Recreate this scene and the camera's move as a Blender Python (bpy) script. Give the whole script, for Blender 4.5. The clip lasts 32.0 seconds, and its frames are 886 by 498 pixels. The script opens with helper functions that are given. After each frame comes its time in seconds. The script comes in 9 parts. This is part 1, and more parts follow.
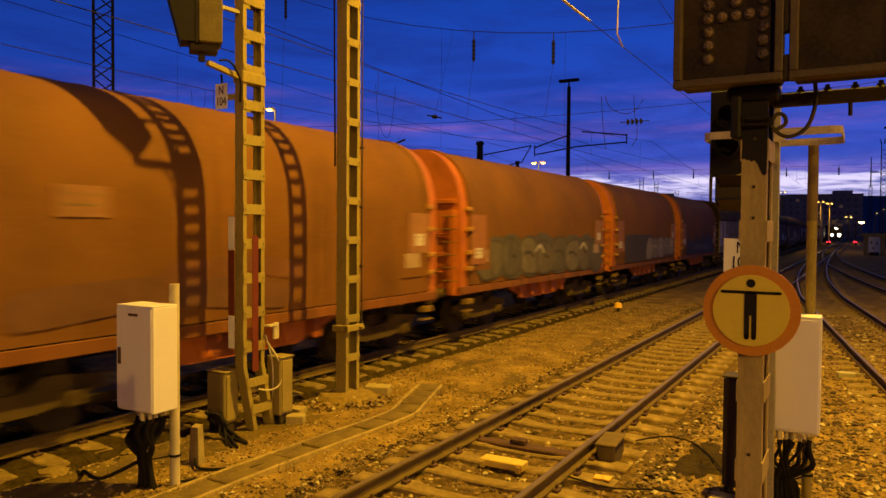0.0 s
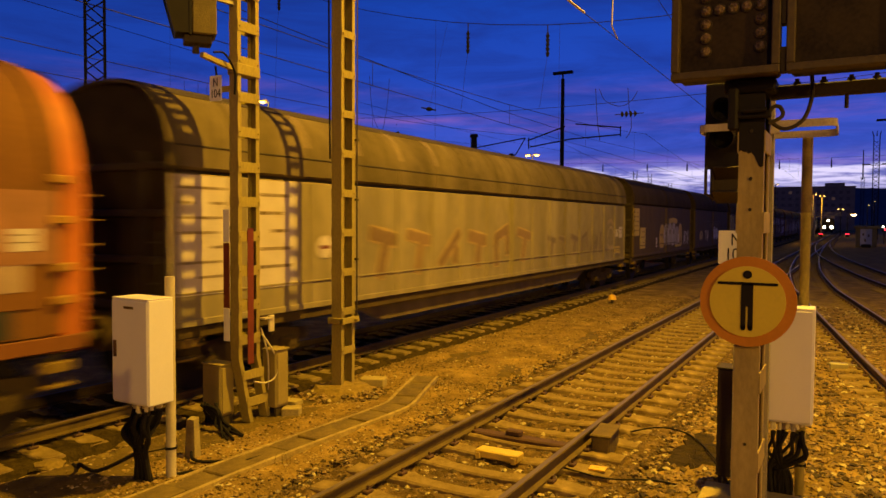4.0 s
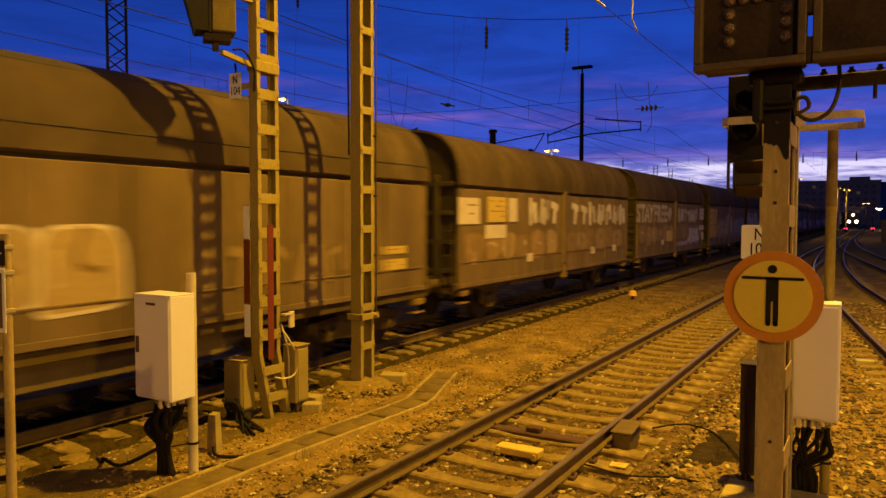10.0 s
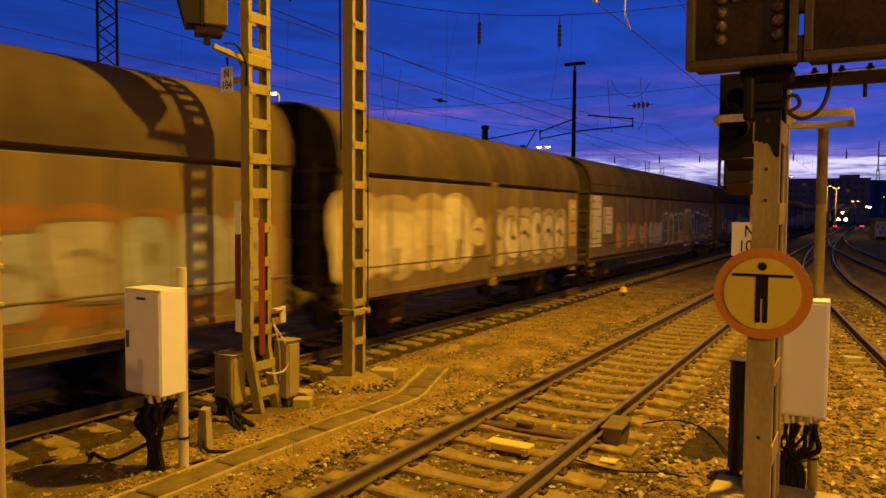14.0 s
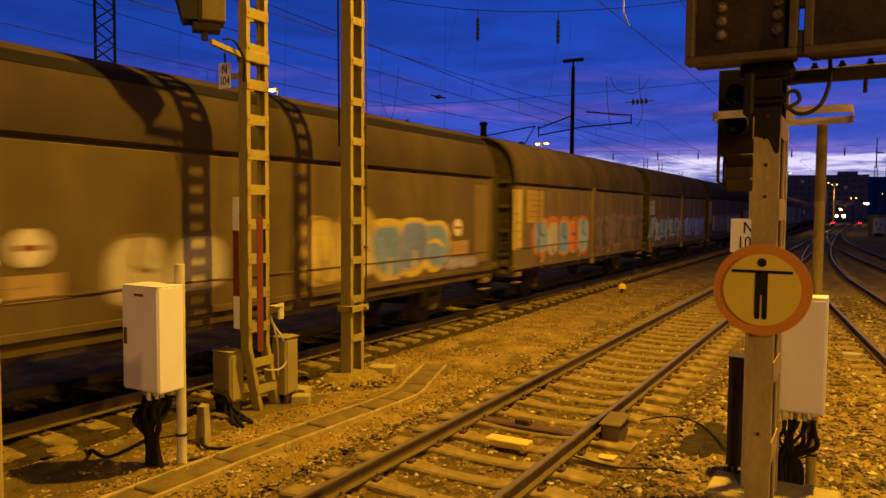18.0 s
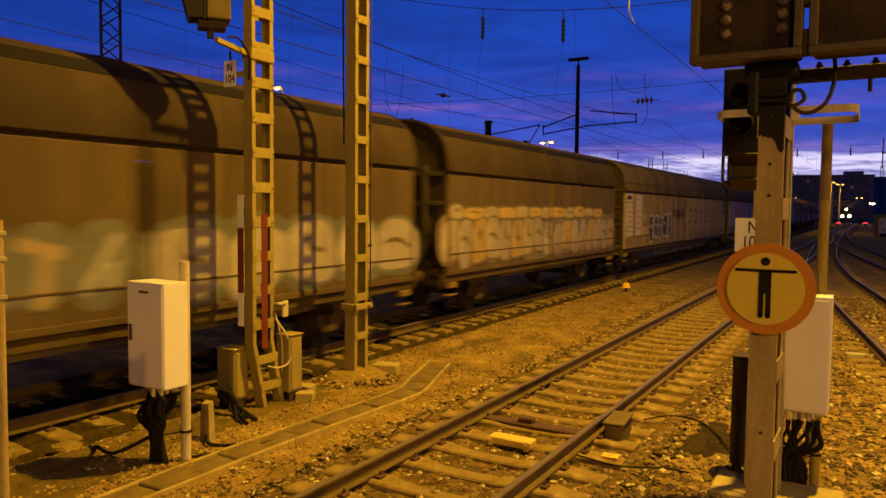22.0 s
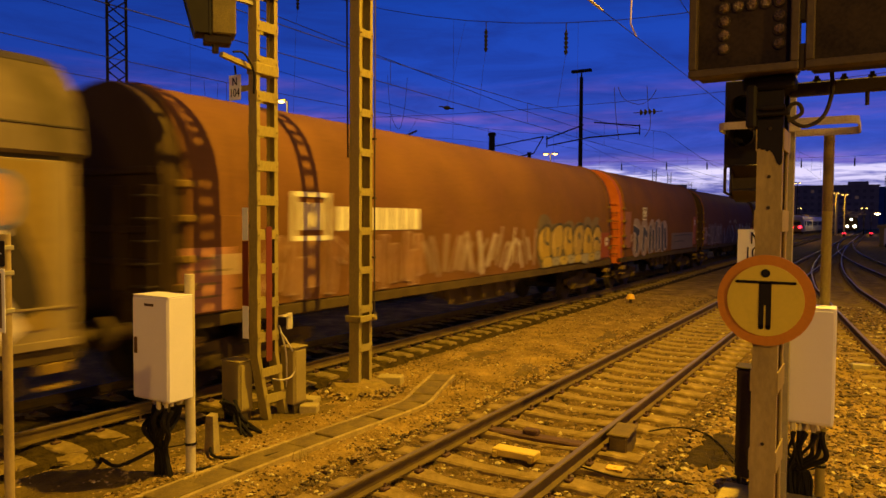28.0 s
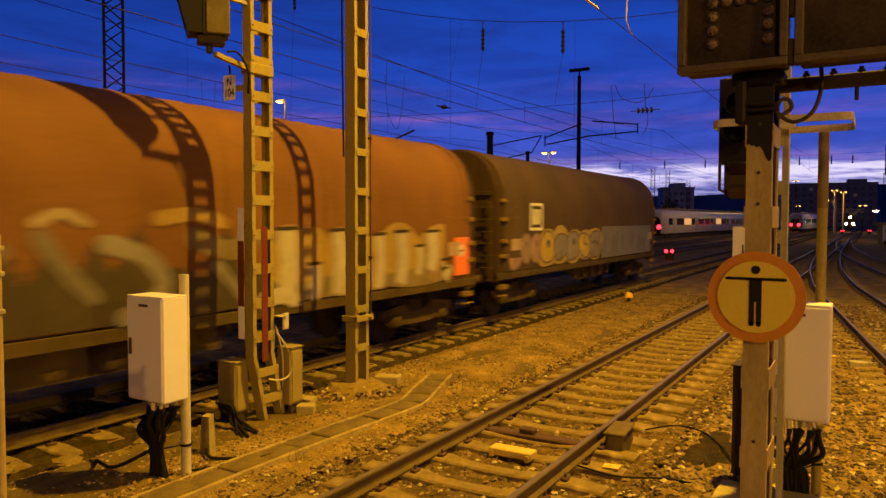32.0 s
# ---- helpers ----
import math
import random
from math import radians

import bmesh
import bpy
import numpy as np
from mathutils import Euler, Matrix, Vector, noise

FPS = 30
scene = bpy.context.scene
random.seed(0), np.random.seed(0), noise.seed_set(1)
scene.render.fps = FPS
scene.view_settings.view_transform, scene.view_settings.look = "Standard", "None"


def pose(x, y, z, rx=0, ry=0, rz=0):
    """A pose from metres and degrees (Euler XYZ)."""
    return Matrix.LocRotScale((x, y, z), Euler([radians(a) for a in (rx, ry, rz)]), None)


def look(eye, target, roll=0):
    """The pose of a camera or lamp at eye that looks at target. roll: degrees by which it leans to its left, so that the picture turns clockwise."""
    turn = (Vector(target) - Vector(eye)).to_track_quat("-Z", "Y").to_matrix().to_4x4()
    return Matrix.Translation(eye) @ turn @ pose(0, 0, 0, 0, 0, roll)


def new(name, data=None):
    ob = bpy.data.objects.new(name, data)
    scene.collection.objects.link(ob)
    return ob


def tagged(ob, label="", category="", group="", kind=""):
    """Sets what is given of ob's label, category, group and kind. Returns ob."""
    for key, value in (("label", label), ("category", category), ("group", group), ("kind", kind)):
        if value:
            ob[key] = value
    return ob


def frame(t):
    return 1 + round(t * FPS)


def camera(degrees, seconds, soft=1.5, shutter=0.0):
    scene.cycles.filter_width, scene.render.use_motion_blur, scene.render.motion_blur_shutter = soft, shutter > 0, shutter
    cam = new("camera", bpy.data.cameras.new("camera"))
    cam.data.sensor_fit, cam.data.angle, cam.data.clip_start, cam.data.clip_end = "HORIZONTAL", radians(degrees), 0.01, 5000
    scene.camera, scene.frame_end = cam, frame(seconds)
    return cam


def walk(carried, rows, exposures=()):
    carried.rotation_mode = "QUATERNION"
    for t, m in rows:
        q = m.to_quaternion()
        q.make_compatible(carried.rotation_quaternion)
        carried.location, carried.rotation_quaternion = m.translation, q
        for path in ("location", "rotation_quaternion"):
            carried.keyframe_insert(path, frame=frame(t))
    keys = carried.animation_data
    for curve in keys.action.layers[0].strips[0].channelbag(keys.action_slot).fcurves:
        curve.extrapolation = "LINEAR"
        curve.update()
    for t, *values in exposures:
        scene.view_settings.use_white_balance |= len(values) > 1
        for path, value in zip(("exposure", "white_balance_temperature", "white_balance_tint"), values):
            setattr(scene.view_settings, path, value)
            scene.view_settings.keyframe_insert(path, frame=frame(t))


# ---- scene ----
cam = camera(62.9, 32.0, soft=1.5, shutter=0.7)

PATH = [
    (0, (0.017, 0.021, 2.737), (-0.98, 1.754, 2.68), 0.4),
    (0.5, (0.019, 0.011, 2.737), (-0.968, 1.749, 2.678), 0.5),
    (1, (0.02, 0.01, 2.735), (-0.958, 1.753, 2.673), 0.5),
    (1.5, (0.022, 0.009, 2.735), (-0.948, 1.757, 2.67), 0.4),
    (2, (0.023, 0.01, 2.737), (-0.939, 1.762, 2.669), 0.3),
    (2.5, (0.016, 0.005, 2.735), (-0.944, 1.759, 2.666), 0.3),
    (3, (0.01, 0.009, 2.736), (-0.954, 1.76, 2.665), 0.2),
    (3.5, (0.004, 0.005, 2.734), (-0.968, 1.751, 2.66), 0.3),
    (5.5, (0.004, 0.001, 2.736), (-1.004, 1.727, 2.652), 0.1),
    (6, (0.002, 0.005, 2.733), (-1.012, 1.727, 2.648), 0.1),
    (6.5, (0.003, 0.005, 2.733), (-1.017, 1.723, 2.648), 0.1),
    (7, (0.002, 0.006, 2.734), (-1.019, 1.724, 2.649), 0.0),
    (7.5, (0.001, -0.004, 2.735), (-1.022, 1.713, 2.65), 0.0),
    (8, (0.001, 0.0, 2.735), (-1.024, 1.715, 2.649), 0.0),
    (8.5, (0.002, 0.0, 2.736), (-1.025, 1.714, 2.652), 0.0),
    (9, (0.0, 0.001, 2.735), (-1.026, 1.715, 2.65), -0.0),
    (9.5, (-0.001, 0.008, 2.73), (-1.029, 1.722, 2.645), 0.1),
    (10, (-0.007, 0.019, 2.729), (-1.034, 1.733, 2.641), 0.1),
    (10.5, (-0.006, 0.024, 2.728), (-1.032, 1.738, 2.637), 0.1),
    (11, (-0.009, 0.021, 2.73), (-1.033, 1.736, 2.639), 0.2),
    (11.5, (-0.01, 0.021, 2.729), (-1.03, 1.739, 2.635), 0.3),
    (12, (-0.007, 0.025, 2.73), (-1.024, 1.744, 2.634), 0.3),
    (12.5, (-0.012, 0.023, 2.728), (-1.025, 1.744, 2.629), 0.4),
    (13, (-0.01, 0.027, 2.73), (-1.019, 1.751, 2.63), 0.4),
    (13.5, (-0.009, 0.029, 2.73), (-1.018, 1.753, 2.631), 0.3),
    (14, (-0.006, 0.017, 2.73), (-1.013, 1.742, 2.63), 0.4),
    (14.5, (-0.002, 0.026, 2.731), (-1.009, 1.751, 2.633), 0.3),
    (16.5, (-0.005, 0.017, 2.728), (-1.011, 1.743, 2.629), 0.3),
    (17, (-0.01, 0.029, 2.729), (-1.016, 1.755, 2.628), 0.3),
    (17.5, (-0.01, 0.025, 2.725), (-1.015, 1.751, 2.621), 0.3),
    (18, (-0.013, 0.027, 2.727), (-1.016, 1.754, 2.618), 0.4),
    (18.5, (-0.015, 0.026, 2.725), (-1.017, 1.753, 2.613), 0.5),
    (19, (-0.013, 0.029, 2.723), (-1.017, 1.755, 2.608), 0.6),
    (19.5, (-0.012, 0.023, 2.726), (-1.015, 1.749, 2.61), 0.5),
    (20, (-0.011, 0.023, 2.727), (-1.015, 1.748, 2.611), 0.6),
    (20.5, (-0.008, 0.02, 2.727), (-1.014, 1.745, 2.612), 0.6),
    (21, (-0.008, 0.017, 2.727), (-1.016, 1.741, 2.611), 0.6),
    (21.5, (-0.007, 0.021, 2.727), (-1.016, 1.744, 2.611), 0.6),
    (22, (-0.007, 0.02, 2.724), (-1.02, 1.741, 2.611), 0.6),
    (22.5, (-0.005, 0.017, 2.726), (-1.021, 1.736, 2.612), 0.5),
    (23, (-0.002, 0.024, 2.723), (-1.019, 1.742, 2.609), 0.5),
    (23.5, (-0.003, 0.023, 2.727), (-1.023, 1.739, 2.613), 0.4),
    (24, (-0.002, 0.007, 2.726), (-1.024, 1.723, 2.614), 0.4),
    (24.5, (-0.004, 0.017, 2.725), (-1.027, 1.732, 2.615), 0.4),
    (25, (0.0, 0.006, 2.729), (-1.023, 1.721, 2.617), 0.4),
    (25.5, (0.005, 0.001, 2.728), (-1.018, 1.716, 2.622), 0.4),
    (27.5, (0.018, 0.0, 2.734), (-1.008, 1.715, 2.649), 0.4),
    (28, (0.016, -0.003, 2.731), (-1.008, 1.713, 2.65), 0.4),
    (28.5, (0.015, 0.006, 2.73), (-1.009, 1.722, 2.651), 0.4),
    (29, (0.017, -0.002, 2.728), (-1.006, 1.715, 2.649), 0.3),
    (29.5, (0.016, -0.001, 2.729), (-1.007, 1.716, 2.65), 0.3),
    (30, (0.025, 0.015, 2.728), (-1.0, 1.731, 2.648), 0.2),
    (30.5, (0.032, 0.024, 2.726), (-0.992, 1.741, 2.647), 0.2),
    (31, (0.041, 0.017, 2.729), (-0.98, 1.734, 2.649), 0.2),
    (31.5, (0.045, 0.032, 2.725), (-0.976, 1.75, 2.644), 0.1),
    (32, (0.046, 0.035, 2.724), (-0.976, 1.752, 2.642), 0.1),
]
walk(cam, [(t, look(eye, target, roll)) for t, eye, target, roll in PATH])

# ---- world and light ----
wd = bpy.data.worlds.new("dusk_sky")
scene.world = wd
wd.use_nodes = True
wn, wl = wd.node_tree.nodes, wd.node_tree.links
wn.clear()


def wnode(kind, **kw):
    n = wn.new(kind)
    for k, v in kw.items():
        n.inputs[k].default_value = v
    return n


def wmath(op, a, b=None):
    n = wn.new("ShaderNodeMath")
    n.operation = op
    for i, v in enumerate((a, b)):
        if v is None:
            continue
        if isinstance(v, (int, float)):
            n.inputs[i].default_value = v
        else:
            wl.new(v, n.inputs[i])
    return n.outputs[0]


def ramp_on(nodes, links, fac, stops):
    r = nodes.new("ShaderNodeValToRGB")
    el = r.color_ramp.elements
    while len(el) < len(stops):
        el.new(0.5)
    for e, (p, c) in zip(el, stops):
        e.position, e.color = p, (*c, 1)
    links.new(fac, r.inputs[0])
    return r.outputs[0]


def mix_on(nodes, links, fac, a, b, blend="MIX"):
    m = nodes.new("ShaderNodeMix")
    m.data_type, m.blend_type = "RGBA", blend
    for sock, v in ((m.inputs[0], fac), (m.inputs[6], a), (m.inputs[7], b)):
        if isinstance(v, (int, float)):
            sock.default_value = v
        elif isinstance(v, tuple):
            sock.default_value = (*v, 1)
        else:
            links.new(v, sock)
    return m.outputs[2]


tc = wn.new("ShaderNodeTexCoord")
sep = wn.new("ShaderNodeSeparateXYZ")
wl.new(tc.outputs["Generated"], sep.inputs[0])
sx, sy, sz = sep.outputs
# long flat cloud streaks: noise stretched along the horizon
def cloud(scale, loc, size, detail=6.0, rough=0.6):
    mp = wn.new("ShaderNodeMapping")
    mp.inputs["Scale"].default_value = scale
    mp.inputs["Location"].default_value = loc
    wl.new(tc.outputs["Generated"], mp.inputs[0])
    no = wnode("ShaderNodeTexNoise", Scale=size, Detail=detail, Roughness=rough, Distortion=0.5)
    wl.new(mp.outputs[0], no.inputs["Vector"])
    return no.outputs[0]


bend = cloud((2.0, 2.0, 12.0), (0, 0, 0), 1.8)
fine_cloud = cloud((4.0, 4.0, 42.0), (3.1, 1.7, 0.4), 2.6)
patchy = cloud((3.0, 3.0, 16.0), (7.3, 2.2, 1.0), 1.5, 4.0)
lift = wmath("ADD", sz, wmath("MULTIPLY", wmath("SUBTRACT", bend, 0.5), 0.05))
sky_base = ramp_on(wn, wl, sz, [(0.0, (0.045, 0.085, 0.38)), (0.06, (0.085, 0.120, 0.60)), (0.10, (0.052, 0.112, 0.71)),
                                (0.19, (0.020, 0.080, 0.60)), (0.32, (0.008, 0.066, 0.50)), (0.5, (0.009, 0.046, 0.34)), (0.75, (0.010, 0.036, 0.26)), (1.0, (0.011, 0.034, 0.22))])
# thin pink and violet streaks of cloud over the horizon
lanes = ramp_on(wn, wl, lift, [(0.060, (0.25, 0.25, 0.25)), (0.082, (0.75, 0.75, 0.75)), (0.092, (0.1, 0.1, 0.1)), (0.122, (0.06, 0.06, 0.06)), (0.133, (0.95, 0.95, 0.95)), (0.143, (0.12, 0.12, 0.12)),
                               (0.163, (0.05, 0.05, 0.05)), (0.174, (0.45, 0.45, 0.45)), (0.190, (0.0, 0.0, 0.0))])
grain_k = ramp_on(wn, wl, fine_cloud, [(0.38, (0.25, 0.25, 0.25)), (0.62, (1, 1, 1))])
here = ramp_on(wn, wl, patchy, [(0.36, (0.15, 0.15, 0.15)), (0.60, (1, 1, 1))])
sky1 = mix_on(wn, wl, wmath("MULTIPLY", wmath("MULTIPLY", lanes, grain_k), here), sky_base, (0.28, 0.14, 0.62))
# darker cloud bellies higher up
dark = ramp_on(wn, wl, cloud((1.8, 1.8, 10.0), (1.0, 5.0, 0.2), 2.6, 8.0, 0.66), [(0.42, (0, 0, 0)), (0.68, (0.62, 0.62, 0.62))])
sky2 = mix_on(wn, wl, dark, sky1, (0.014, 0.036, 0.29))
# the last light over the horizon, in the direction of the tracks
along = wmath("ADD", wmath("MULTIPLY", sy, 0.985), wmath("MULTIPLY", sx, -0.17))
side = ramp_on(wn, wl, along, [(0.86, (0, 0, 0)), (0.95, (0.9, 0.9, 0.9)), (1.0, (1, 1, 1))])
lift2 = wmath("ADD", sz, wmath("MULTIPLY", wmath("SUBTRACT", fine_cloud, 0.5), 0.018))
band = ramp_on(wn, wl, lift2, [(0.010, (0.12, 0.12, 0.12)), (0.034, (0.40, 0.40, 0.40)), (0.046, (0.62, 0.6, 0.65)), (0.056, (1, 1, 1)), (0.067, (1, 1, 1)), (0.073, (0.16, 0.14, 0.2)), (0.092, (0.0, 0.0, 0.0))])
broken = ramp_on(wn, wl, cloud((6.0, 6.0, 60.0), (0.5, 0.2, 2.0), 2.2), [(0.40, (0.10, 0.10, 0.10)), (0.56, (1, 1, 1))])
sky3 = mix_on(wn, wl, wmath("MULTIPLY", wmath("MULTIPLY", side, band), broken), sky2, (0.98, 0.88, 1.25))
# the sky away from the sunset is darker
behind = ramp_on(wn, wl, wmath("ADD", wmath("MULTIPLY", along, 0.5), 0.5), [(0.25, (0.36, 0.36, 0.36)), (0.58, (0.46, 0.46, 0.46)), (0.81, (0.73, 0.73, 0.73)), (0.985, (1, 1, 1))])
sky4 = mix_on(wn, wl, 1.0, sky3, behind, "MULTIPLY")
bg = wn.new("ShaderNodeBackground")
wl.new(sky4, bg.inputs[0])
bg.inputs[1].default_value = 0.84
out = wn.new("ShaderNodeOutputWorld")
wl.new(bg.outputs[0], out.inputs[0])


def lamp(name, kind, where, watts, colour, size=0.4, aim=None, spread=None):
    d = bpy.data.lights.new(name, kind)
    d.energy, d.color = watts, colour
    if kind == "SPOT":
        d.spot_size, d.spot_blend, d.shadow_soft_size = radians(spread), 1.0, size
    else:
        d.shadow_soft_size = size
    ob = new(name, d)
    ob.matrix_world = look(where, aim or (where[0], where[1] + 0.01, 0))
    return ob


SODIUM = (1.0, 0.585, 0.034)
YARD_LAMP = (1.0, 10.3, 16.1)
BACK_LAMP = (9.0, -16.0, 14.0)
SIDE_LAMP = (21.0, -5.0, 6.2)
lamp("yard_light", "SPOT", YARD_LAMP, 25500, SODIUM, 0.3, (-6.5, 13.5, 0.0), 155)
# two unseen fills: for faces toward the camera and for under the train
lamp("unseen_fill_light", "POINT", BACK_LAMP, 6000, (1.0, 0.58, 0.09), 0.3)
lamp("unseen_fill_light", "POINT", SIDE_LAMP, 9500, (1.0, 0.56, 0.06), 0.5)
# (-10, 112) and (-42, 6) are added warm fills; the others sit at lamp poles
for where, watts in (((-63.2, 66.5, 17.0), 5000), ((-58.2, 139.0, 16.0), 5000), ((-24.0, 194.5, 17.0), 6000), ((-10.0, 112.0, 13.0), 2600), ((-7.0, 187.0, 8.6), 1600), ((-42.0, 6.0, 13.0), 3500)):
    lamp("far_yard_and_fill_light", "POINT", where, watts, SODIUM, 0.4)
scene.view_settings.exposure = 0.0

# ---- materials ----
MATS = {}


def mat(name, colour, rough=0.7, metal=0.0, vary=0.25, scale=6.0, grain=60.0, bump=0.2, dirt=None, dirt_amount=0.0, dirt_scale=1.5, spec=0.22, island=0.0, stretch_z=1.0, stretch_x=1.0):
    """Painted, stained or raw surface: two scales of variation, dirt in patches, fine bump."""
    if name in MATS:
        return MATS[name]
    m = bpy.data.materials.new(name)
    MATS[name] = m
    m.use_nodes = True
    nt = m.node_tree
    n, l = nt.nodes, nt.links
    bs = n["Principled BSDF"]
    co = n.new("ShaderNodeTexCoord")
    mp = n.new("ShaderNodeMapping")
    mp.inputs["Scale"].default_value = (stretch_x, 1, stretch_z)
    l.new(co.outputs["Object"], mp.inputs[0])
    big = n.new("ShaderNodeTexNoise")
    big.inputs["Scale"].default_value, big.inputs["Detail"].default_value = scale, 5.0
    l.new(mp.outputs[0], big.inputs["Vector"])
    fine = n.new("ShaderNodeTexNoise")
    fine.inputs["Scale"].default_value, fine.inputs["Detail"].default_value = grain, 3.0
    l.new(mp.outputs[0], fine.inputs["Vector"])
    lo = tuple(c * (1 - vary) for c in colour)
    hi = tuple(min(1.0, c * (1 + vary)) for c in colour)
    col = ramp_on(n, l, big.outputs[0], [(0.32, lo), (0.68, hi)])
    col = mix_on(n, l, 0.35, col, ramp_on(n, l, fine.outputs[0], [(0.35, lo), (0.65, hi)]))
    if dirt:
        dn = n.new("ShaderNodeTexNoise")
        dn.inputs["Scale"].default_value, dn.inputs["Detail"].default_value, dn.inputs["Roughness"].default_value = dirt_scale, 8.0, 0.7
        l.new(mp.outputs[0], dn.inputs["Vector"])
        k = ramp_on(n, l, dn.outputs[0], [(0.62 - 0.25 * dirt_amount, (0, 0, 0)), (0.72, (dirt_amount,) * 3)])
        col = mix_on(n, l, k, col, dirt)
    if island:
        g = n.new("ShaderNodeNewGeometry")
        isl = ramp_on(n, l, g.outputs["Random Per Island"], [(0, (1 - island,) * 3), (1, (min(1.0, 1 + island),) * 3)])
        col = mix_on(n, l, 1.0, col, isl, "MULTIPLY")
        pick = ramp_on(n, l, g.outputs["Random Per Island"], [(0.0, (0, 0, 0)), (0.40, (0, 0, 0)), (0.41, (0.8, 0.8, 0.8)), (0.50, (0.8, 0.8, 0.8)), (0.51, (0, 0, 0))])
        col = mix_on(n, l, pick, col, (0.50, 0.40, 0.17))
    l.new(col, bs.inputs["Base Color"])
    rr = n.new("ShaderNodeMapRange")
    rr.inputs[3].default_value, rr.inputs[4].default_value = max(0.05, rough - 0.12), min(1.0, rough + 0.12)
    l.new(big.outputs[0], rr.inputs[0])
    l.new(rr.outputs[0], bs.inputs["Roughness"])
    bs.inputs["Metallic"].default_value = metal
    bs.inputs["Specular IOR Level"].default_value = spec
    if bump:
        b = n.new("ShaderNodeBump")
        b.inputs["Strength"].default_value, b.inputs["Distance"].default_value = bump, 0.02
        l.new(fine.outputs[0], b.inputs["Height"])
        l.new(b.outputs[0], bs.inputs["Normal"])
    return m


def glow_mat(name, colour, strength):
    if name in MATS:
        return MATS[name]
    m = bpy.data.materials.new(name)
    MATS[name] = m
    m.use_nodes = True
    bs = m.node_tree.nodes["Principled BSDF"]
    bs.inputs["Base Color"].default_value = (*colour, 1)
    bs.inputs["Emission Color"].default_value = (*colour, 1)
    bs.inputs["Emission Strength"].default_value = strength
    return m


RUST = (0.085, 0.045, 0.022)
M_GROUND = mat("dirt_and_gravel", (0.28, 0.174, 0.043), 0.95, vary=0.6, scale=1.7, grain=34.0, bump=1.0, dirt=(0.105, 0.064, 0.016), dirt_amount=1.0, dirt_scale=1.6, spec=0.04)
M_STONE = mat("ballast_stone", (0.285, 0.178, 0.055), 0.7, vary=0.4, scale=9, grain=50, bump=0.5, island=0.85)
M_BALLAST = mat("dark_ballast_bed", (0.135, 0.082, 0.025), 0.95, vary=0.6, scale=9, grain=45, bump=1.0, dirt=(0.045, 0.029, 0.006), dirt_amount=0.8, dirt_scale=4, spec=0.06)
M_LID = mat("dark_trough_lid", (0.135, 0.088, 0.022), 0.92, vary=0.35, scale=4, grain=50, bump=0.4, dirt=(0.24, 0.165, 0.03), dirt_amount=0.8, dirt_scale=1.7)
M_TROUGHEDGE = mat("pale_trough_edge", (0.35, 0.25, 0.08), 0.95, vary=0.3, scale=6, grain=40, bump=0.6, dirt=(0.17, 0.11, 0.026), dirt_amount=0.8, dirt_scale=3.5)
# near-black base puts the unlit silhouette against the sky into the colour
M_SILHOUETTE = mat("silhouette_dark_steel", (0.010, 0.009, 0.009), 0.8, vary=0.2, scale=2, bump=0, spec=0.2)
M_RAIL = mat("rusty_rail_side", (0.105, 0.066, 0.014), 0.8, metal=0.0, spec=0.25, vary=0.3, scale=5, grain=70, bump=0.3)
M_RAILTOP = mat("polished_rail_head", (0.20, 0.145, 0.088), 0.48, metal=0.55, vary=0.15, scale=3, grain=90, bump=0.05)
M_RAILDULL = mat("dull_rail_head", (0.12, 0.082, 0.035), 0.7, metal=0.1, vary=0.25, scale=3, grain=90, bump=0.1)
M_SLEEPER = mat("concrete_sleeper", (0.275, 0.187, 0.066), 0.92, vary=0.3, scale=4, grain=70, bump=0.35, dirt=(0.125, 0.078, 0.016), dirt_amount=1.0, dirt_scale=4.5, spec=0.06)
M_CLIP = mat("rusted_fastening", (0.11, 0.06, 0.035), 0.7, metal=0.5)
M_CONCRETE = mat("weathered_concrete", (0.35, 0.265, 0.085), 0.92, vary=0.3, scale=5, grain=55, bump=0.4, dirt=(0.16, 0.12, 0.07), dirt_amount=0.6, dirt_scale=2)
M_GALV = mat("galvanised_steel_old", (0.34, 0.29, 0.15), 0.6, metal=0.25, vary=0.2, scale=4, grain=45, bump=0.12, dirt=(0.18, 0.11, 0.05), dirt_amount=0.45, dirt_scale=3, stretch_z=0.35)
M_GALVL = mat("galvanised_steel_light", (0.50, 0.41, 0.24), 0.6, metal=0.0, vary=0.18, scale=4, grain=45, bump=0.1, dirt=(0.25, 0.2, 0.13), dirt_amount=0.35, dirt_scale=5)
M_MASTPAINT = mat("mast_paint", (0.29, 0.215, 0.045), 0.65, vary=0.25, scale=3, grain=40, bump=0.1, dirt=(0.14, 0.09, 0.04), dirt_amount=0.45, dirt_scale=3, stretch_z=0.4)
M_WHITE = mat("white_plastic_cabinet", (0.68, 0.61, 0.59), 0.45, vary=0.05, scale=2, grain=90, bump=0.03, dirt=(0.55, 0.49, 0.40), dirt_amount=0.25, dirt_scale=2.0)
M_SIGNWHITE = mat("enamel_white", (0.74, 0.70, 0.60), 0.35, vary=0.05, bump=0.0, dirt=(0.5, 0.45, 0.36), dirt_amount=0.3, dirt_scale=6)
M_BLACK = mat("black_enamel", (0.014, 0.010, 0.007), 0.6, vary=0.2, bump=0.02, spec=0.15)
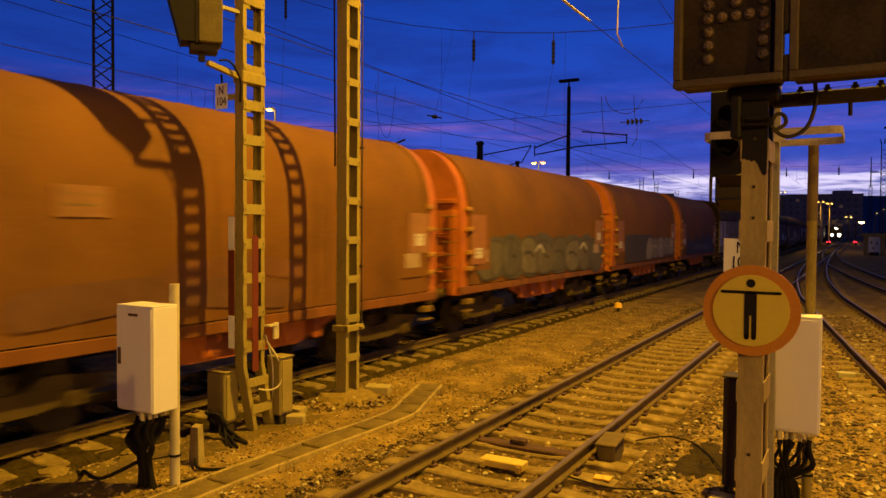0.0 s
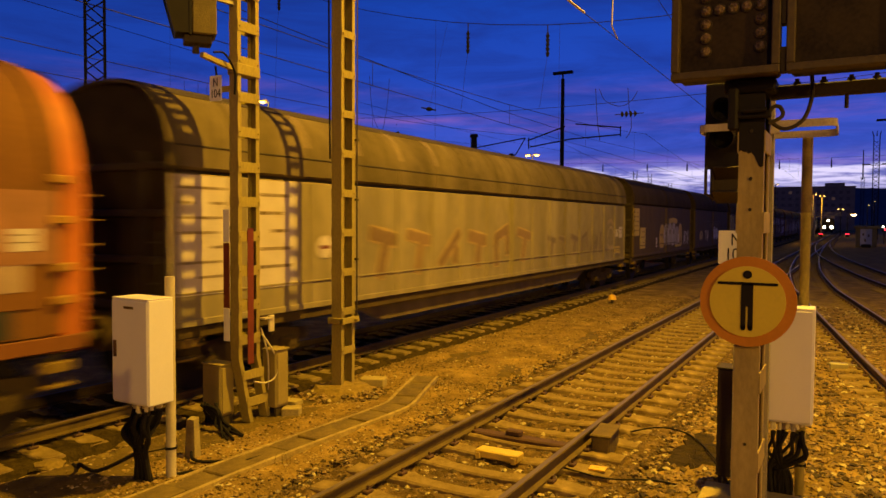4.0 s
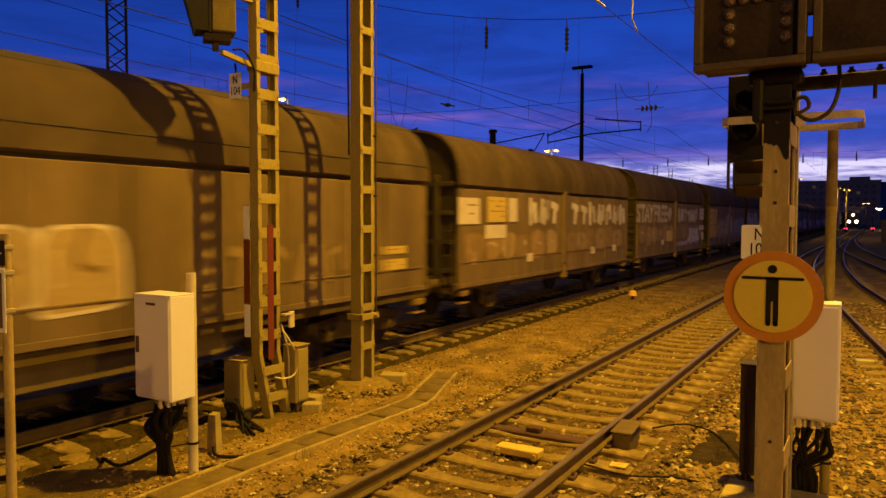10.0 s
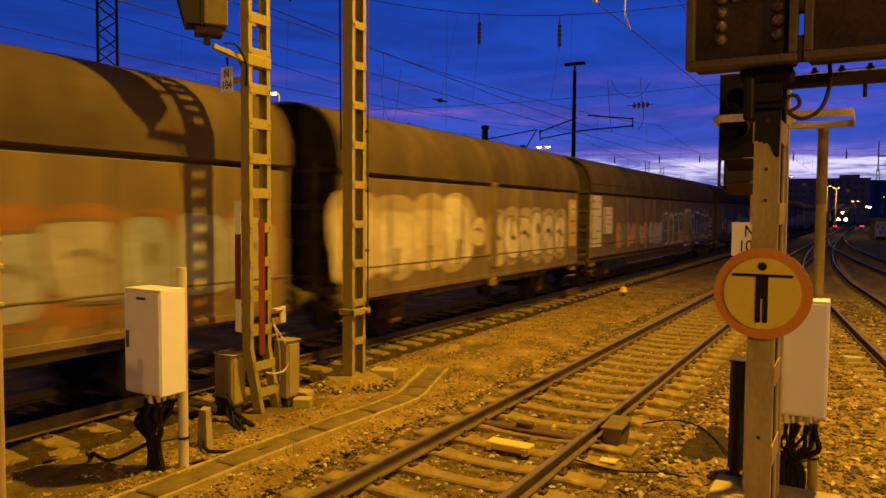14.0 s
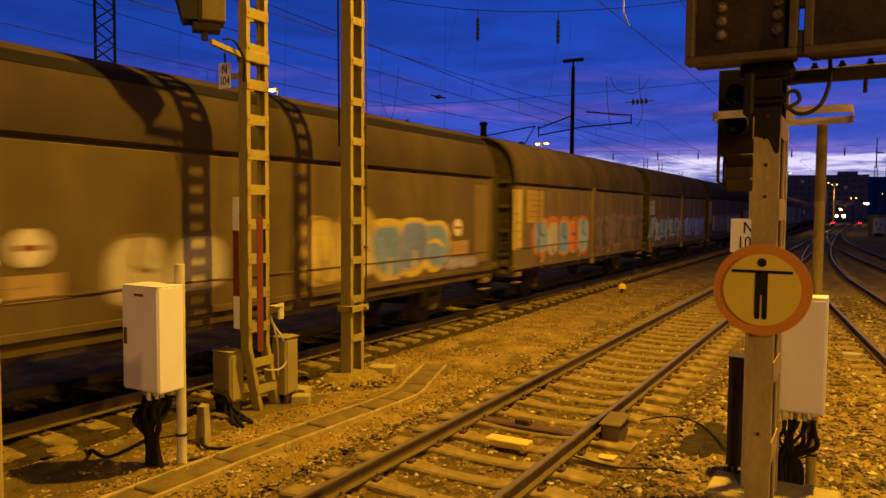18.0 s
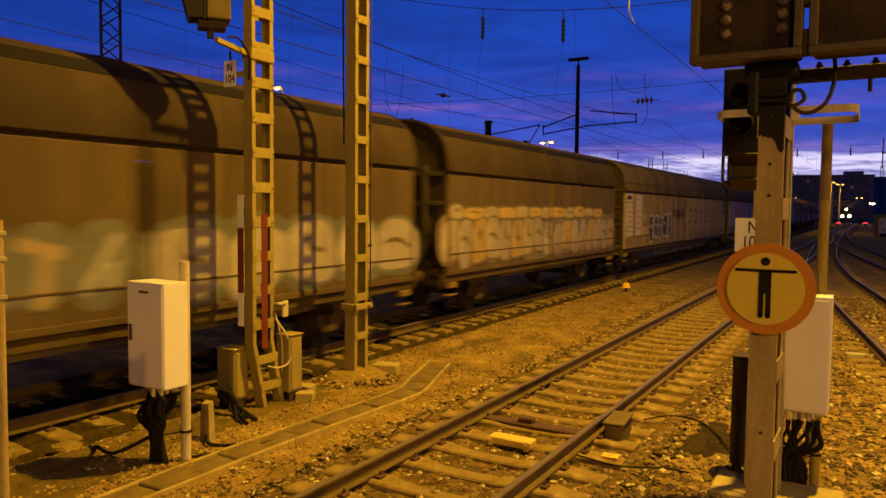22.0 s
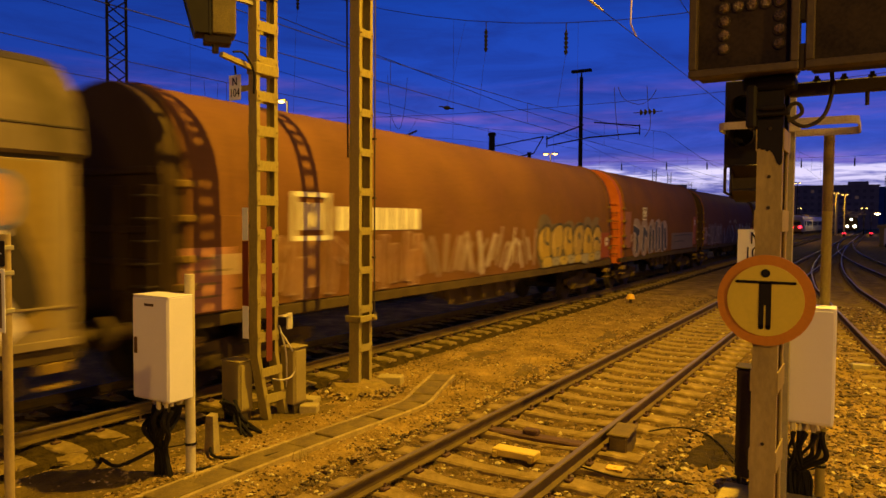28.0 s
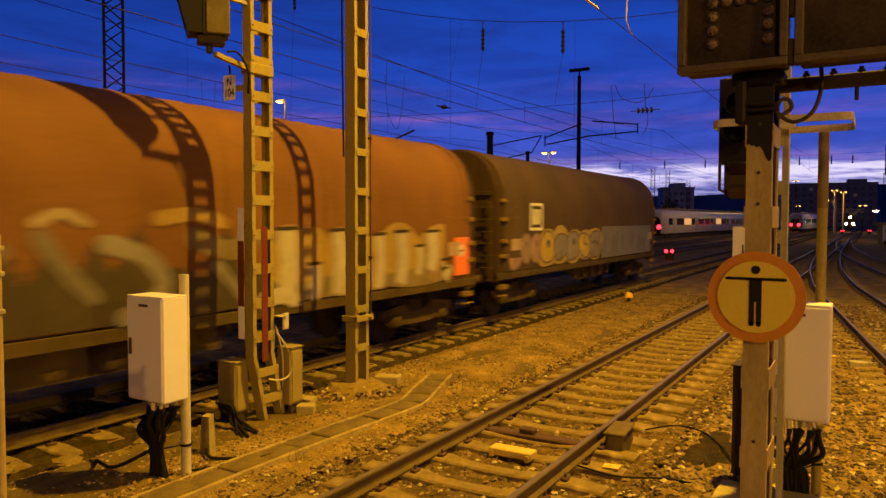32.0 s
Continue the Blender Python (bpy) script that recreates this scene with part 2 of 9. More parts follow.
M_DARK = mat("dark_painted_steel", (0.045, 0.031, 0.014), 0.7, vary=0.3, scale=4, bump=0.12, dirt=(0.09, 0.06, 0.022), dirt_amount=0.5, spec=0.2)
M_GREY = mat("grey_green_box_paint", (0.26, 0.19, 0.05), 0.65, vary=0.2, scale=3, bump=0.1, dirt=(0.10, 0.08, 0.05), dirt_amount=0.5)
M_CABLE = mat("black_cable", (0.014, 0.011, 0.008), 0.75, vary=0.3, scale=20, bump=0.05, spec=0.1)
M_WIRE = mat("wire_dark", (0.014, 0.013, 0.016), 0.7, metal=0.0, bump=0, spec=0.2)
M_RED = mat("red_enamel", (0.14, 0.03, 0.010), 0.5, vary=0.15, bump=0.03, dirt=(0.18, 0.03, 0.02), dirt_amount=0.4)
M_SIGNRED = mat("sign_red_orange", (0.50, 0.19, 0.018), 0.4, vary=0.1, bump=0.02, dirt=(0.36, 0.12, 0.02), dirt_amount=0.3, dirt_scale=9)
M_SIGNFACE = mat("sign_reflective_face", (0.62, 0.45, 0.045), 0.4, vary=0.05, bump=0.02, dirt=(0.38, 0.27, 0.03), dirt_amount=0.3, dirt_scale=7)
M_YELLOW = mat("yellow_paint", (0.75, 0.43, 0.03), 0.5, vary=0.15, bump=0.05, dirt=(0.35, 0.2, 0.04), dirt_amount=0.4, dirt_scale=6)
# brown base stands in for reflections on the dark glass
M_GLASSDARK = mat("dark_display_glass", (0.036, 0.024, 0.012), 0.45, vary=0.5, scale=5, bump=0.0, spec=0.08, dirt=(0.050, 0.033, 0.016), dirt_amount=0.7, dirt_scale=5)
M_LENS = mat("clear_lens", (0.15, 0.095, 0.034), 0.16, vary=0.7, scale=40, grain=110, bump=0.8, spec=0.8)
# hills and far facades: base colours lightened to stand for haze
M_HILL = mat("hazed_hills", (0.16, 0.15, 0.17), 1.0, vary=0.3, scale=0.01, grain=0.1, bump=0)
M_FARDARK = mat("hazed_dark_facade", (0.40, 0.28, 0.20), 0.9, vary=0.2, scale=0.3, grain=3, bump=0)
M_SODIUMGLOW = glow_mat("sodium_lamp_glow", (1.0, 0.60, 0.16), 5.0)
M_WHITEGLOW = glow_mat("white_headlight_glow", (1.0, 0.86, 0.62), 14.0)
M_SODIUMBIG = glow_mat("sodium_lamp_near", (1.0, 0.60, 0.25), 25.0)
M_REDGLOW = glow_mat("red_signal_glow", (1.0, 0.02, 0.04), 6.0)
M_RUBBLE = mat("brown_rubble", (0.24, 0.155, 0.03), 0.95, vary=0.4, scale=6, grain=30, bump=0.8, dirt=(0.1, 0.065, 0.012), dirt_amount=0.8, dirt_scale=5)


# ---- builders ----
class Mesh:
    """Collects vertices and faces of one part."""

    def __init__(self):
        self.v, self.f, self.mi = [], [], []
        self.slot = 0

    def add(self, verts, faces):
        o = len(self.v)
        self.v.extend(tuple(p) for p in verts)
        for q in faces:
            self.f.append(tuple(i + o for i in q))
            self.mi.append(self.slot)
        return self

    def box(self, x0, x1, y0, y1, z0, z1, c=0.0):
        if c <= 0:
            vs = [(x, y, z) for z in (z0, z1) for y in (y0, y1) for x in (x0, x1)]
            return self.add(vs, [(0, 2, 3, 1), (4, 5, 7, 6), (0, 1, 5, 4), (2, 6, 7, 3), (0, 4, 6, 2), (1, 3, 7, 5)])
        c = min(c, (x1 - x0) * 0.45, (y1 - y0) * 0.45, (z1 - z0) * 0.45)
        vs, idx = [], {}
        for ix, x in enumerate((x0, x1)):
            for iy, y in enumerate((y0, y1)):
                for iz, z in enumerate((z0, z1)):
                    dx, dy, dz = (c if ix == 0 else -c), (c if iy == 0 else -c), (c if iz == 0 else -c)
                    for a, p in (("x", (x, y + dy, z + dz)), ("y", (x + dx, y, z + dz)), ("z", (x + dx, y + dy, z))):
                        idx[ix, iy, iz, a] = len(vs)
                        vs.append(p)
        g = lambda *k: idx[k]
        fs = []
        for a, s in (("x", 0), ("x", 1), ("y", 0), ("y", 1), ("z", 0), ("z", 1)):
            ring = [(0, 0), (1, 0), (1, 1), (0, 1)]
            q = [g(*((s, i, j) if a == "x" else (i, s, j) if a == "y" else (i, j, s)), a) for i, j in ring]
            fs.append(tuple(q if (a != "y") == (s == 1) else q[::-1]))
        for i in (0, 1):
            for j in (0, 1):
                for (a, b), mk in ((("x", "y"), lambda k: (i, j, k)), (("y", "z"), lambda k: (k, i, j)), (("x", "z"), lambda k: (i, k, j))):
                    q = (g(*mk(0), a), g(*mk(1), a), g(*mk(1), b), g(*mk(0), b))
                    fs.append(q)
                for k in (0, 1):
                    fs.append((g(i, j, k, "x"), g(i, j, k, "y"), g(i, j, k, "z")))
        return self.add(vs, fs)

    def rod(self, p0, p1, r0, r1=None, n=10, caps=True):
        r1 = r0 if r1 is None else r1
        p0, p1 = Vector(p0), Vector(p1)
        d = (p1 - p0).normalized()
        u = d.orthogonal().normalized()
        w = d.cross(u)
        vs = []
        for p, r in ((p0, r0), (p1, r1)):
            for k in range(n):
                a = 2 * math.pi * k / n
                vs.append(p + u * (r * math.cos(a)) + w * (r * math.sin(a)))
        fs = [(k, (k + 1) % n, n + (k + 1) % n, n + k) for k in range(n)]
        if caps:
            fs += [tuple(range(n))[::-1], tuple(range(n, 2 * n))]
        return self.add(vs, fs)

    def tube(self, pts, r, n=6):
        pts = [Vector(p) for p in pts]
        vs, fs = [], []
        u = None
        for i, p in enumerate(pts):
            d = (pts[min(i + 1, len(pts) - 1)] - pts[max(i - 1, 0)]).normalized()
            u = d.orthogonal().normalized() if u is None else (u - d * u.dot(d)).normalized()
            w = d.cross(u)
            for k in range(n):
                a = 2 * math.pi * k / n
                vs.append(p + u * (r * math.cos(a)) + w * (r * math.sin(a)))
        for i in range(len(pts) - 1):
            for k in range(n):
                a, b = i * n + k, i * n + (k + 1) % n
                fs.append((a, b, b + n, a + n))
        fs += [tuple(range(n))[::-1], tuple(range((len(pts) - 1) * n, len(pts) * n))]
        return self.add(vs, fs)

    def extrude(self, prof, ys, axis="y", close=True, caps=True):
        """A profile of (a, z) points drawn along y (a = x) or along x (a = y)."""
        n, vs, fs = len(prof), [], []
        for t in ys:
            vs += [(a, t, z) if axis == "y" else (t, a, z) for a, z in prof]
        for i in range(len(ys) - 1):
            for k in range(n if close else n - 1):
                a, b = i * n + k, i * n + (k + 1) % n
                fs.append((a, a + n, b + n, b))
        if caps and close:
            fs += [tuple(range(n)), tuple(range((len(ys) - 1) * n, len(ys) * n))[::-1]]
        return self.add(vs, fs)

    def disc(self, c, r, axis="y", depth=0.01, n=28):
        c = Vector(c)
        e = {"x": Vector((1, 0, 0)), "y": Vector((0, 1, 0)), "z": Vector((0, 0, 1))}[axis]
        return self.rod(c - e * depth / 2, c + e * depth / 2, r, r, n)

    def dome(self, c, r, toward, flat=0.5, n=10, rings=4):
        c, t = Vector(c), Vector(toward).normalized()
        u = t.orthogonal().normalized()
        w = t.cross(u)
        vs, fs = [], []
        for i in range(rings):
            a = i / rings * math.pi / 2
            for k in range(n):
                b = 2 * math.pi * k / n
                vs.append(c + t * (r * flat * math.sin(a)) + (u * math.cos(b) + w * math.sin(b)) * (r * math.cos(a)))
        vs.append(c + t * r * flat)
        for i in range(rings - 1):
            for k in range(n):
                a, b = i * n + k, i * n + (k + 1) % n
                fs.append((a, b, b + n, a + n))
        for k in range(n):
            fs.append(((rings - 1) * n + k, (rings - 1) * n + (k + 1) % n, rings * n))
        return self.add(vs, fs)

    def data(self, name, mats, smooth=False, fix=True):
        me = bpy.data.meshes.new(name)
        me.from_pydata(self.v, [], self.f)
        for m in mats if isinstance(mats, (list, tuple)) else [mats]:
            me.materials.append(m)
        if any(self.mi):
            me.polygons.foreach_set("material_index", self.mi)
        if fix:
            bm = bmesh.new()
            bm.from_mesh(me)
            bmesh.ops.recalc_face_normals(bm, faces=bm.faces)
            bm.to_mesh(me)
            bm.free()
        if smooth:
            me.polygons.foreach_set("use_smooth", [True] * len(me.polygons))
            try:
                me.set_sharp_from_angle(angle=radians(40))
            except AttributeError:
                pass
        me.update()
        return me


def part(name, ms, material, parent, label="", smooth=False, kind="", fix=True):
    me = ms.data(name, material, smooth, fix) if isinstance(ms, Mesh) else ms
    ob = new(name, me)
    ob.parent = parent
    return tagged(ob, label=label, kind=kind)


def thing(name, label, category, where=(0, 0, 0), turn=0.0, group="", kind=""):
    ob = new(name)
    ob.empty_display_size = 0.2
    ob.matrix_world = pose(where[0], where[1], where[2], 0, 0, turn)
    return tagged(ob, label, category, group, kind)


def whole(name, ms, material, label, category, where=(0, 0, 0), turn=0.0, group="", kind="", smooth=False, fix=True):
    me = ms.data(name, material, smooth, fix) if isinstance(ms, Mesh) else ms
    ob = new(name, me)
    ob.matrix_world = pose(where[0], where[1], where[2], 0, 0, turn)
    return tagged(ob, label, category, group, kind)


def text_mesh(body, height, depth=0.002, bold=0.0):
    """Letters of the built-in font as a mesh in the xz plane, facing -y, centred."""
    cu = bpy.data.curves.new("letters", "FONT")
    cu.body, cu.size, cu.extrude, cu.align_x, cu.align_y = body, height / 0.72, depth, "CENTER", "CENTER"
    cu.offset = bold
    ob = bpy.data.objects.new("letters", cu)
    scene.collection.objects.link(ob)
    dg = bpy.context.evaluated_depsgraph_get()
    me = bpy.data.meshes.new_from_object(ob.evaluated_get(dg))
    bpy.data.objects.remove(ob)
    bpy.data.curves.remove(cu)
    me.transform(Euler((radians(90), 0, 0)).to_matrix().to_4x4())
    return me


def lerp(a, b, t):
    return a + (b - a) * t

# ---- ground ----
RNG = np.random.default_rng(7)
RAIL_TOP = 0.17
TRACK_NEAR, TRACK_TRAIN = -3.53, -9.40


def value_noise(x, y, seed):
    xi, yi = np.floor(x).astype(int), np.floor(y).astype(int)
    xf, yf = x - xi, y - yi
    xf, yf = xf * xf * (3 - 2 * xf), yf * yf * (3 - 2 * yf)

    def h(a, b):
        n = (a * 374761393 + b * 668265263 + seed * 1442695) & 0x7FFFFFFF
        n = ((n ^ (n >> 13)) * 1274126177) & 0x7FFFFFFF
        return ((n ^ (n >> 16)) & 0xFFFF) / 65535.0

    return lerp(lerp(h(xi, yi), h(xi + 1, yi), xf), lerp(h(xi, yi + 1), h(xi + 1, yi + 1), xf), yf)


def ground_z(x, y):
    x, y = np.asarray(x, float), np.asarray(y, float)
    z = -0.045 + 0.05 * (value_noise(x * 0.6, y * 0.6, 1) - 0.5) + 0.035 * (value_noise(x * 2.3, y * 2.3, 2) - 0.5)
    z = z + 0.025 * (value_noise(x * 7.0, y * 7.0, 3) - 0.5)
    far = np.clip((np.hypot(x, y - 10) - 40) / 40, 0, 1)
    z = lerp(z, -0.10, far)
    for cx in (TRACK_NEAR, TRACK_TRAIN):
        k = np.clip((1.75 - np.abs(x - cx)) / 0.45, 0, 1)
        z = lerp(z, -0.22, k)
    return z


def spread(a, b, near0, near1, step, ratio):
    line = list(np.arange(near0, near1, step))
    d, p = step, near1
    while p < b:
        line.append(p)
        d *= ratio
        p += d
    line.append(b)
    d, p = step, near0
    left = []
    while p > a:
        d *= ratio
        p -= d
        left.append(max(p, a))
    return np.array(left[::-1] + line)


gx = spread(-3500, 3500, -11.0, 2.0, 0.09, 1.13)
gy = spread(-3000, 4000, 2.5, 22.0, 0.09, 1.07)
GX, GY = np.meshgrid(gx, gy)
GZ = ground_z(GX, GY)
gv = np.stack([GX.ravel(), GY.ravel(), GZ.ravel()], 1)
nx = len(gx)
ii = (np.arange(len(gy) - 1)[:, None] * nx + np.arange(nx - 1)[None, :]).ravel()
gf = np.stack([ii, ii + 1, ii + nx + 1, ii + nx], 1)
me = bpy.data.meshes.new("ground")
me.from_pydata(gv.tolist(), [], gf.tolist())
me.materials.append(M_GROUND)
me.polygons.foreach_set("use_smooth", [True] * len(me.polygons))
tagged(new("ground", me), "brown trampled yard ground of dirt and gravel", "ground", kind="structure")


def stone_field(name, xs, ys, zs, sizes, label, seed, skin=None):
    """Many broken stones in one mesh."""
    rng = np.random.default_rng(seed)
    base = np.array([(1, 0, 0), (-1, 0, 0), (0, 1, 0), (0, -1, 0), (0, 0, 1), (0, 0, -1), (.6, .6, .5), (-.6, .6, .45), (-.6, -.6, .5), (.6, -.6, .45)])
    tri = [(0, 6, 4), (6, 2, 4), (2, 7, 4), (7, 1, 4), (1, 8, 4), (8, 3, 4), (3, 9, 4), (9, 0, 4),
           (6, 0, 5), (2, 6, 5), (7, 2, 5), (1, 7, 5), (8, 1, 5), (3, 8, 5), (9, 3, 5), (0, 9, 5)]
    n = len(xs)
    p = base[None] * (1 + rng.uniform(-0.35, 0.35, (n, 10, 3)))
    p *= np.stack([sizes * rng.uniform(0.7, 1.3, n), sizes * rng.uniform(0.6, 1.1, n), sizes * rng.uniform(0.4, 0.8, n)], 1)[:, None]
    a = rng.uniform(0, 6.28, n)
    c, s = np.cos(a)[:, None], np.sin(a)[:, None]
    q = np.stack([p[..., 0] * c - p[..., 1] * s + np.asarray(xs)[:, None], p[..., 0] * s + p[..., 1] * c + np.asarray(ys)[:, None], p[..., 2] + np.asarray(zs)[:, None]], 2)
    f = (np.array(tri)[None] + (np.arange(n) * 10)[:, None, None]).reshape(-1, 3)
    md = bpy.data.meshes.new(name)
    md.from_pydata(q.reshape(-1, 3).tolist(), [], f.tolist())
    md.materials.append(skin or M_STONE)
    return tagged(new(name, md), label, "gravel", kind="stuff")


def scatter(n, x0, x1, y0, y1, lo, hi, seed, thin=None):
    r = np.random.default_rng(seed)
    y = y0 + (y1 - y0) * r.uniform(0, 1, n) ** 1.6
    x = r.uniform(x0, x1, n)
    if thin is not None:
        keep = thin(x, y, r)
        x, y = x[keep], y[keep]
    s = lo + (hi - lo) * r.uniform(0, 1, len(x)) ** 2.5
    return x, y, ground_z(x, y) + s * 0.15, s


def between_rails(x, y, r):
    return value_noise(x * 1.5, y * 1.5, 9) + r.uniform(-0.35, 0.35, len(x)) > 0.35


def off_the_shadow_patch(x, y, r):
    """Fewer stones where a shadow is painted on the ballast."""
    return ((x + 1.55) / 0.36) ** 2 + ((y - 9.0) / 0.8) ** 2 + r.uniform(-0.4, 0.4, len(x)) > 0.9


def bed_z(x, y):
    return -0.082 + 0.05 * (value_noise(x * 9, y * 9, 21) - 0.5) + 0.03 * (value_noise(x * 21, y * 21, 22) - 0.5)


def ballast_bed(cx, half, y0, y1, name, label, skin=None):
    xs = np.arange(cx - half, cx + half + 0.01, 0.07)
    ys = np.concatenate([np.arange(-60, y0, 1.5), np.arange(y0, 24, 0.07), np.arange(24, y1, 1.5), [y1]])
    BX, BY = np.meshgrid(xs, ys)
    edge = np.clip((half - np.abs(BX - cx)) / 0.3, 0, 1)
    BZ = bed_z(BX, BY) + 0.02 - 0.16 * (1 - edge)
    m = len(xs)
    q = (np.arange(len(ys) - 1)[:, None] * m + np.arange(m - 1)[None, :]).ravel()
    md = bpy.data.meshes.new(name)
    md.from_pydata(np.stack([BX.ravel(), BY.ravel(), BZ.ravel()], 1).tolist(), [], np.stack([q, q + 1, q + m + 1, q + m], 1).tolist())
    md.materials.append(skin or M_BALLAST)
    tagged(new(name, md), label, "ballast", kind="structure")


ballast_bed(TRACK_NEAR, 1.75, 3.0, 300.0, "ballast_bed", "dark stony ballast bed of the near track")
# darker copy of the bed: the train's shade is put into its colour
ballast_bed(TRACK_TRAIN, 1.55, 2.0, 300.0, "ballast_bed", "ballast bed coloured dark for the shade under the freight train", mat("shaded_ballast", (0.050, 0.033, 0.008), 0.95, vary=0.6, scale=9, grain=45, bump=1.0, dirt=(0.020, 0.013, 0.004), dirt_amount=0.7, dirt_scale=4, spec=0.03))


def on_bed(n, x0, x1, y0, y1, lo, hi, seed):
    x, y, _, s = scatter(n, x0, x1, y0, y1, lo, hi, seed)
    return x, y, bed_z(x, y) + 0.008 + s * 0.2, s


stone_field("track_ballast", *on_bed(24000, TRACK_NEAR - 1.75, TRACK_NEAR + 1.75, 4.2, 27, 0.014, 0.046, 3), "angular brown track ballast along the near track", 5)
stone_field("yard_gravel", *scatter(24000, -8.2, -5.0, 3.4, 28, 0.006, 0.032, 4, between_rails), "scattered gravel on the dirt between the two tracks", 6, mat("pale_yard_gravel", (0.34, 0.218, 0.062), 0.8, vary=0.3, scale=9, grain=50, bump=0.5, island=0.35))
def in_patches(x, y, r):
    return value_noise(x * 2.1, y * 1.3, 31) + r.uniform(-0.3, 0.3, len(x)) > 0.52


stone_field("dark_clinker", *scatter(15000, -8.3, -5.0, 3.4, 26, 0.006, 0.026, 14, in_patches), "dark crumbled clinker strewn over the dirt", 16, mat("dark_clinker", (0.085, 0.053, 0.014), 0.9, vary=0.4, scale=9, grain=50, bump=0.5))
stone_field("side_ballast", *scatter(19000, -1.95, 1.9, 6.2, 27, 0.016, 0.062, 8, off_the_shadow_patch), "coarse ballast round the signal post and the curved track", 9)

# ---- tracks ----
RAIL_PROFILE = [(-0.0625, 0.0), (0.0625, 0.0), (0.0625, 0.012), (0.012, 0.03), (0.009, 0.115), (0.034, 0.128), (0.036, 0.15), (0.026, 0.158),
                (-0.026, 0.158), (-0.036, 0.15), (-0.034, 0.128), (-0.009, 0.115), (-0.012, 0.03), (-0.0625, 0.012)]


def sweep(pts, prof, z0):
    """A profile swept along a flat line of (x, y) points."""
    vs, fs, n = [], [], len(prof)
    for i, p in enumerate(pts):
        a, b = pts[max(i - 1, 0)], pts[min(i + 1, len(pts) - 1)]
        d = Vector((b[0] - a[0], b[1] - a[1])).normalized()
        for u, z in prof:
            vs.append((p[0] + d.y * u, p[1] - d.x * u, z0 + z))
    ms = Mesh()
    for i in range(len(pts) - 1):
        for k in range(n):
            a, b = i * n + k, i * n + (k + 1) % n
            fs.append((a, b, b + n, a + n))
    fs += [tuple(range(n)), tuple(range((len(pts) - 1) * n, len(pts) * n))[::-1]]
    ms.add(vs, fs)
    ms.mi = [1 if (j % n) == 7 and j < (len(pts) - 1) * n else 0 for j in range(len(fs))]
    return ms


def sleeper_mesh(skin, clips=True):
    """Concrete sleeper, waisted in the middle and raised at the rail seats, lying along x."""
    ms = Mesh()
    rows = [(-1.30, 0.13, -0.02), (-1.0, 0.145, 0.0), (-0.55, 0.135, 0.0), (-0.35, 0.105, -0.022), (0.0, 0.10, -0.030), (0.35, 0.105, -0.022), (0.55, 0.135, 0.0), (1.0, 0.145, 0.0), (1.30, 0.13, -0.02)]
    vs, fs = [], []
    for x, w, z in rows:
        vs += [(x, -w - 0.02, -0.16), (x, -w, z - 0.02), (x, -w + 0.02, z), (x, w - 0.02, z), (x, w, z - 0.02), (x, w + 0.02, -0.16)]
    for i in range(len(rows) - 1):
        for k in range(5):
            a = i * 6 + k
            fs.append((a, a + 6, a + 7, a + 1))
    fs += [(0, 1, 2, 3, 4, 5), tuple(range(48, 54))[::-1]]
    ms.add(vs, fs)
    ms.mi = [0] * len(fs)
    if clips:
        ms.slot = 1
        for s in (-0.7525, 0.7525):
            for o in (-0.11, 0.11):
                ms.box(s + o - 0.035, s + o + 0.035, -0.06, 0.06, 0.0, 0.035, 0.01)
                ms.rod((s + o, 0, 0.03), (s + o, 0, 0.075), 0.016, 0.014, 6)
    return ms.data("sleeper", [skin, M_CLIP])


SLEEPER = sleeper_mesh(M_SLEEPER)
SLEEPER_PALE = sleeper_mesh(mat("oil_stained_sleeper", (0.27, 0.185, 0.055), 0.92, vary=0.45, scale=4, grain=70, bump=0.35, dirt=(0.06, 0.04, 0.012), dirt_amount=1.0, dirt_scale=3.5))


def straight_track(name, label, cx, y0, y1, near0, near1, phase, polished):
    tr = thing(name, label, "railway track", (cx, 0, 0), kind="structure")
    ys = [y0, *np.arange(max(y0, -20), min(y1, 120), 10.0).tolist(), y1]
    for s in (-0.7525, 0.7525):
        part("rail", sweep([(s, y) for y in ys], RAIL_PROFILE, RAIL_TOP - 0.158), [M_RAIL, M_RAILTOP if polished else M_RAILDULL], tr, "worn steel rail", fix=True)
    rest = []
    k = math.floor((y0 - phase) / 0.6)
    while phase + k * 0.6 < min(y1, 190):
        y = phase + k * 0.6
        if near0 <= y <= near1:
            sl = part("sleeper", SLEEPER if cx > -5 or y < 7.5 else SLEEPER_PALE, None, tr)
            sl.location = (random.uniform(-0.015, 0.015), y + random.uniform(-0.015, 0.015), random.uniform(-0.012, 0.004) - (0.035 if cx < -5 and y < 7.5 else random.uniform(0.012, 0.04) if cx < -5 else 0.0))
            sl.rotation_euler = (0, 0, random.uniform(-0.008, 0.008))
        elif y > -30:
            rest.append(y)
        k += 1
    ms = Mesh()
    for y in rest:
        ms.box(-1.3, 1.3, y - 0.13, y + 0.13, -0.15, -0.005, 0.02)
    part("far_sleepers", ms, M_SLEEPER, tr, "row of concrete sleepers running on", kind="stuff")
    return tr


straight_track("track_near", "straight track of rusty rails on concrete sleepers", TRACK_NEAR, -60, 420, 2.0, 60.0, 5.916, True)
straight_track("track_train", "track that carries the freight train", TRACK_TRAIN, -420, 480, 2.0, 45.0, 0.3, False)

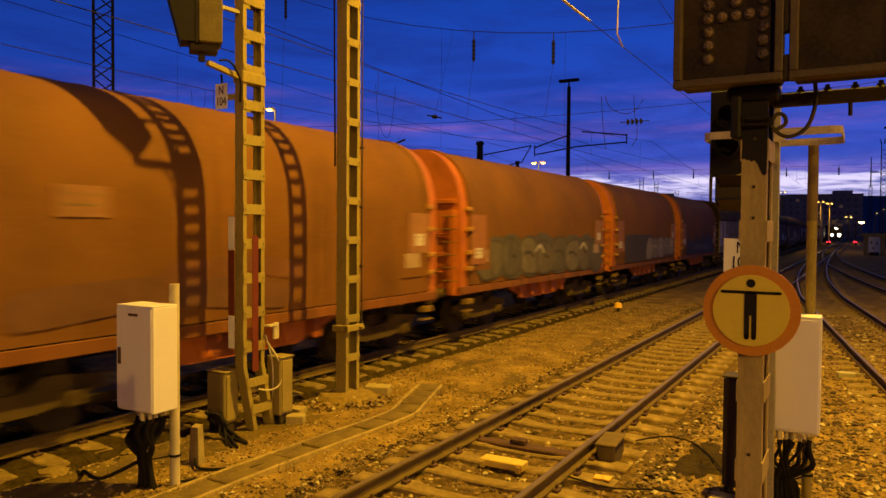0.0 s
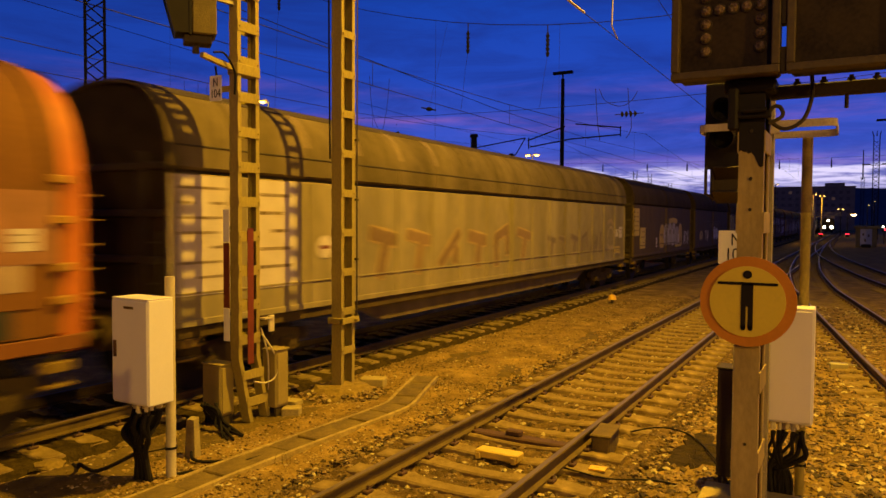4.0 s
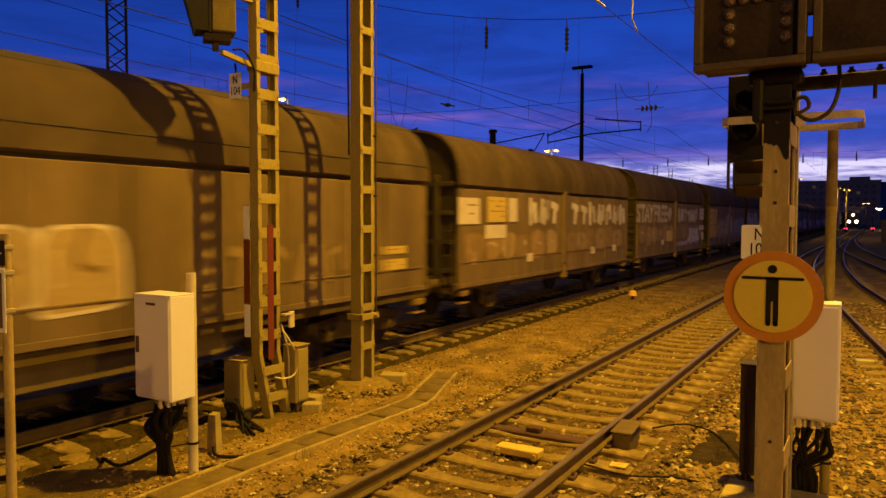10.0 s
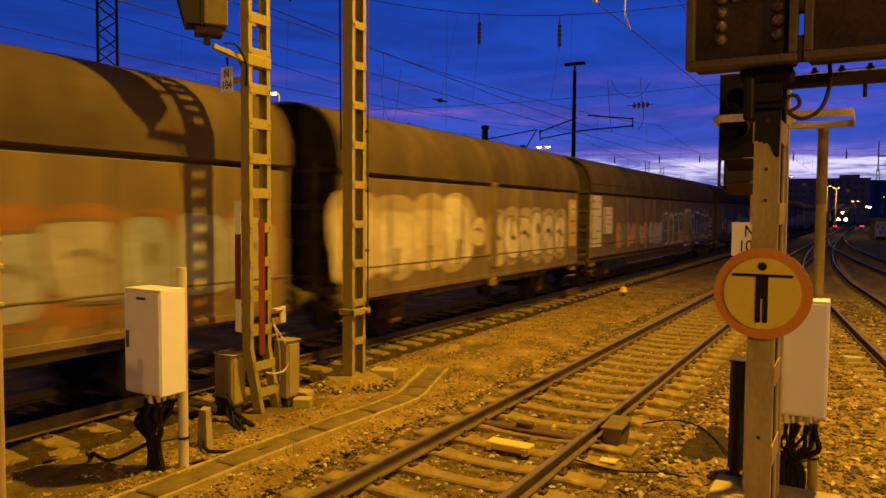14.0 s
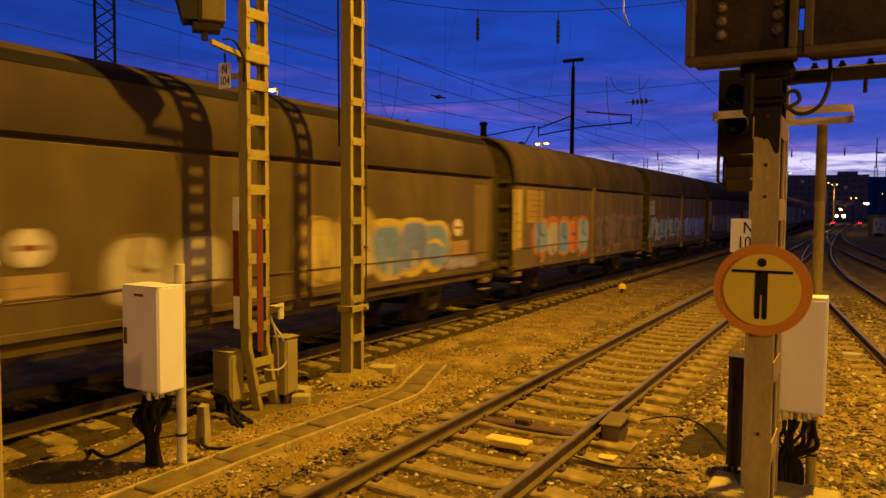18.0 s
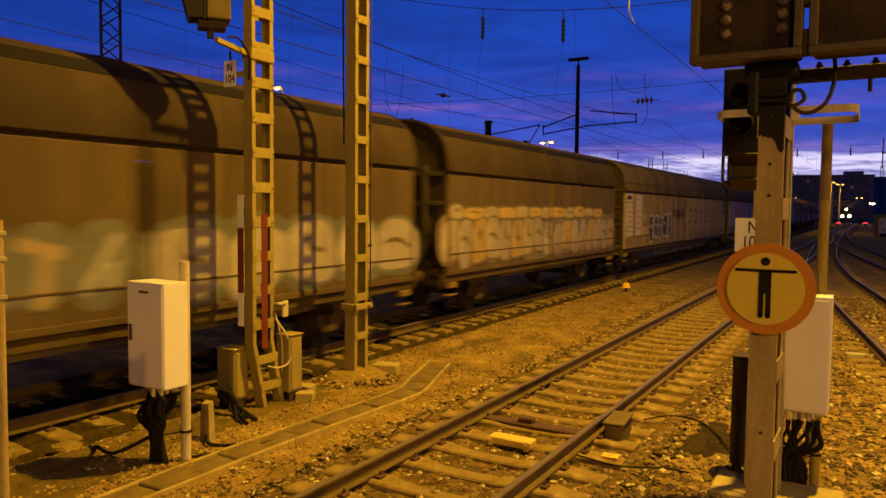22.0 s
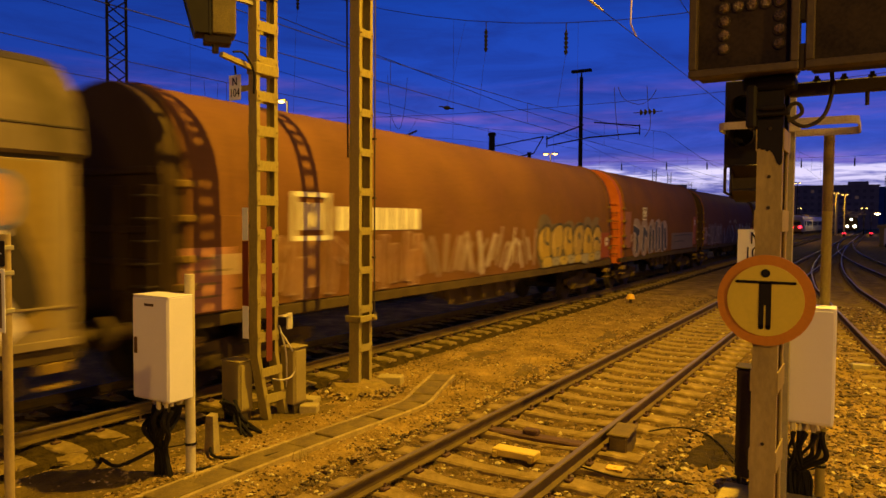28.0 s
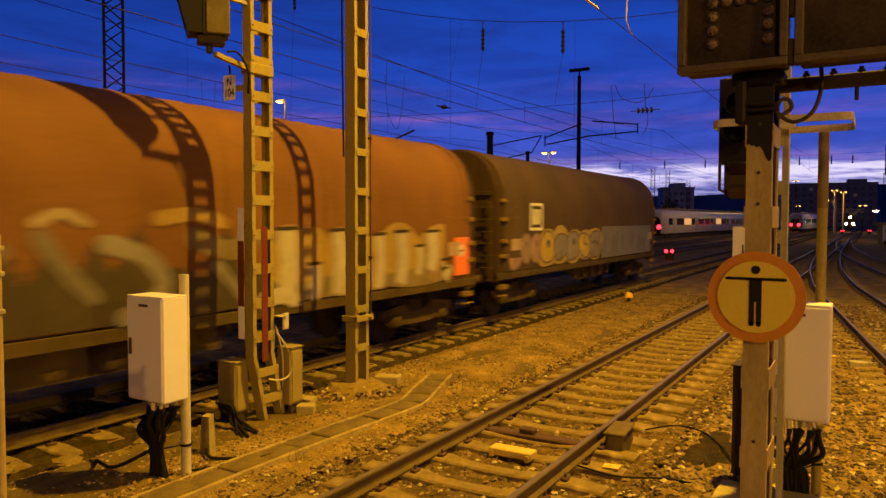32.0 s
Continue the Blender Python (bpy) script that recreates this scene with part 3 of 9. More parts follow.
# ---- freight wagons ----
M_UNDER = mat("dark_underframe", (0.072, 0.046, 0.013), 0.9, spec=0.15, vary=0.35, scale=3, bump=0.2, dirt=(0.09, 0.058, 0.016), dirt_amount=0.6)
# end walls coloured darker for the shade in the gaps between wagons
M_ENDSHADE = mat("shade_dark_end_wall", (0.034, 0.023, 0.010), 0.9, spec=0.1, vary=0.4, scale=3, bump=0.2, dirt=(0.06, 0.04, 0.016), dirt_amount=0.5)
M_STEP = mat("dirty_yellow_step", (0.20, 0.12, 0.016), 0.8, vary=0.3, bump=0.1, dirt=(0.07, 0.045, 0.012), dirt_amount=0.8, dirt_scale=4)
M_STENCIL = mat("faded_stencil_paint", (0.15, 0.10, 0.04), 0.7, bump=0)
M_WHEEL = mat("wheel_steel", (0.036, 0.025, 0.013), 0.75, metal=0.2, vary=0.3)
M_ORANGE = mat("orange_end_wall_paint", (0.40, 0.112, 0.013), 0.55, vary=0.2, scale=2, bump=0.05, dirt=(0.22, 0.065, 0.014), dirt_amount=0.5, dirt_scale=2.5)
M_TARP_RED = mat("red_tarpaulin", (0.152, 0.066, 0.017), 0.7, spec=0.05, vary=0.24, scale=0.7, grain=18, bump=0.15, dirt=(0.20, 0.08, 0.018), dirt_amount=0.6, dirt_scale=0.8)
M_TARP_BROWN = mat("brown_red_tarpaulin", (0.147, 0.066, 0.021), 0.7, spec=0.05, vary=0.26, scale=0.7, grain=18, bump=0.15, dirt=(0.15, 0.06, 0.03), dirt_amount=0.6, dirt_scale=0.8)
M_TARP_DARK = mat("dark_brown_tarpaulin", (0.080, 0.051, 0.026), 0.7, spec=0.05, vary=0.26, scale=0.7, grain=18, bump=0.15, dirt=(0.10, 0.05, 0.03), dirt_amount=0.6, dirt_scale=0.8)
M_PLATEWHITE = mat("wagon_plate_white", (0.52, 0.43, 0.38), 0.6, vary=0.18, bump=0.02, dirt=(0.30, 0.22, 0.10), dirt_amount=0.6, dirt_scale=3)
M_PLATEYELL = mat("wagon_plate_yellow", (0.47, 0.33, 0.055), 0.55, vary=0.1, bump=0.02, dirt=(0.35, 0.22, 0.07), dirt_amount=0.4, dirt_scale=3)
M_PLATEORNG = mat("wagon_plate_orange", (0.70, 0.16, 0.03), 0.55, vary=0.1, bump=0.02)
BODY = {}


def body_paint(name, c, dirtc):
    return mat(name, c, 0.65, vary=0.34, scale=1.6, grain=14, bump=0.1, dirt=dirtc, dirt_amount=0.8, dirt_scale=1.7, stretch_z=0.2, spec=0.08)


P_GREY = body_paint("grey_wagon_paint", (0.262, 0.205, 0.115), (0.16, 0.12, 0.045))
P_DARKBROWN = body_paint("dark_brown_wagon_paint", (0.100, 0.065, 0.028), (0.060, 0.039, 0.019))
P_BROWN = body_paint("brown_wagon_paint", (0.140, 0.093, 0.048), (0.084, 0.056, 0.032))
P_OLIVE = body_paint("ochre_brown_wagon_paint", (0.155, 0.102, 0.048), (0.088, 0.058, 0.030))
P_SAND = body_paint("sand_grey_wagon_paint", (0.262, 0.186, 0.082), (0.15, 0.11, 0.05))
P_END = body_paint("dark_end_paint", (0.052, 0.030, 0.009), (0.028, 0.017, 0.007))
ROOFS = {P_GREY: mat("grey_roof", (0.145, 0.105, 0.055), 0.85, vary=0.46, scale=1.1, grain=16, bump=0.16, spec=0.03, stretch_x=0.3, stretch_z=0.3, dirt=(0.065, 0.048, 0.016), dirt_amount=0.9, dirt_scale=1.7),
         P_DARKBROWN: mat("dark_roof", (0.056, 0.037, 0.024), 0.85, vary=0.46, scale=1.1, grain=16, bump=0.16, spec=0.03, stretch_x=0.3, stretch_z=0.3, dirt=(0.036, 0.024, 0.017), dirt_amount=1.0, dirt_scale=1.7),
         P_BROWN: mat("brown_roof", (0.090, 0.060, 0.034), 0.85, vary=0.46, scale=1.1, grain=16, bump=0.16, spec=0.03, stretch_x=0.3, stretch_z=0.3, dirt=(0.052, 0.035, 0.022), dirt_amount=1.0, dirt_scale=1.7)}
ROOFS[P_OLIVE] = ROOFS[P_BROWN]
ROOFS[P_SAND] = ROOFS[P_GREY]
PAINTS = {}


def paint(c, tag):
    if c not in PAINTS:
        PAINTS[c] = mat("spray_paint_" + tag + "_%d" % len(PAINTS), (c[0] * 0.84, c[1] * 0.79, c[2] * 0.92), 0.6, spec=0.12, vary=0.18, scale=1.5, grain=12, bump=0.03, dirt=tuple(v * 0.55 for v in c), dirt_amount=0.5, dirt_scale=2.0)
    return PAINTS[c]


WHITE_P, CREAM_P, BLUE_P, ORNG_P, MINT_P = (0.62, 0.56, 0.47), (0.55, 0.43, 0.22), (0.16, 0.24, 0.46), (0.70, 0.17, 0.03), (0.30, 0.295, 0.225)


def wheel_mesh():
    """One wheel with its flange and hub, the flange towards -x."""
    ms = Mesh()
    ms.rod((-0.065, 0, 0), (0.065, 0, 0), 0.46, 0.455, 28)
    ms.rod((-0.095, 0, 0), (-0.06, 0, 0), 0.49, 0.485, 28)
    ms.rod((0.065, 0, 0), (0.16, 0, 0), 0.13, 0.11, 14)
    return ms.data("wheel", M_WHEEL, True)


def axle_mesh():
    ms = Mesh()
    ms.rod((-0.9, 0, 0), (0.9, 0, 0), 0.085, 0.085, 12)
    return ms.data("axle", M_WHEEL, True)


def bogie_frame_mesh():
    ms = Mesh()
    for s in (-1, 1):
        x0, x1 = sorted((s * 0.93, s * 1.07))
        prof = [(-1.35, 0.52), (-1.35, 0.70), (-0.55, 0.78), (-0.35, 0.62), (0.35, 0.62), (0.55, 0.78), (1.35, 0.70), (1.35, 0.52), (0.75, 0.40), (0.4, 0.34), (-0.4, 0.34), (-0.75, 0.40)]
        ms.extrude(prof, [x0, x1], "x")
        for y in (-0.9, 0.9):
            ms.box(min(s * 1.0, s * 1.13), max(s * 1.0, s * 1.13), y - 0.14, y + 0.14, 0.34, 0.6, 0.03)
            ms.rod((s * 1.12, y, 0.46), (s * 1.18, y, 0.46), 0.1, 0.09, 12)
            for o in (-0.24, 0.24):
                ms.rod((s * 1.02, y + o, 0.42), (s * 1.02, y + o, 0.66), 0.055, 0.055, 8)
    ms.box(-1.0, 1.0, -0.22, 0.22, 0.45, 0.85, 0.03)
    return ms.data("bogie_frame", M_UNDER)


def axle_box_mesh():
    ms = Mesh()
    ms.box(0.96, 1.12, -0.17, 0.17, 0.3, 0.62, 0.03)
    return ms.data("axle_box", M_UNDER)


def leaf_spring_mesh():
    ms = Mesh()
    ms.extrude([(-0.75, 0.86), (-0.7, 0.92), (0.7, 0.92), (0.75, 0.86), (0.45, 0.74), (0, 0.69), (-0.45, 0.74)], [1.0, 1.08], "x")
    return ms.data("leaf_spring", M_UNDER)


def axle_guard_mesh():
    ms = Mesh()
    ms.box(0.97, 1.05, -0.42, -0.2, 0.4, 1.05, 0.01)
    return ms.data("axle_guard", M_UNDER)


def buffer_mesh():
    ms = Mesh()
    ms.rod((0, 0.62, 0), (0, 0.25, 0), 0.12, 0.11, 14)
    ms.rod((0, 0.25, 0), (0, 0.06, 0), 0.075, 0.075, 12)
    ms.rod((0, 0.06, 0), (0, 0.0, 0), 0.22, 0.23, 18)
    return ms.data("buffer", M_UNDER, True)


WHEEL, SHAFT, BOGIE, AXLE, BUFFER, SPRING, GUARD = wheel_mesh(), axle_mesh(), bogie_frame_mesh(), axle_box_mesh(), buffer_mesh(), leaf_spring_mesh(), axle_guard_mesh()


def put(name, data, parent, where, turn=0.0, label=""):
    ob = part(name, data, None, parent, label)
    ob.matrix_local = pose(*where, 0, 0, turn)
    return ob


def wheelset(w, y):
    ax = put("axle", SHAFT, w, (0, y, 0.46))
    put("wheel", WHEEL, ax, (0.75, 0, 0))
    put("wheel", WHEEL, ax, (-0.75, 0, 0), 180)


def running_gear(w, L, bogies, yellow=True):
    if bogies:
        inset = 2.5 if L > 16 else 2.3
        for y in (inset, L - inset):
            put("bogie_frame", BOGIE, w, (0, y, 0), 0, "dark cast bogie frame")
            for o in (-0.9, 0.9):
                wheelset(w, y + o)
    else:
        for y in (2.9, L - 2.9):
            for turn in (0, 180):
                put("axle_box", AXLE, w, (0, y, 0), turn)
                put("leaf_spring", SPRING, w, (0, y, 0), turn, "dark leaf spring")
                put("axle_guard", GUARD, w, (0, y, 0), turn, "dark axle guard plate")
                put("axle_guard", GUARD, w, (0, y + (0.62 if turn == 0 else -0.62), 0), turn, "dark axle guard plate")
            wheelset(w, y)
    for x in (-0.875, 0.875):
        put("buffer", BUFFER, w, (x, 0, 1.05))
        put("buffer", BUFFER, w, (x, L, 1.05), 180)
    for y, s in ((0.1, 1), (L - 0.1, -1)):
        ms = Mesh()
        ms.box(-0.1, 0.1, y, y + s * 0.45, 0.95, 1.1, 0.02) if s > 0 else ms.box(-0.1, 0.1, y - 0.45, y, 0.95, 1.1, 0.02)
        ms.tube([(0, y, 1.0), (0.02, y - s * 0.05, 0.75), (0, y + s * 0.08, 0.62)], 0.03)
        part("coupling", ms, M_UNDER, w)
    if yellow:
        for y in (0.95, L - 0.95):
            ms = Mesh()
            ms.box(1.27, 1.45, y - 0.17, y + 0.17, 0.60, 0.64, 0.01)
            ms.box(1.27, 1.45, y - 0.17, y + 0.17, 0.78, 0.90, 0.01)
            part("step", ms, M_STEP, w, "yellow painted shunter's step")


def ribbon(line, width, edge, x, sharp=False, wave=0.22):
    """One bulky sprayed shape along a line of (y, z) points: fill in slot 0, outline in slot 1."""
    if sharp or len(line) < 3:
        ln = [tuple(lerp(p[j], q[j], k / 4) for j in (0, 1)) for p, q in zip(line, line[1:]) for k in range(4)] + [line[-1]]
    else:
        ln = arc(line, 4)
    d0 = Vector((ln[0][0] - ln[1][0], ln[0][1] - ln[1][1])).normalized() * width * 0.45
    d1 = Vector((ln[-1][0] - ln[-2][0], ln[-1][1] - ln[-2][1])).normalized() * width * 0.45
    caps = ((0.7, 0.7), (0.5, 0.95)) if sharp else ((1.0, 0.12), (0.86, 0.5), (0.5, 0.85))
    pts = [(ln[0][0] + d0.x * f, ln[0][1] + d0.y * f, g) for f, g in caps]
    pts += [(p[0], p[1], 1.0) for p in ln]
    pts += [(ln[-1][0] + d1.x * f, ln[-1][1] + d1.y * f, g) for f, g in caps[::-1]]
    ms, n = Mesh(), len(pts)
    vs, fs, mi = [], [], []
    for i, (y, z, g) in enumerate(pts):
        a, b = pts[max(i - 1, 0)], pts[min(i + 1, n - 1)]
        d = Vector((b[0] - a[0], b[1] - a[1]))
        d = d.normalized() if d.length > 1e-6 else Vector((1, 0))
        w_ = width / 2 * g * (1.0 + wave * math.sin(i * 1.3 + x * 900))
        inner = max(w_ - edge, 0.004) if 0 < i < n - 1 else 0.003
        for o in (-w_, -inner, inner, w_):
            vs.append((x, y - d.y * o, z + d.x * o))
    for i in range(n - 1):
        for k in range(3):
            q = i * 4 + k
            fs.append((q, q + 1, q + 5, q + 4))
            mi.append(0 if k == 1 and 0 < i < n - 2 else 1)
    ms.add(vs, fs)
    ms.mi = mi
    return ms


def spray(w, name, outline, x, c, tag):
    """One flat sprayed field with the given outline of (y, z) points."""
    ms = Mesh()
    ms.add([(x, y, z) for y, z in outline], [tuple(range(len(outline)))])
    return part(name, ms, paint(c, tag), w, fix=False)


def bulge(yc, zc, ry, rz, p, lean, rng, n=22):
    """A rounded, slightly lopsided letter body."""
    a1, a2 = rng.uniform(0, 6.28), rng.uniform(0, 6.28)
    pts = []
    for k in range(n):
        a = 2 * math.pi * k / n
        c, q = math.cos(a), math.sin(a)
        r = 1 + 0.05 * math.sin(2 * a + a1) + 0.05 * math.sin(3 * a + a2)
        u = math.copysign(abs(c) ** (2 / p), c) * ry * r
        v = math.copysign(abs(q) ** (2 / p), q) * rz * r
        pts.append((yc + u + lean * v, zc + v))
    return pts


def throwup(w, y0, y1, z0, z1, n, fills, rim, seed, x=1.4335, back=None, inner=None, edge=0.05, p=3.0):
    """Fat sprayed letters side by side: rounded bodies with rims, slits, counters and highlights."""
    rng = random.Random(seed)
    s, h = (y1 - y0) / n, z1 - z0
    if back:
        for k in range(n):
            spray(w, "graffiti_cloud", bulge(y0 + s * (k + 0.5), lerp(z0, z1, rng.uniform(0.5, 0.58)), s * rng.uniform(0.62, 0.8), h * rng.uniform(0.5, 0.62), 2.4, 0, rng), x - 0.004 + 0.0005 * (k % 4), back, "cloud")
    for k in range(n):
        d = x + 0.0055 * (k % 2) + 0.0006 * (k % 3)
        yc, zc = y0 + s * (k + 0.5), (z0 + z1) / 2 + rng.uniform(-0.06, 0.06) * h
        ry, rz, lean = s * rng.uniform(0.50, 0.62), h * rng.uniform(0.42, 0.52), rng.uniform(-0.18, 0.18)
        pp = p * rng.uniform(0.75, 1.3)
        fill = fills[k % len(fills)]
        spray(w, "graffiti_outline", bulge(yc, zc, ry, rz, pp, lean, random.Random(seed * 31 + k)), d, rim, "line")
        spray(w, "graffiti_letter", bulge(yc, zc, ry - edge, rz - edge, pp, lean, random.Random(seed * 31 + k)), d + 0.0012, fill, "fill")
        ink = inner or rim
        kind = rng.randrange(4)
        if kind == 0:
            spray(w, "graffiti_counter", bulge(yc + ry * 0.1, zc + rz * 0.25, ry * 0.22, rz * 0.24, 2.2, 0, rng, 12), d + 0.0024, ink, "dark")
        elif kind == 1:
            part("graffiti_line", ribbon([(yc, zc - rz * 0.95), (yc + ry * 0.1, zc - rz * 0.3)], 0.09 * h, 0.004, d + 0.0024, True), [paint(ink, "dark")] * 2, w, fix=False)
        elif kind == 2:
            part("graffiti_line", ribbon([(yc + ry * 0.05, zc + rz * 0.95), (yc - ry * 0.1, zc + rz * 0.2), (yc + ry * 0.4, zc)], 0.08 * h, 0.004, d + 0.0024, False), [paint(ink, "dark")] * 2, w, fix=False)
        else:
            part("graffiti_line", ribbon([(yc - ry * 0.6, zc + rz * 0.1), (yc, zc + rz * 0.2), (yc + ry * 0.5, zc - rz * 0.05)], 0.08 * h, 0.004, d + 0.0024, False), [paint(ink, "dark")] * 2, w, fix=False)
        light = tuple(min(0.75, c * 1.35 + 0.03) for c in fill)
        part("graffiti_highlight", ribbon([(yc - ry * 0.55, zc - rz * 0.3), (yc - ry * 0.6, zc + rz * 0.45)], 0.06 * h, 0.004, d + 0.003, True), [paint(light, "light")] * 2, w, fix=False)


STROKES = [[((.2, 0), (.25, 1)), ((.75, .1), (.7, .8))], [((.3, .05), (.3, .95)), ((.3, .92), (.8, .7))], [((.15, .1), (.3, 1)), ((.5, 0), (.55, .6)), ((.85, .2), (.8, .95))],
           [((.2, .9), (.85, .75)), ((.6, .7), (.5, .05))], [((.15, .15), (.85, .9)), ((.7, .2), (.75, .5))], [((.25, 0), (.2, .7)), ((.2, .75), (.75, 1)), ((.75, .9), (.8, .3))]]


def blockword(w, y0, y1, z0, z1, n, fills, rim, seed, x=1.4335, thick=0.3, edge=0.045, back=None):
    """Sprayed upright bars, no readable writing: each group an outline under a fill."""
    rng = random.Random(seed)
    s, h = (y1 - y0) / n, z1 - z0
    if back:
        for k in range(n):
            spray(w, "graffiti_cloud", bulge(y0 + s * (k + 0.5), (z0 + z1) / 2 + 0.05, s * rng.uniform(0.52, 0.66), h * rng.uniform(0.48, 0.6), 2.4, 0, rng), x - 0.004 + 0.0005 * (k % 4), back, "cloud")
    for k in range(n):
        strokes, lean, tall = rng.choice(STROKES), rng.uniform(-0.12, 0.12), rng.uniform(0.9, 1.08)
        wd_ = thick * min(s, h) * rng.uniform(0.9, 1.15)
        fill = fills[k % len(fills)]
        for nm, grow, dx, c in (("graffiti_outline", 0.0, 0.0, rim), ("graffiti_letter", -2 * edge, 0.004, fill)):
            ms = Mesh()
            for j, (a, b) in enumerate(strokes):
                ln = [(y0 + s * (k + 0.06 + 0.88 * u) + lean * v * h, z0 + h * 0.08 + v * h * 0.84 * tall) for u, v in (a, b)]
                rb = ribbon(ln, max(0.04, wd_ + grow), 0.004, x + dx + 0.0007 * j + 0.0005 * (k % 2), True, 0.06)
                ms.add(rb.v, rb.f)
            part(nm, ms, paint(c, "line" if dx == 0 else "fill"), w, fix=False)


def shards(w, y0, y1, z0, z1, n, fills, rim, seed, x=1.4335, edge=0.055, back=None):
    """Interlocking angular sprayed shapes with dark outlines and light inner lines."""
    rng = random.Random(seed)
    s, h = (y1 - y0) / n, z1 - z0
    base = [(-.5, -.5), (-.12, -.36), (.42, -.5), (.3, -.1), (.55, .12), (.34, .5), (-.05, .34), (-.48, .46), (-.3, .05)]
    for k in range(n):
        if back:
            spray(w, "graffiti_cloud", bulge(y0 + s * (k + 0.5), lerp(z0, z1, rng.uniform(0.4, 0.62)), s * rng.uniform(0.55, 0.75), h * rng.uniform(0.42, 0.55), 2.2, 0, rng), x - 0.004 + 0.0005 * (k % 4), rng.choice(back), "cloud")
        d = x + 0.0055 * (k % 2) + 0.0006 * (k % 3)
        yc, zc, lean = y0 + s * (k + 0.5), (z0 + z1) / 2 + rng.uniform(-0.05, 0.05) * h, rng.uniform(-0.3, 0.45)
        mir = rng.choice((-1, 1))
        jig = [(mir * (u + rng.uniform(-.1, .1)), v + rng.uniform(-.09, .09)) for u, v in base]
        wide, tall = s * 1.25, h * 1.02
        for nm, cut, dx, c in (("graffiti_outline", 0.0, 0.0, rim), ("graffiti_letter", edge, 0.0015, fills[k % len(fills)])):
            spray(w, nm, [(yc + u * (wide - 2.4 * cut) + lean * v * h, zc + v * (tall - 2.4 * cut)) for u, v in jig], d + dx, c, "fill")
        light = tuple(min(0.75, c * 1.3 + 0.05) for c in fills[k % len(fills)])
        part("graffiti_highlight", ribbon([(yc - 0.1 * s, zc - 0.2 * h), (yc + (0.1 + lean * 0.3) * s, zc + 0.28 * h)], 0.07 * h, 0.004, d + 0.003, True), [paint(light, "light")] * 2, w, fix=False)
        part("graffiti_line", ribbon([(yc + 0.12 * s, zc - 0.3 * h), (yc + 0.2 * s, zc), (yc + 0.05 * s, zc + 0.12 * h)], 0.05 * h, 0.004, d + 0.0036, True), [paint(rim, "dark")] * 2, w, fix=False)


def words(w, y0, z0, height, body, c, pitch, x=1.4335):
    """Hand-sized block letters painted on the wall, one by one."""
    for k, ch in enumerate(body):
        if ch != " ":
            ob = part("painted_letter", text_mesh(ch, height, 0.001, 0.035), None, w, "pale painted letter")
            ob.data.materials.clear()
            ob.data.materials.append(paint(c, "letter"))
            ob.matrix_local = pose(x, y0 + pitch * (k + 0.5), z0 + height / 2, 0, 0, 90) @ Matrix.Diagonal((pitch / height * 1.25, 1, 1, 1))


def slab(w, line, width, c, x, edge=0.004, rim=None, sharp=True, name="graffiti_shape"):
    part(name, ribbon(line, width, edge, x, sharp, 0.05), [paint(c, "fill"), paint(rim or c, "line")], w, fix=False)


def blocks(w, y0, y1, z0, z1, n, fills, rim, seed, x=1.433):
    """Broad square letters side by side: two-coloured bodies with pale rims and a dark counter."""
    rng = random.Random(seed)
    s, h = (y1 - y0) / n, z1 - z0
    for k in range(n):
        yc = y0 + s * (k + 0.5)
        lift = rng.uniform(-0.05, 0.05)
        d = x + 0.0004 * (k % 3)
        slab(w, [(yc, z0 + 0.12), (yc + rng.uniform(-.06, .06), z1 - 0.14 + lift)], s * 0.98, fills[k % len(fills)], d, 0.05, rim)
        slab(w, [(yc - s * 0.12, z0 + h * 0.12), (yc + s * 0.1, z0 + h * 0.26)], s * 0.62, fills[(k + 2) % len(fills)], d + 0.002)
        zc = z0 + h * rng.uniform(0.42, 0.55)
        if k % 3 != 1:
            slab(w, [(yc, zc), (yc + 0.03, zc + h * 0.3)], s * 0.46, (0.09, 0.06, 0.02), d + 0.0034, 0.045, rim)
        else:
            slab(w, [(yc - s * 0.2, zc + h * 0.22), (yc + s * 0.2, zc + h * 0.2)], h * 0.3, fills[(k + 3) % len(fills)], d + 0.0034)
        slab(w, [(yc - s * 0.3, z1 + 0.12), (yc - s * 0.1, z1 + 0.26), (yc + s * 0.05, z1 + 0.12), (yc + s * 0.3, z1 + 0.28)], 0.05, rim, x, name="graffiti_line")


def patch(w, name, y0, y1, z0, z1, material, x=1.432, label="", lines=0):
    ms = Mesh()
    ms.box(x - 0.004, x + 0.006, y0, y1, z0, z1)
    ob = part(name, ms, material, w, label)
    if lines:
        mb = Mesh()
        rng = random.Random(int(y0 * 91 + z0 * 37))
        dz = (z1 - z0) / (lines + 1)
        for k in range(lines):
            z = z1 - dz * (k + 0.8)
            a = y0 + (y1 - y0) * 0.14
            while a < y1 - (y1 - y0) * 0.25:
                b = min(y1 - (y1 - y0) * 0.12, a + (y1 - y0) * rng.uniform(0.12, 0.3))
                if rng.random() < 0.75:
                    mb.box(x + 0.006, x + 0.009, a, b, z - dz * 0.11, z + dz * 0.08)
                a = b + (y1 - y0) * 0.06
        if mb.f:
            part("stencil", mb, M_STENCIL, ob, "rows of small dark stencilled marks", kind="stuff")
    return ob


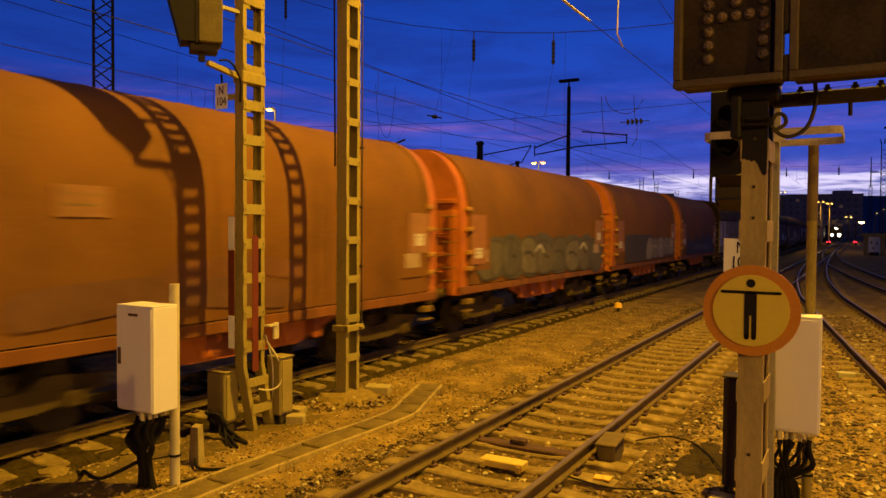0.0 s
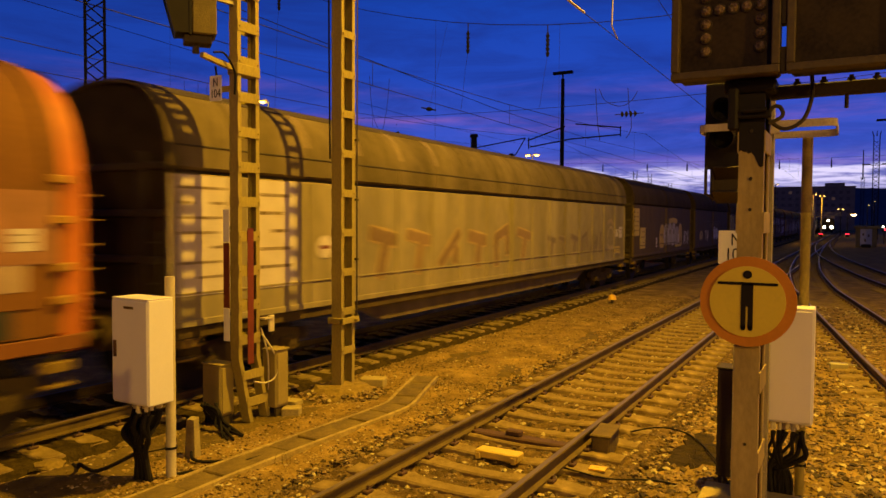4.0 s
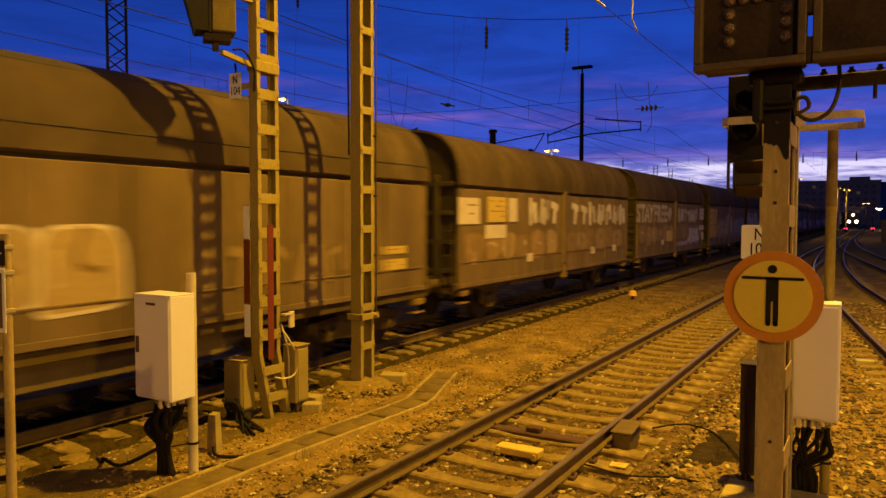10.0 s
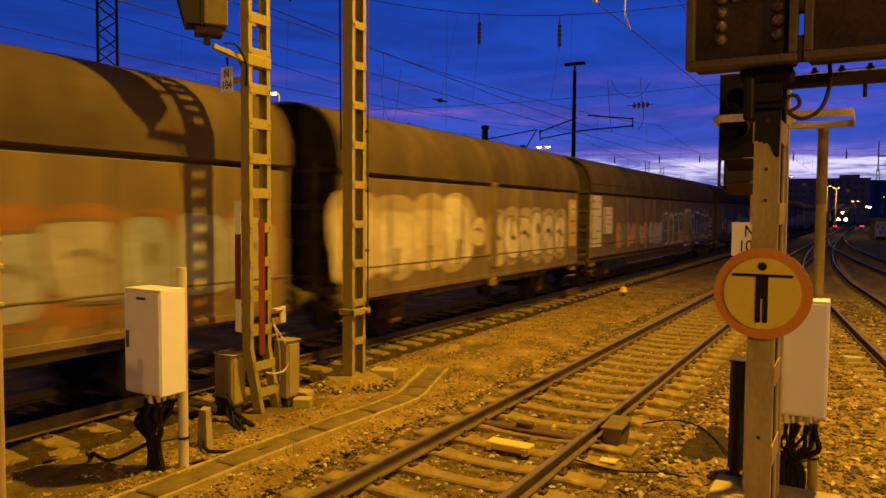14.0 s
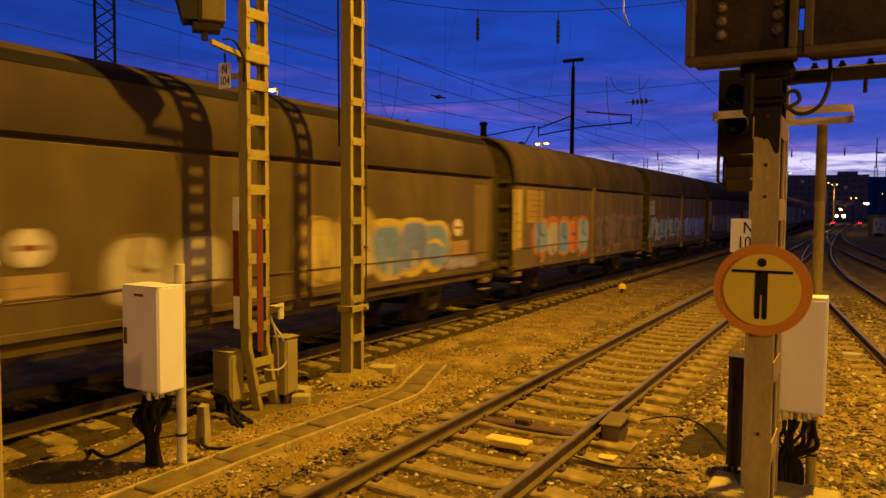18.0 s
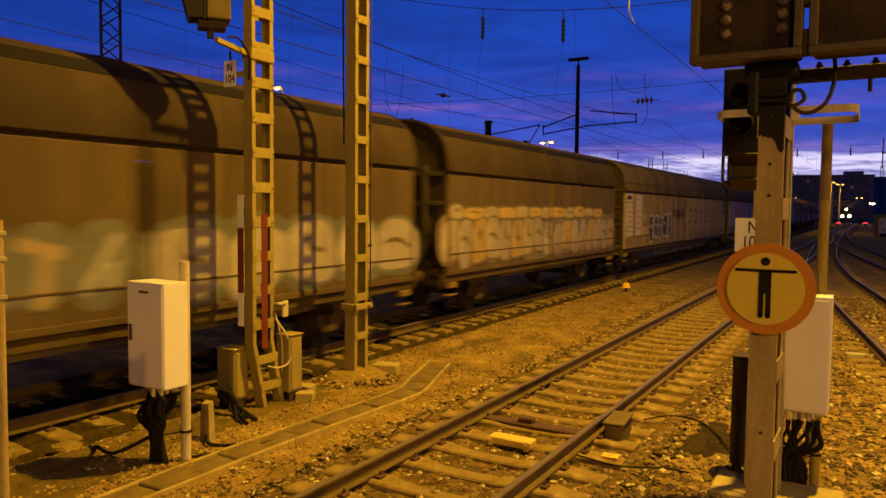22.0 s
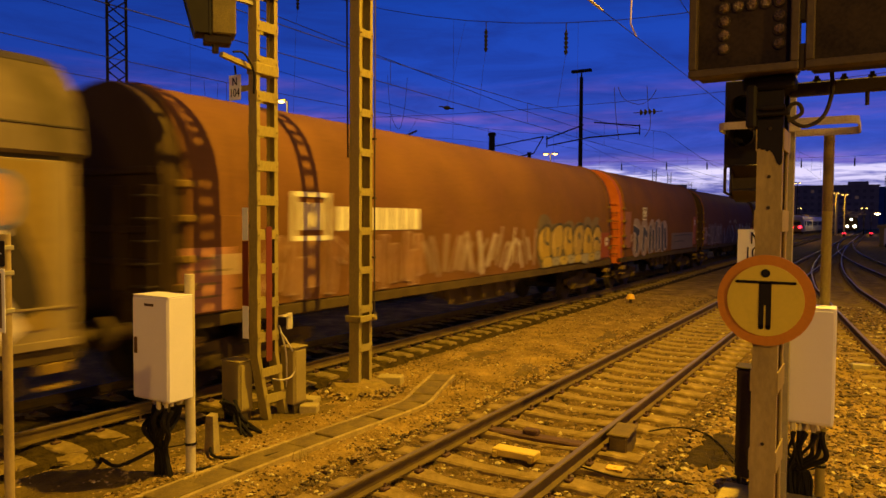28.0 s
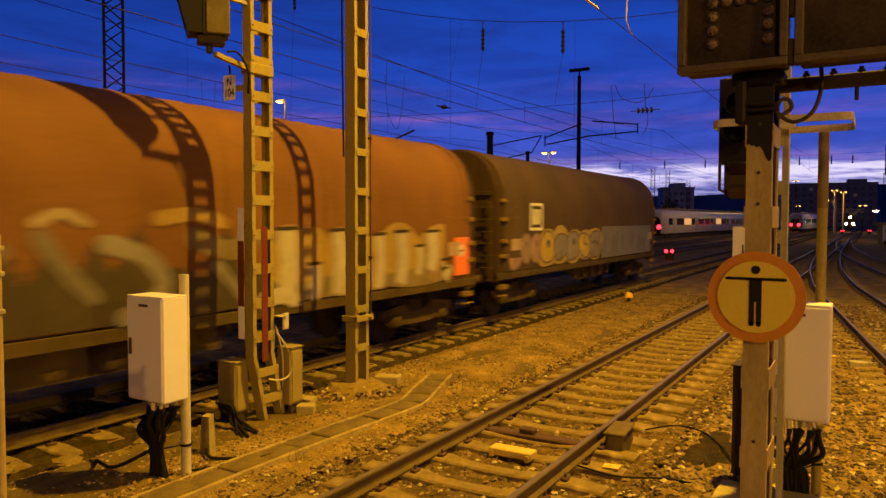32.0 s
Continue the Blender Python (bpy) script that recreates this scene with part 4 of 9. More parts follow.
def disc_mark(w, y, z, r, x=1.434):
    ms = Mesh()
    ms.disc((x + 0.003, y, z), r, "x", 0.008, 20)
    part("round_mark", ms, M_PLATEWHITE, w, "round white wagon mark")
    ms = Mesh()
    ms.box(x + 0.007, x + 0.01, y - r * 0.6, y + r * 0.6, z - r * 0.15, z + r * 0.15)
    part("mark_bar", ms, M_RED, w)


def arc(pts_in, n=4):
    """A smooth line through points (Catmull-Rom)."""
    p = [pts_in[0], *pts_in, pts_in[-1]]
    res = []
    for i in range(1, len(p) - 2):
        for k in range(n):
            t = k / n
            q = [0.5 * ((2 * p[i][j]) + (-p[i - 1][j] + p[i + 1][j]) * t + (2 * p[i - 1][j] - 5 * p[i][j] + 4 * p[i + 1][j] - p[i + 2][j]) * t * t + (-p[i - 1][j] + 3 * p[i][j] - 3 * p[i + 1][j] + p[i + 2][j]) * t ** 3) for j in range(len(p[0]))]
            res.append(tuple(q))
    res.append(pts_in[-1])
    return res


ROOF_HALF = arc([(1.475, 3.29), (1.462, 3.48), (1.42, 3.76), (1.25, 4.13), (0.90, 4.40), (0.45, 4.52), (0.0, 4.55)], 3)


def mirrored(half):
    return half + [(-x, z) for x, z in half[::-1][1:]]


def end_wall(name, w, prof, y, toward, material, label, ribs, ladder=True, rib_mat=None):
    ms = Mesh()
    y0, y1 = (y, y + 0.07) if toward < 0 else (y - 0.07, y)
    ms.extrude(prof, [y0, y1])
    ob = part(name, ms, material, w, label)
    face = y0 if toward < 0 else y1
    for z in ribs:
        half = 1.3 if z < 3.4 else 0.95
        mr = Mesh()
        mr.box(-half, half, min(face, face + toward * 0.07), max(face, face + toward * 0.07), z - 0.05, z + 0.05, 0.012)
        part("rib", mr, rib_mat or material, ob)
    for x in (-0.85, 0.85):
        mr = Mesh()
        mr.box(x - 0.07, x + 0.07, min(face, face + toward * 0.09), max(face, face + toward * 0.09), 1.0, 3.5, 0.012)
        part("post", mr, rib_mat or material, ob)
    if ladder:
        ml = Mesh()
        for x in (1.05, 1.32):
            ml.rod((x, face + toward * 0.12, 0.75), (x, face + toward * 0.12, 2.4), 0.014, n=6)
        for z in np.arange(0.85, 2.35, 0.28):
            ml.rod((1.05, face + toward * 0.12, z), (1.32, face + toward * 0.12, z), 0.012, n=6)
        part("ladder", ml, M_YELLOW if rib_mat is None else rib_mat, ob, "narrow steel end ladder")
    return ob


def set_forward(w):
    """Moves a wagon's built parts a little along the train; the paint added later keeps its place."""
    for child in w.children:
        child.location.y += 0.28


def box_wagon(name, label, L, body, long=False, pillar=False, bays=None, lip_dark=True, cut=0.0):
    """Covered sliding-wall wagon: walls, roof, end walls, underframe and running gear."""
    w = thing(name, label, "freight wagon", group="freight train")
    e, L = 0.62, L - cut
    roof_mat = ROOFS[body]
    half = L / 2
    zb = 0.96 if pillar else 1.07
    dark = body is P_DARKBROWN
    roof_half = [(1.468, 3.37)] + [q for q in ROOF_HALF if q[1] > 3.4] if dark else ROOF_HALF
    top_z = 3.29 if dark else 3.20
    for side in (1, -1):
        for a, b in ((e + 0.06, half - 0.05), (half + 0.05, L - e - 0.06)):
            ms = Mesh()
            x0, x1 = sorted((side * 1.36, side * 1.425))
            ms.box(x0, x1, a, b, zb, top_z, 0.012)
            wall = part("sliding_wall", ms, body, w, "sliding side wall with pressed ribs")
            if side > 0:
                nb = 1 if body is P_DARKBROWN else bays or round((b - a) / 1.45)
                for k in range(nb + 1):
                    y = lerp(a + 0.06, b - 0.06, k / nb)
                    mr = Mesh()
                    mr.box(1.42, 1.452, y - 0.035, y + 0.035, 1.12, top_z - 0.01, 0.01)
                    part("rib", mr, body, wall)
                mr = Mesh()
                mr.box(1.42, 1.455, a, b, zb, zb + 0.10, 0.01)
                mr.box(1.42, 1.448, a, b, 1.52, 1.55, 0.006)
                part("bottom_rail", mr, body, wall)
    for a, b in ((e, half - 0.02), (half + 0.02, L - e)):
        ms = Mesh()
        inner = [(x * 0.97, z - 0.04) for x, z in mirrored(roof_half)][::-1]
        ms.extrude(mirrored(roof_half) + inner, [a, b])
        part("roof", ms, roof_mat, w, "curved roof section", smooth=True)
        if dark:
            rx, rz = [q[0] for q in roof_half[::-1]], [q[1] for q in roof_half[::-1]]
            for sd in (1, -1):
                seam = [(x, float(np.interp(x, rx, rz))) for x in (1.06, 1.12, 1.18, 1.24)]
                # narrow black stripe, slightly proud of the roof
                ms = Mesh()
                ms.extrude([(sd * x, z + 0.016) for x, z in seam] + [(sd * x, z - 0.01) for x, z in seam][::-1], [a, b])
                part("roof_gutter", ms, mat("black_roof_stripe", (0.012, 0.009, 0.007), 0.85, vary=0.3, spec=0.1), w, "black stripe along the roof")
        else:
            # crown strip darker than the rest of the roof
            top = [(x, z) for x, z in mirrored(roof_half) if abs(x) < (0.72 if pillar else 1.1)]
            ms = Mesh()
            ms.extrude([(x, z + 0.014) for x, z in top] + [(x, z - 0.01) for x, z in top][::-1], [a, b])
            part("ridge_strip", ms, mat("dark_roof_line", (0.050, 0.036, 0.020), 0.8, vary=0.3, spec=0.2), w, "dark strip along the roof crown")
        if not pillar and not dark:
            ms = Mesh()
            ms.tube([(1.452, a, 3.585), (1.452, b, 3.585)], 0.016, 5)
            part("roof_fold", ms, mat("dark_roof_line", (0.050, 0.036, 0.020)), w, "dark fold line along the roof")
        for y in (np.arange(a + 1.3, b - 0.5, 1.45) if long else (a + 0.06, b - 0.06)):
            ms = Mesh()
            ring = [(x * 1.004, z + 0.012) for x, z in mirrored(roof_half)]
            ring += [(x * 0.995, z - 0.01) for x, z in mirrored(roof_half)][::-1]
            ms.extrude(ring, [y - 0.03, y + 0.03])
            part("roof_seam", ms, roof_mat, w, smooth=True)
    # dark strip set in the gap to draw the eaves' shadow line
    ms = Mesh()
    ms.box(1.33, 1.385, e + 0.06, L - e - 0.06, 3.12, top_z + 0.13)
    part("eave_shadow_strip", ms, M_DARK, w, "dark strip put in for the shadow line under the eaves")
    prof = [(x * 0.985, z - 0.03) for x, z in mirrored(roof_half)]
    prof = [(1.40, 1.1)] + prof + [(-1.40, 1.1)]
    end_wall("end_wall", w, prof, e + 0.08, -1, M_ENDSHADE if lip_dark else body, "dark ribbed end wall", (1.35, 2.0, 2.65, 3.3), rib_mat=M_DARK)
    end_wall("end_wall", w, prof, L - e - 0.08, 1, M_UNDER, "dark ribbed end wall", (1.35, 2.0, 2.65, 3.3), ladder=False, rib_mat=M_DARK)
    ms = Mesh()
    for s in (-1, 1):
        x0, x1 = sorted((s * 1.22, s * 1.40))
        ms.box(x0, x1, e, L - e, 0.90, 1.06, 0.012)
    ms.box(-1.3, 1.3, e, L - e, 0.98, 1.05)
    for y in (e, L - e - 0.14):
        ms.box(-1.3, 1.3, y, y + 0.14, 0.85, 1.22, 0.012)
    part("underframe", ms, M_UNDER, w, "dark underframe with solebars")
    if long:
        for s in (1, -1):
            ms = Mesh()
            ms.extrude([(4.6, 1.05), (6.0, 0.58), (L - 6.0, 0.58), (L - 4.6, 1.05)], [s * 1.16, s * 1.24], "x")
            part("side_girder", ms, M_UNDER if s < 0 else body_paint("girder_dirty_grey", (0.15, 0.105, 0.04), (0.07, 0.05, 0.02)), w, "deep side girder below the wall")
    else:
        ms = Mesh()
        ms.box(1.2, 1.3, 3.6, L - 3.6, 0.80, 0.88, 0.01)
        for y in (3.6, half, L - 3.7):
            ms.box(1.2, 1.28, y, y + 0.1, 0.8, 1.1, 0.005)
        part("guard_rail", ms, body_paint("girder_dirty_grey", (0.15, 0.105, 0.04), (0.07, 0.05, 0.02)), w, "low longitudinal guard rail")
    if pillar:
        ms = Mesh()
        ms.box(1.40, 1.50, half - 0.15, half + 0.15, 1.2, 3.32, 0.03)
        p = part("door_pillar", ms, body, w, "door pillar between the two sliding walls")
        ms = Mesh()
        ms.box(1.36, 1.5, half - 0.14, half + 0.14, 0.76, 0.96, 0.03)
        ms.rod((1.43, half, 0.95), (1.43, half, 1.22), 0.05, 0.05, 8)
        part("pillar_foot", ms, M_STEP, p, "yellow pillar foot")
        for s in (-1, 1):
            for k in range(2):
                ms = Mesh()
                y = half + s * (0.45 + 0.5 * k)
                ms.tube([(1.36, y, 1.2), (1.38, y + s * 0.25, 0.92)], 0.025)
                part("strut", ms, body, w)
        for a, b in ((e, half - 0.02), (half + 0.02, L - e)):
            ms = Mesh()
            ms.tube([(1.425, a, 3.66), (1.425, b, 3.66)], 0.014, 5)
            part("rain_gutter", ms, M_GALVL, w, "thin bright rain gutter")
    running_gear(w, L, long)
    set_forward(w)
    return w


HOOD_HALF = arc([(1.41, 1.22), (1.425, 2.0), (1.42, 2.85), (1.37, 3.36), (1.20, 3.86), (0.88, 4.23), (0.46, 4.44), (0.0, 4.49)], 4)


def hood_wagon(name, label, L, tarp, endmat, end_label, bogies=True, orange=True, low=0.0):
    """Tarpaulin-hood wagon for coils: hood in bays between bows, stout end walls, underframe with gussets."""
    w = thing(name, label, "freight wagon", group="freight train")
    e = 0.58
    a, b = e + 0.42, L - e - 0.42
    ms = Mesh()
    n = max(6, round((b - a) / 0.55))
    rows = []
    for i in range(n * 2 + 1):
        y = lerp(a, b, i / (n * 2))
        sag = 0.985 if i % 2 else 1.0
        rows.append((y, sag))
    prof = mirrored([(x, z - low * max(0.0, z - 3.2)) for x, z in HOOD_HALF])
    vs, fs, m = [], [], len(prof)
    for y, sag in rows:
        for x, z in prof:
            kx = lerp(1.0, sag, min(1.0, max(0.0, (z - 2.4) / 1.2)))
            vs.append((x * kx, y, z - (1 - kx) * 1.2))
    for i in range(len(rows) - 1):
        for j in range(m - 1):
            q = i * m + j
            fs.append((q, q + m, q + m + 1, q + 1))
    ms.add(vs, fs)
    hood = part("hood", ms, tarp, w, "weathered tarpaulin hood over bows", smooth=True)
    for y in (a, b):
        mr = Mesh()
        ring = [(x * 1.012, z + 0.02) for x, z in prof] + [(x * 0.96, z - 0.05) for x, z in prof][::-1]
        mr.extrude(ring, [y - 0.09, y + 0.09])
        part("end_bow", mr, tarp, hood, smooth=True)
    eprof = [(x * 0.97, z - 0.02) for x, z in prof]
    for y, s in ((e, -1), (L - e, 1)):
        ms = Mesh()
        y0, y1 = (y, y + 0.36) if s < 0 else (y - 0.36, y)
        ms.extrude([(1.38, 1.0)] + eprof[1:-1] + [(-1.38, 1.0)], [y0, y1])
        ew = part("end_wall", ms, endmat, w, end_label, smooth=True)
        f = y0 if s < 0 else y1
        for z in (1.5, 1.95, 2.4, 3.2):
            mr = Mesh()
            mr.box(-1.25, 1.25, min(f, f + s * 0.06), max(f, f + s * 0.06), z - 0.05, z + 0.05, 0.012)
            part("rib", mr, endmat, ew)
        for x in (-1.18, -0.45, 0.45, 1.18):
            mr = Mesh()
            mr.box(x - 0.09, x + 0.09, min(f, f + s * 0.10), max(f, f + s * 0.10), 1.0, 3.0, 0.015)
            part("post", mr, endmat, ew)
        for z in np.arange(1.35, 2.9, 0.3):
            ml = Mesh()
            ml.tube([(1.02, f + s * 0.10, z), (1.02, f + s * 0.2, z), (1.34, f + s * 0.2, z), (1.34, f + s * 0.1, z)], 0.014)
            part("rung", ml, M_STEP if orange else M_DARK, ew)
        for z, hx in ((3.02, 1.42), (2.55, 1.46), (2.0, 1.46), (1.62, 1.46)):
            mh = Mesh()
            mh.box(hx - 0.12, hx + 0.04, min(y - s * 0.45, y - s * 0.2), max(y - s * 0.45, y - s * 0.2), z - 0.05, z + 0.05, 0.015)
            part("latch", mh, mat("ochre_latch", (0.34, 0.17, 0.02), 0.6, dirt=(0.12, 0.06, 0.015), dirt_amount=0.6, dirt_scale=5) if orange else M_STEP, ew, "ochre hood latch")
        ms = Mesh()
        ms.box(1.425, 1.44, min(y - s * 0.62, y - s * 1.45), max(y - s * 0.62, y - s * 1.45), 1.55, 2.6, 0.01)
        part("end_panel", ms, tarp, w, "bright hood corner panel")
        mh = Mesh()
        mh.box(1.44, 1.447, min(y - s * 0.75, y - s * 1.3), max(y - s * 0.75, y - s * 1.3), 1.75, 2.05)
        part("white_plate", mh, paint((0.42, 0.30, 0.16), "plate"), w)
    um = M_ORANGE if orange else M_UNDER
    ms = Mesh()
    for s in (-1, 1):
        x0, x1 = sorted((s * 1.26, s * 1.42))
        ms.box(x0, x1, e, L - e, 1.02, 1.20, 0.012)
    ms.box(-1.3, 1.3, e, L - e, 1.05, 1.15)
    part("underframe", ms, body_paint("underframe_red_brown", (0.2, 0.072, 0.016), (0.07, 0.035, 0.02)) if orange else M_UNDER, w, "solebars under the hood")
    for y in np.linspace(L / 2 - 1.6, L / 2 + 1.6, 5):
        ms = Mesh()
        ms.extrude([(y - 0.22, 1.02), (y + 0.22, 1.02), (y + 0.06, 0.66), (y - 0.06, 0.66)], [1.18, 1.26], "x")
        part("gusset", ms, um, w, "triangular underframe gusset")
    ms = Mesh()
    ms.extrude([(L / 2 - 2.4, 1.02), (L / 2 + 2.4, 1.02), (L / 2 + 1.2, 0.60), (L / 2 - 1.2, 0.60)], [1.08, 1.17], "x")
    part("trough_side", ms, um, w, "sunken trough side plate")
    running_gear(w, L, bogies)
    set_forward(w)
    return w


# front ends of the wagons along the train at the start, in metres ahead of the camera, and lengths
MARK = [1.96, 13.96, 25.93, 37.60, 49.42, 73.09, 86.70, 100.69, 124.24, 138.19, 152.15, 165.95, 179.35, 203.25, 218.9, 232.9, 246.5, 260.45, 273.75, 296.98, 320.45, 340.3, 354.75, 374.55, 390.8]
LEN = [b - a for a, b in zip(MARK, MARK[1:])]
train = []


def forest_band(w, y0, y1, z0, z1, material, seed):
    """A painted row of dark firs along the foot of the hood."""
    rng = random.Random(seed + 300)
    ms = Mesh()
    ms.add([(1.4330, y0, z0), (1.4330, y1, z0), (1.4330, y1, lerp(z0, z1, 0.42)), (1.4330, y0, lerp(z0, z1, 0.36))], [(0, 1, 2, 3)])
    part("painted_band", ms, material, w, "dark painted band along the hood", fix=False)
    y, k = y0 + 0.4, 0
    while y < y1 - 0.5:
        hw, pk = rng.uniform(0.35, 0.75), lerp(z0, z1, rng.choice((0.6, 0.7, 0.8, 1.0)) * rng.uniform(0.9, 1.05))
        zb, d = lerp(z0, z1, 0.3), 1.4336 + 0.0004 * (k % 4)
        left, right = [], []
        for j in range(5):
            z, r = lerp(zb, pk, j / 5), hw * (1 - j / 5)
            left += [(y - r * rng.uniform(0.9, 1.15), z), (y - r * 0.62, z + (pk - zb) * 0.06)]
            right += [(y + r * rng.uniform(0.9, 1.15), z), (y + r * 0.62, z + (pk - zb) * 0.06)]
        line = left + [(y, pk)] + right[::-1]
        ms = Mesh()
        ms.add([(d, a, b) for a, b in line], [tuple(range(len(line)))])
        part("painted_fir", ms, material, w, "dark painted fir", fix=False)
        y += hw * rng.uniform(0.9, 1.7)
        k += 1


def red_hood(i, seed):
    w = hood_wagon("hood_wagon", "orange-red tarpaulin hood wagon with orange end walls", LEN[i], M_TARP_RED, M_ORANGE, "bright orange steel end wall")
    for y0, y1, z0, z1, c in ((1.25, 2.05, 1.7, 2.9, (0.30, 0.125, 0.04)), (LEN[i] - 1.45, LEN[i] - 0.7, 2.05, 2.88, (0.33, 0.16, 0.06))):
        patch(w, "corner_panel", y0, y1, z0, z1, paint(c, "panel"), x=1.446, label="faded pale-red hood corner panel")
        patch(w, "plate", y0 + 0.2, y1 - 0.2, z0 + 0.15, z0 + 0.4, M_PLATEWHITE, x=1.452, lines=2)
    if i == 3:
        forest_band(w, 2.2, LEN[i] - 1.2, 1.24, 2.75, paint((0.052, 0.048, 0.028), "band"), seed)
    return w


GREYP, PALEP, SANDP = (0.20, 0.185, 0.125), (0.50, 0.45, 0.35), (0.42, 0.32, 0.15)

w = red_hood(0, 1)
patch(w, "plate", 3.04, 3.72, 2.67, 3.05, paint((0.27, 0.135, 0.045), "panel"), x=1.434, label="faint faded emblem field", lines=2)
slab(w, [(4.6, 1.9), (6.0, 2.0), (7.2, 1.86)], 0.3, (0.17, 0.075, 0.025), 1.4345, sharp=False)
slab(w, [(2.6, 1.6), (4.6, 1.7), (6.8, 1.5)], 0.45, (0.145, 0.07, 0.028), 1.434, sharp=False)
train.append(w)
w = red_hood(1, 2)
throwup(w, 1.8, 11.2, 1.22, 2.3, 8, [(0.135, 0.115, 0.065), (0.115, 0.10, 0.06), (0.165, 0.14, 0.08)], (0.075, 0.066, 0.04), 2, x=1.438, back=(0.11, 0.097, 0.06), inner=(0.07, 0.06, 0.035), p=2.4)
for y in (5.2, 9.0):
    slab(w, [(y, 1.95), (y + 0.3, 2.1), (y + 0.6, 1.9)], 0.09, PALEP, 1.452, sharp=False, name="graffiti_line")
train.append(w)
w = red_hood(2, 3)
patch(w, "painted_panel", 2.3, 6.4, 1.25, 2.36, paint((0.078, 0.064, 0.034), "panel"), x=1.434, label="dark overpainted field")
throwup(w, 5.6, 10.8, 1.22, 2.3, 5, [(0.25, 0.215, 0.14), (0.19, 0.165, 0.10)], (0.085, 0.072, 0.042), 3, x=1.442, inner=(0.34, 0.30, 0.22))
train.append(w)
w = red_hood(3, 4)
slab(w, [(4.3, 1.62), (6.4, 1.6), (8.8, 1.56)], 0.3, (0.10, 0.088, 0.05), 1.4375, sharp=False, name="graffiti_shape")
train.append(w)

w = box_wagon("sliding_wall_wagon", "long grey sliding-wall wagon with faint stripes and white plates", LEN[4], P_GREY, long=True)
for k in range(5):
    y = 2.2 + 1.45 * k
    ms = Mesh()
    seg = ROOF_HALF[6:15]
    for (x0, z0), (x1, z1) in zip(seg, seg[1:]):
        ms.add([(x0 + 0.006, y, z0 + 0.006), (x0 + 0.006, y + 0.16, z0 + 0.006), (x1 + 0.006, y + 0.16, z1 + 0.006), (x1 + 0.006, y, z1 + 0.006)], [(0, 1, 2, 3)])
    part("roof_stripe", ms, paint((0.24, 0.175, 0.075), "stripe"), w, "faded ochre roof stripe", fix=False)
patch(w, "plate", 0.95, 2.0, 1.5, 3.18, M_PLATEWHITE, label="white wagon data panel", lines=7)
patch(w, "plate", 2.4, 3.45, 1.5, 3.18, M_PLATEWHITE, label="white wagon data panel", lines=5)
disc_mark(w, 4.2, 2.1, 0.2)
blockword(w, 5.2, 13.6, 1.4, 2.45, 6, [(0.22, 0.145, 0.06), (0.26, 0.17, 0.07)], (0.42, 0.30, 0.10), 11, thick=0.3)
blockword(w, 14.6, 20.8, 1.45, 2.2, 6, [(0.20, 0.15, 0.08)], (0.30, 0.235, 0.12), 12)
ring = [(21.35 + 0.42 * math.cos(radians(a)), 1.95 + 0.42 * math.sin(radians(a))) for a in range(0, 361, 30)]
slab(w, ring, 0.09, (0.42, 0.33, 0.17), 1.436, sharp=False, name="graffiti_line")
for y, z in ((20.9, 2.5), (21.0, 1.5), (21.7, 1.4)):
    slab(w, [(y, z), (y + 0.4, z + 0.12), (y + 0.8, z - 0.04)], 0.14, (0.36, 0.27, 0.12), 1.4345, sharp=False)
patch(w, "plate", 22.0, 22.3, 2.0, 2.28, M_PLATEWHITE, label="small white plate", lines=2)
patch(w, "plate", 22.45, 22.86, 1.95, 2.38, M_PLATEWHITE, label="white plate", lines=2)
patch(w, "plate", 21.8, 22.6, 1.35, 1.62, M_PLATEYELL, label="ochre plate", lines=2)
train.append(w)

w = box_wagon("covered_wagon", "dark brown two-axle sliding-wall wagon with pale bubble graffiti", LEN[5], P_DARKBROWN)
patch(w, "plate", 0.95, 1.9, 1.98, 3.15, M_PLATEYELL, label="yellowed data panel", lines=5)
patch(w, "plate", 2.08, 2.98, 1.41, 2.33, M_PLATEYELL, label="yellowed data panel", lines=3)
patch(w, "plate", 5.0, 5.22, 1.4, 1.85, M_PLATEWHITE)
throwup(w, 5.75, 10.9, 1.3, 2.52, 6, [(0.55, 0.38, 0.08), (0.40, 0.36, 0.30), (0.40, 0.36, 0.30), (0.42, 0.38, 0.32), (0.38, 0.33, 0.26), (0.55, 0.38, 0.10)], (0.30, 0.24, 0.14), 21, p=3.4, inner=(0.13, 0.09, 0.03), edge=0.035)
slab(w, [(7.7, 2.62), (8.6, 2.68), (9.5, 2.62)], 0.24, (0.56, 0.40, 0.09), 1.447, sharp=False)
patch(w, "plate", 9.2, 10.6, 1.30, 1.42, M_PLATEYELL, x=1.447)
patch(w, "plate", 9.75, 10.1, 1.5, 1.95, M_PLATEWHITE, x=1.447, lines=2)
blockword(w, 11.3, 12.7, 1.35, 2.2, 3, [PALEP], (0.14, 0.10, 0.05), 23, thick=0.34, edge=0.02)
train.append(w)
w = box_wagon("covered_wagon", "dark brown two-axle sliding-wall wagon with small cream tags", LEN[6], P_DARKBROWN)
throwup(w, 2.6, 3.5, 1.35, 2.15, 1, [(0.50, 0.34, 0.07)], (0.12, 0.08, 0.03), 24)
blockword(w, 4.2, 5.6, 1.4, 2.15, 2, [CREAM_P], (0.12, 0.08, 0.03), 25, edge=0.02)
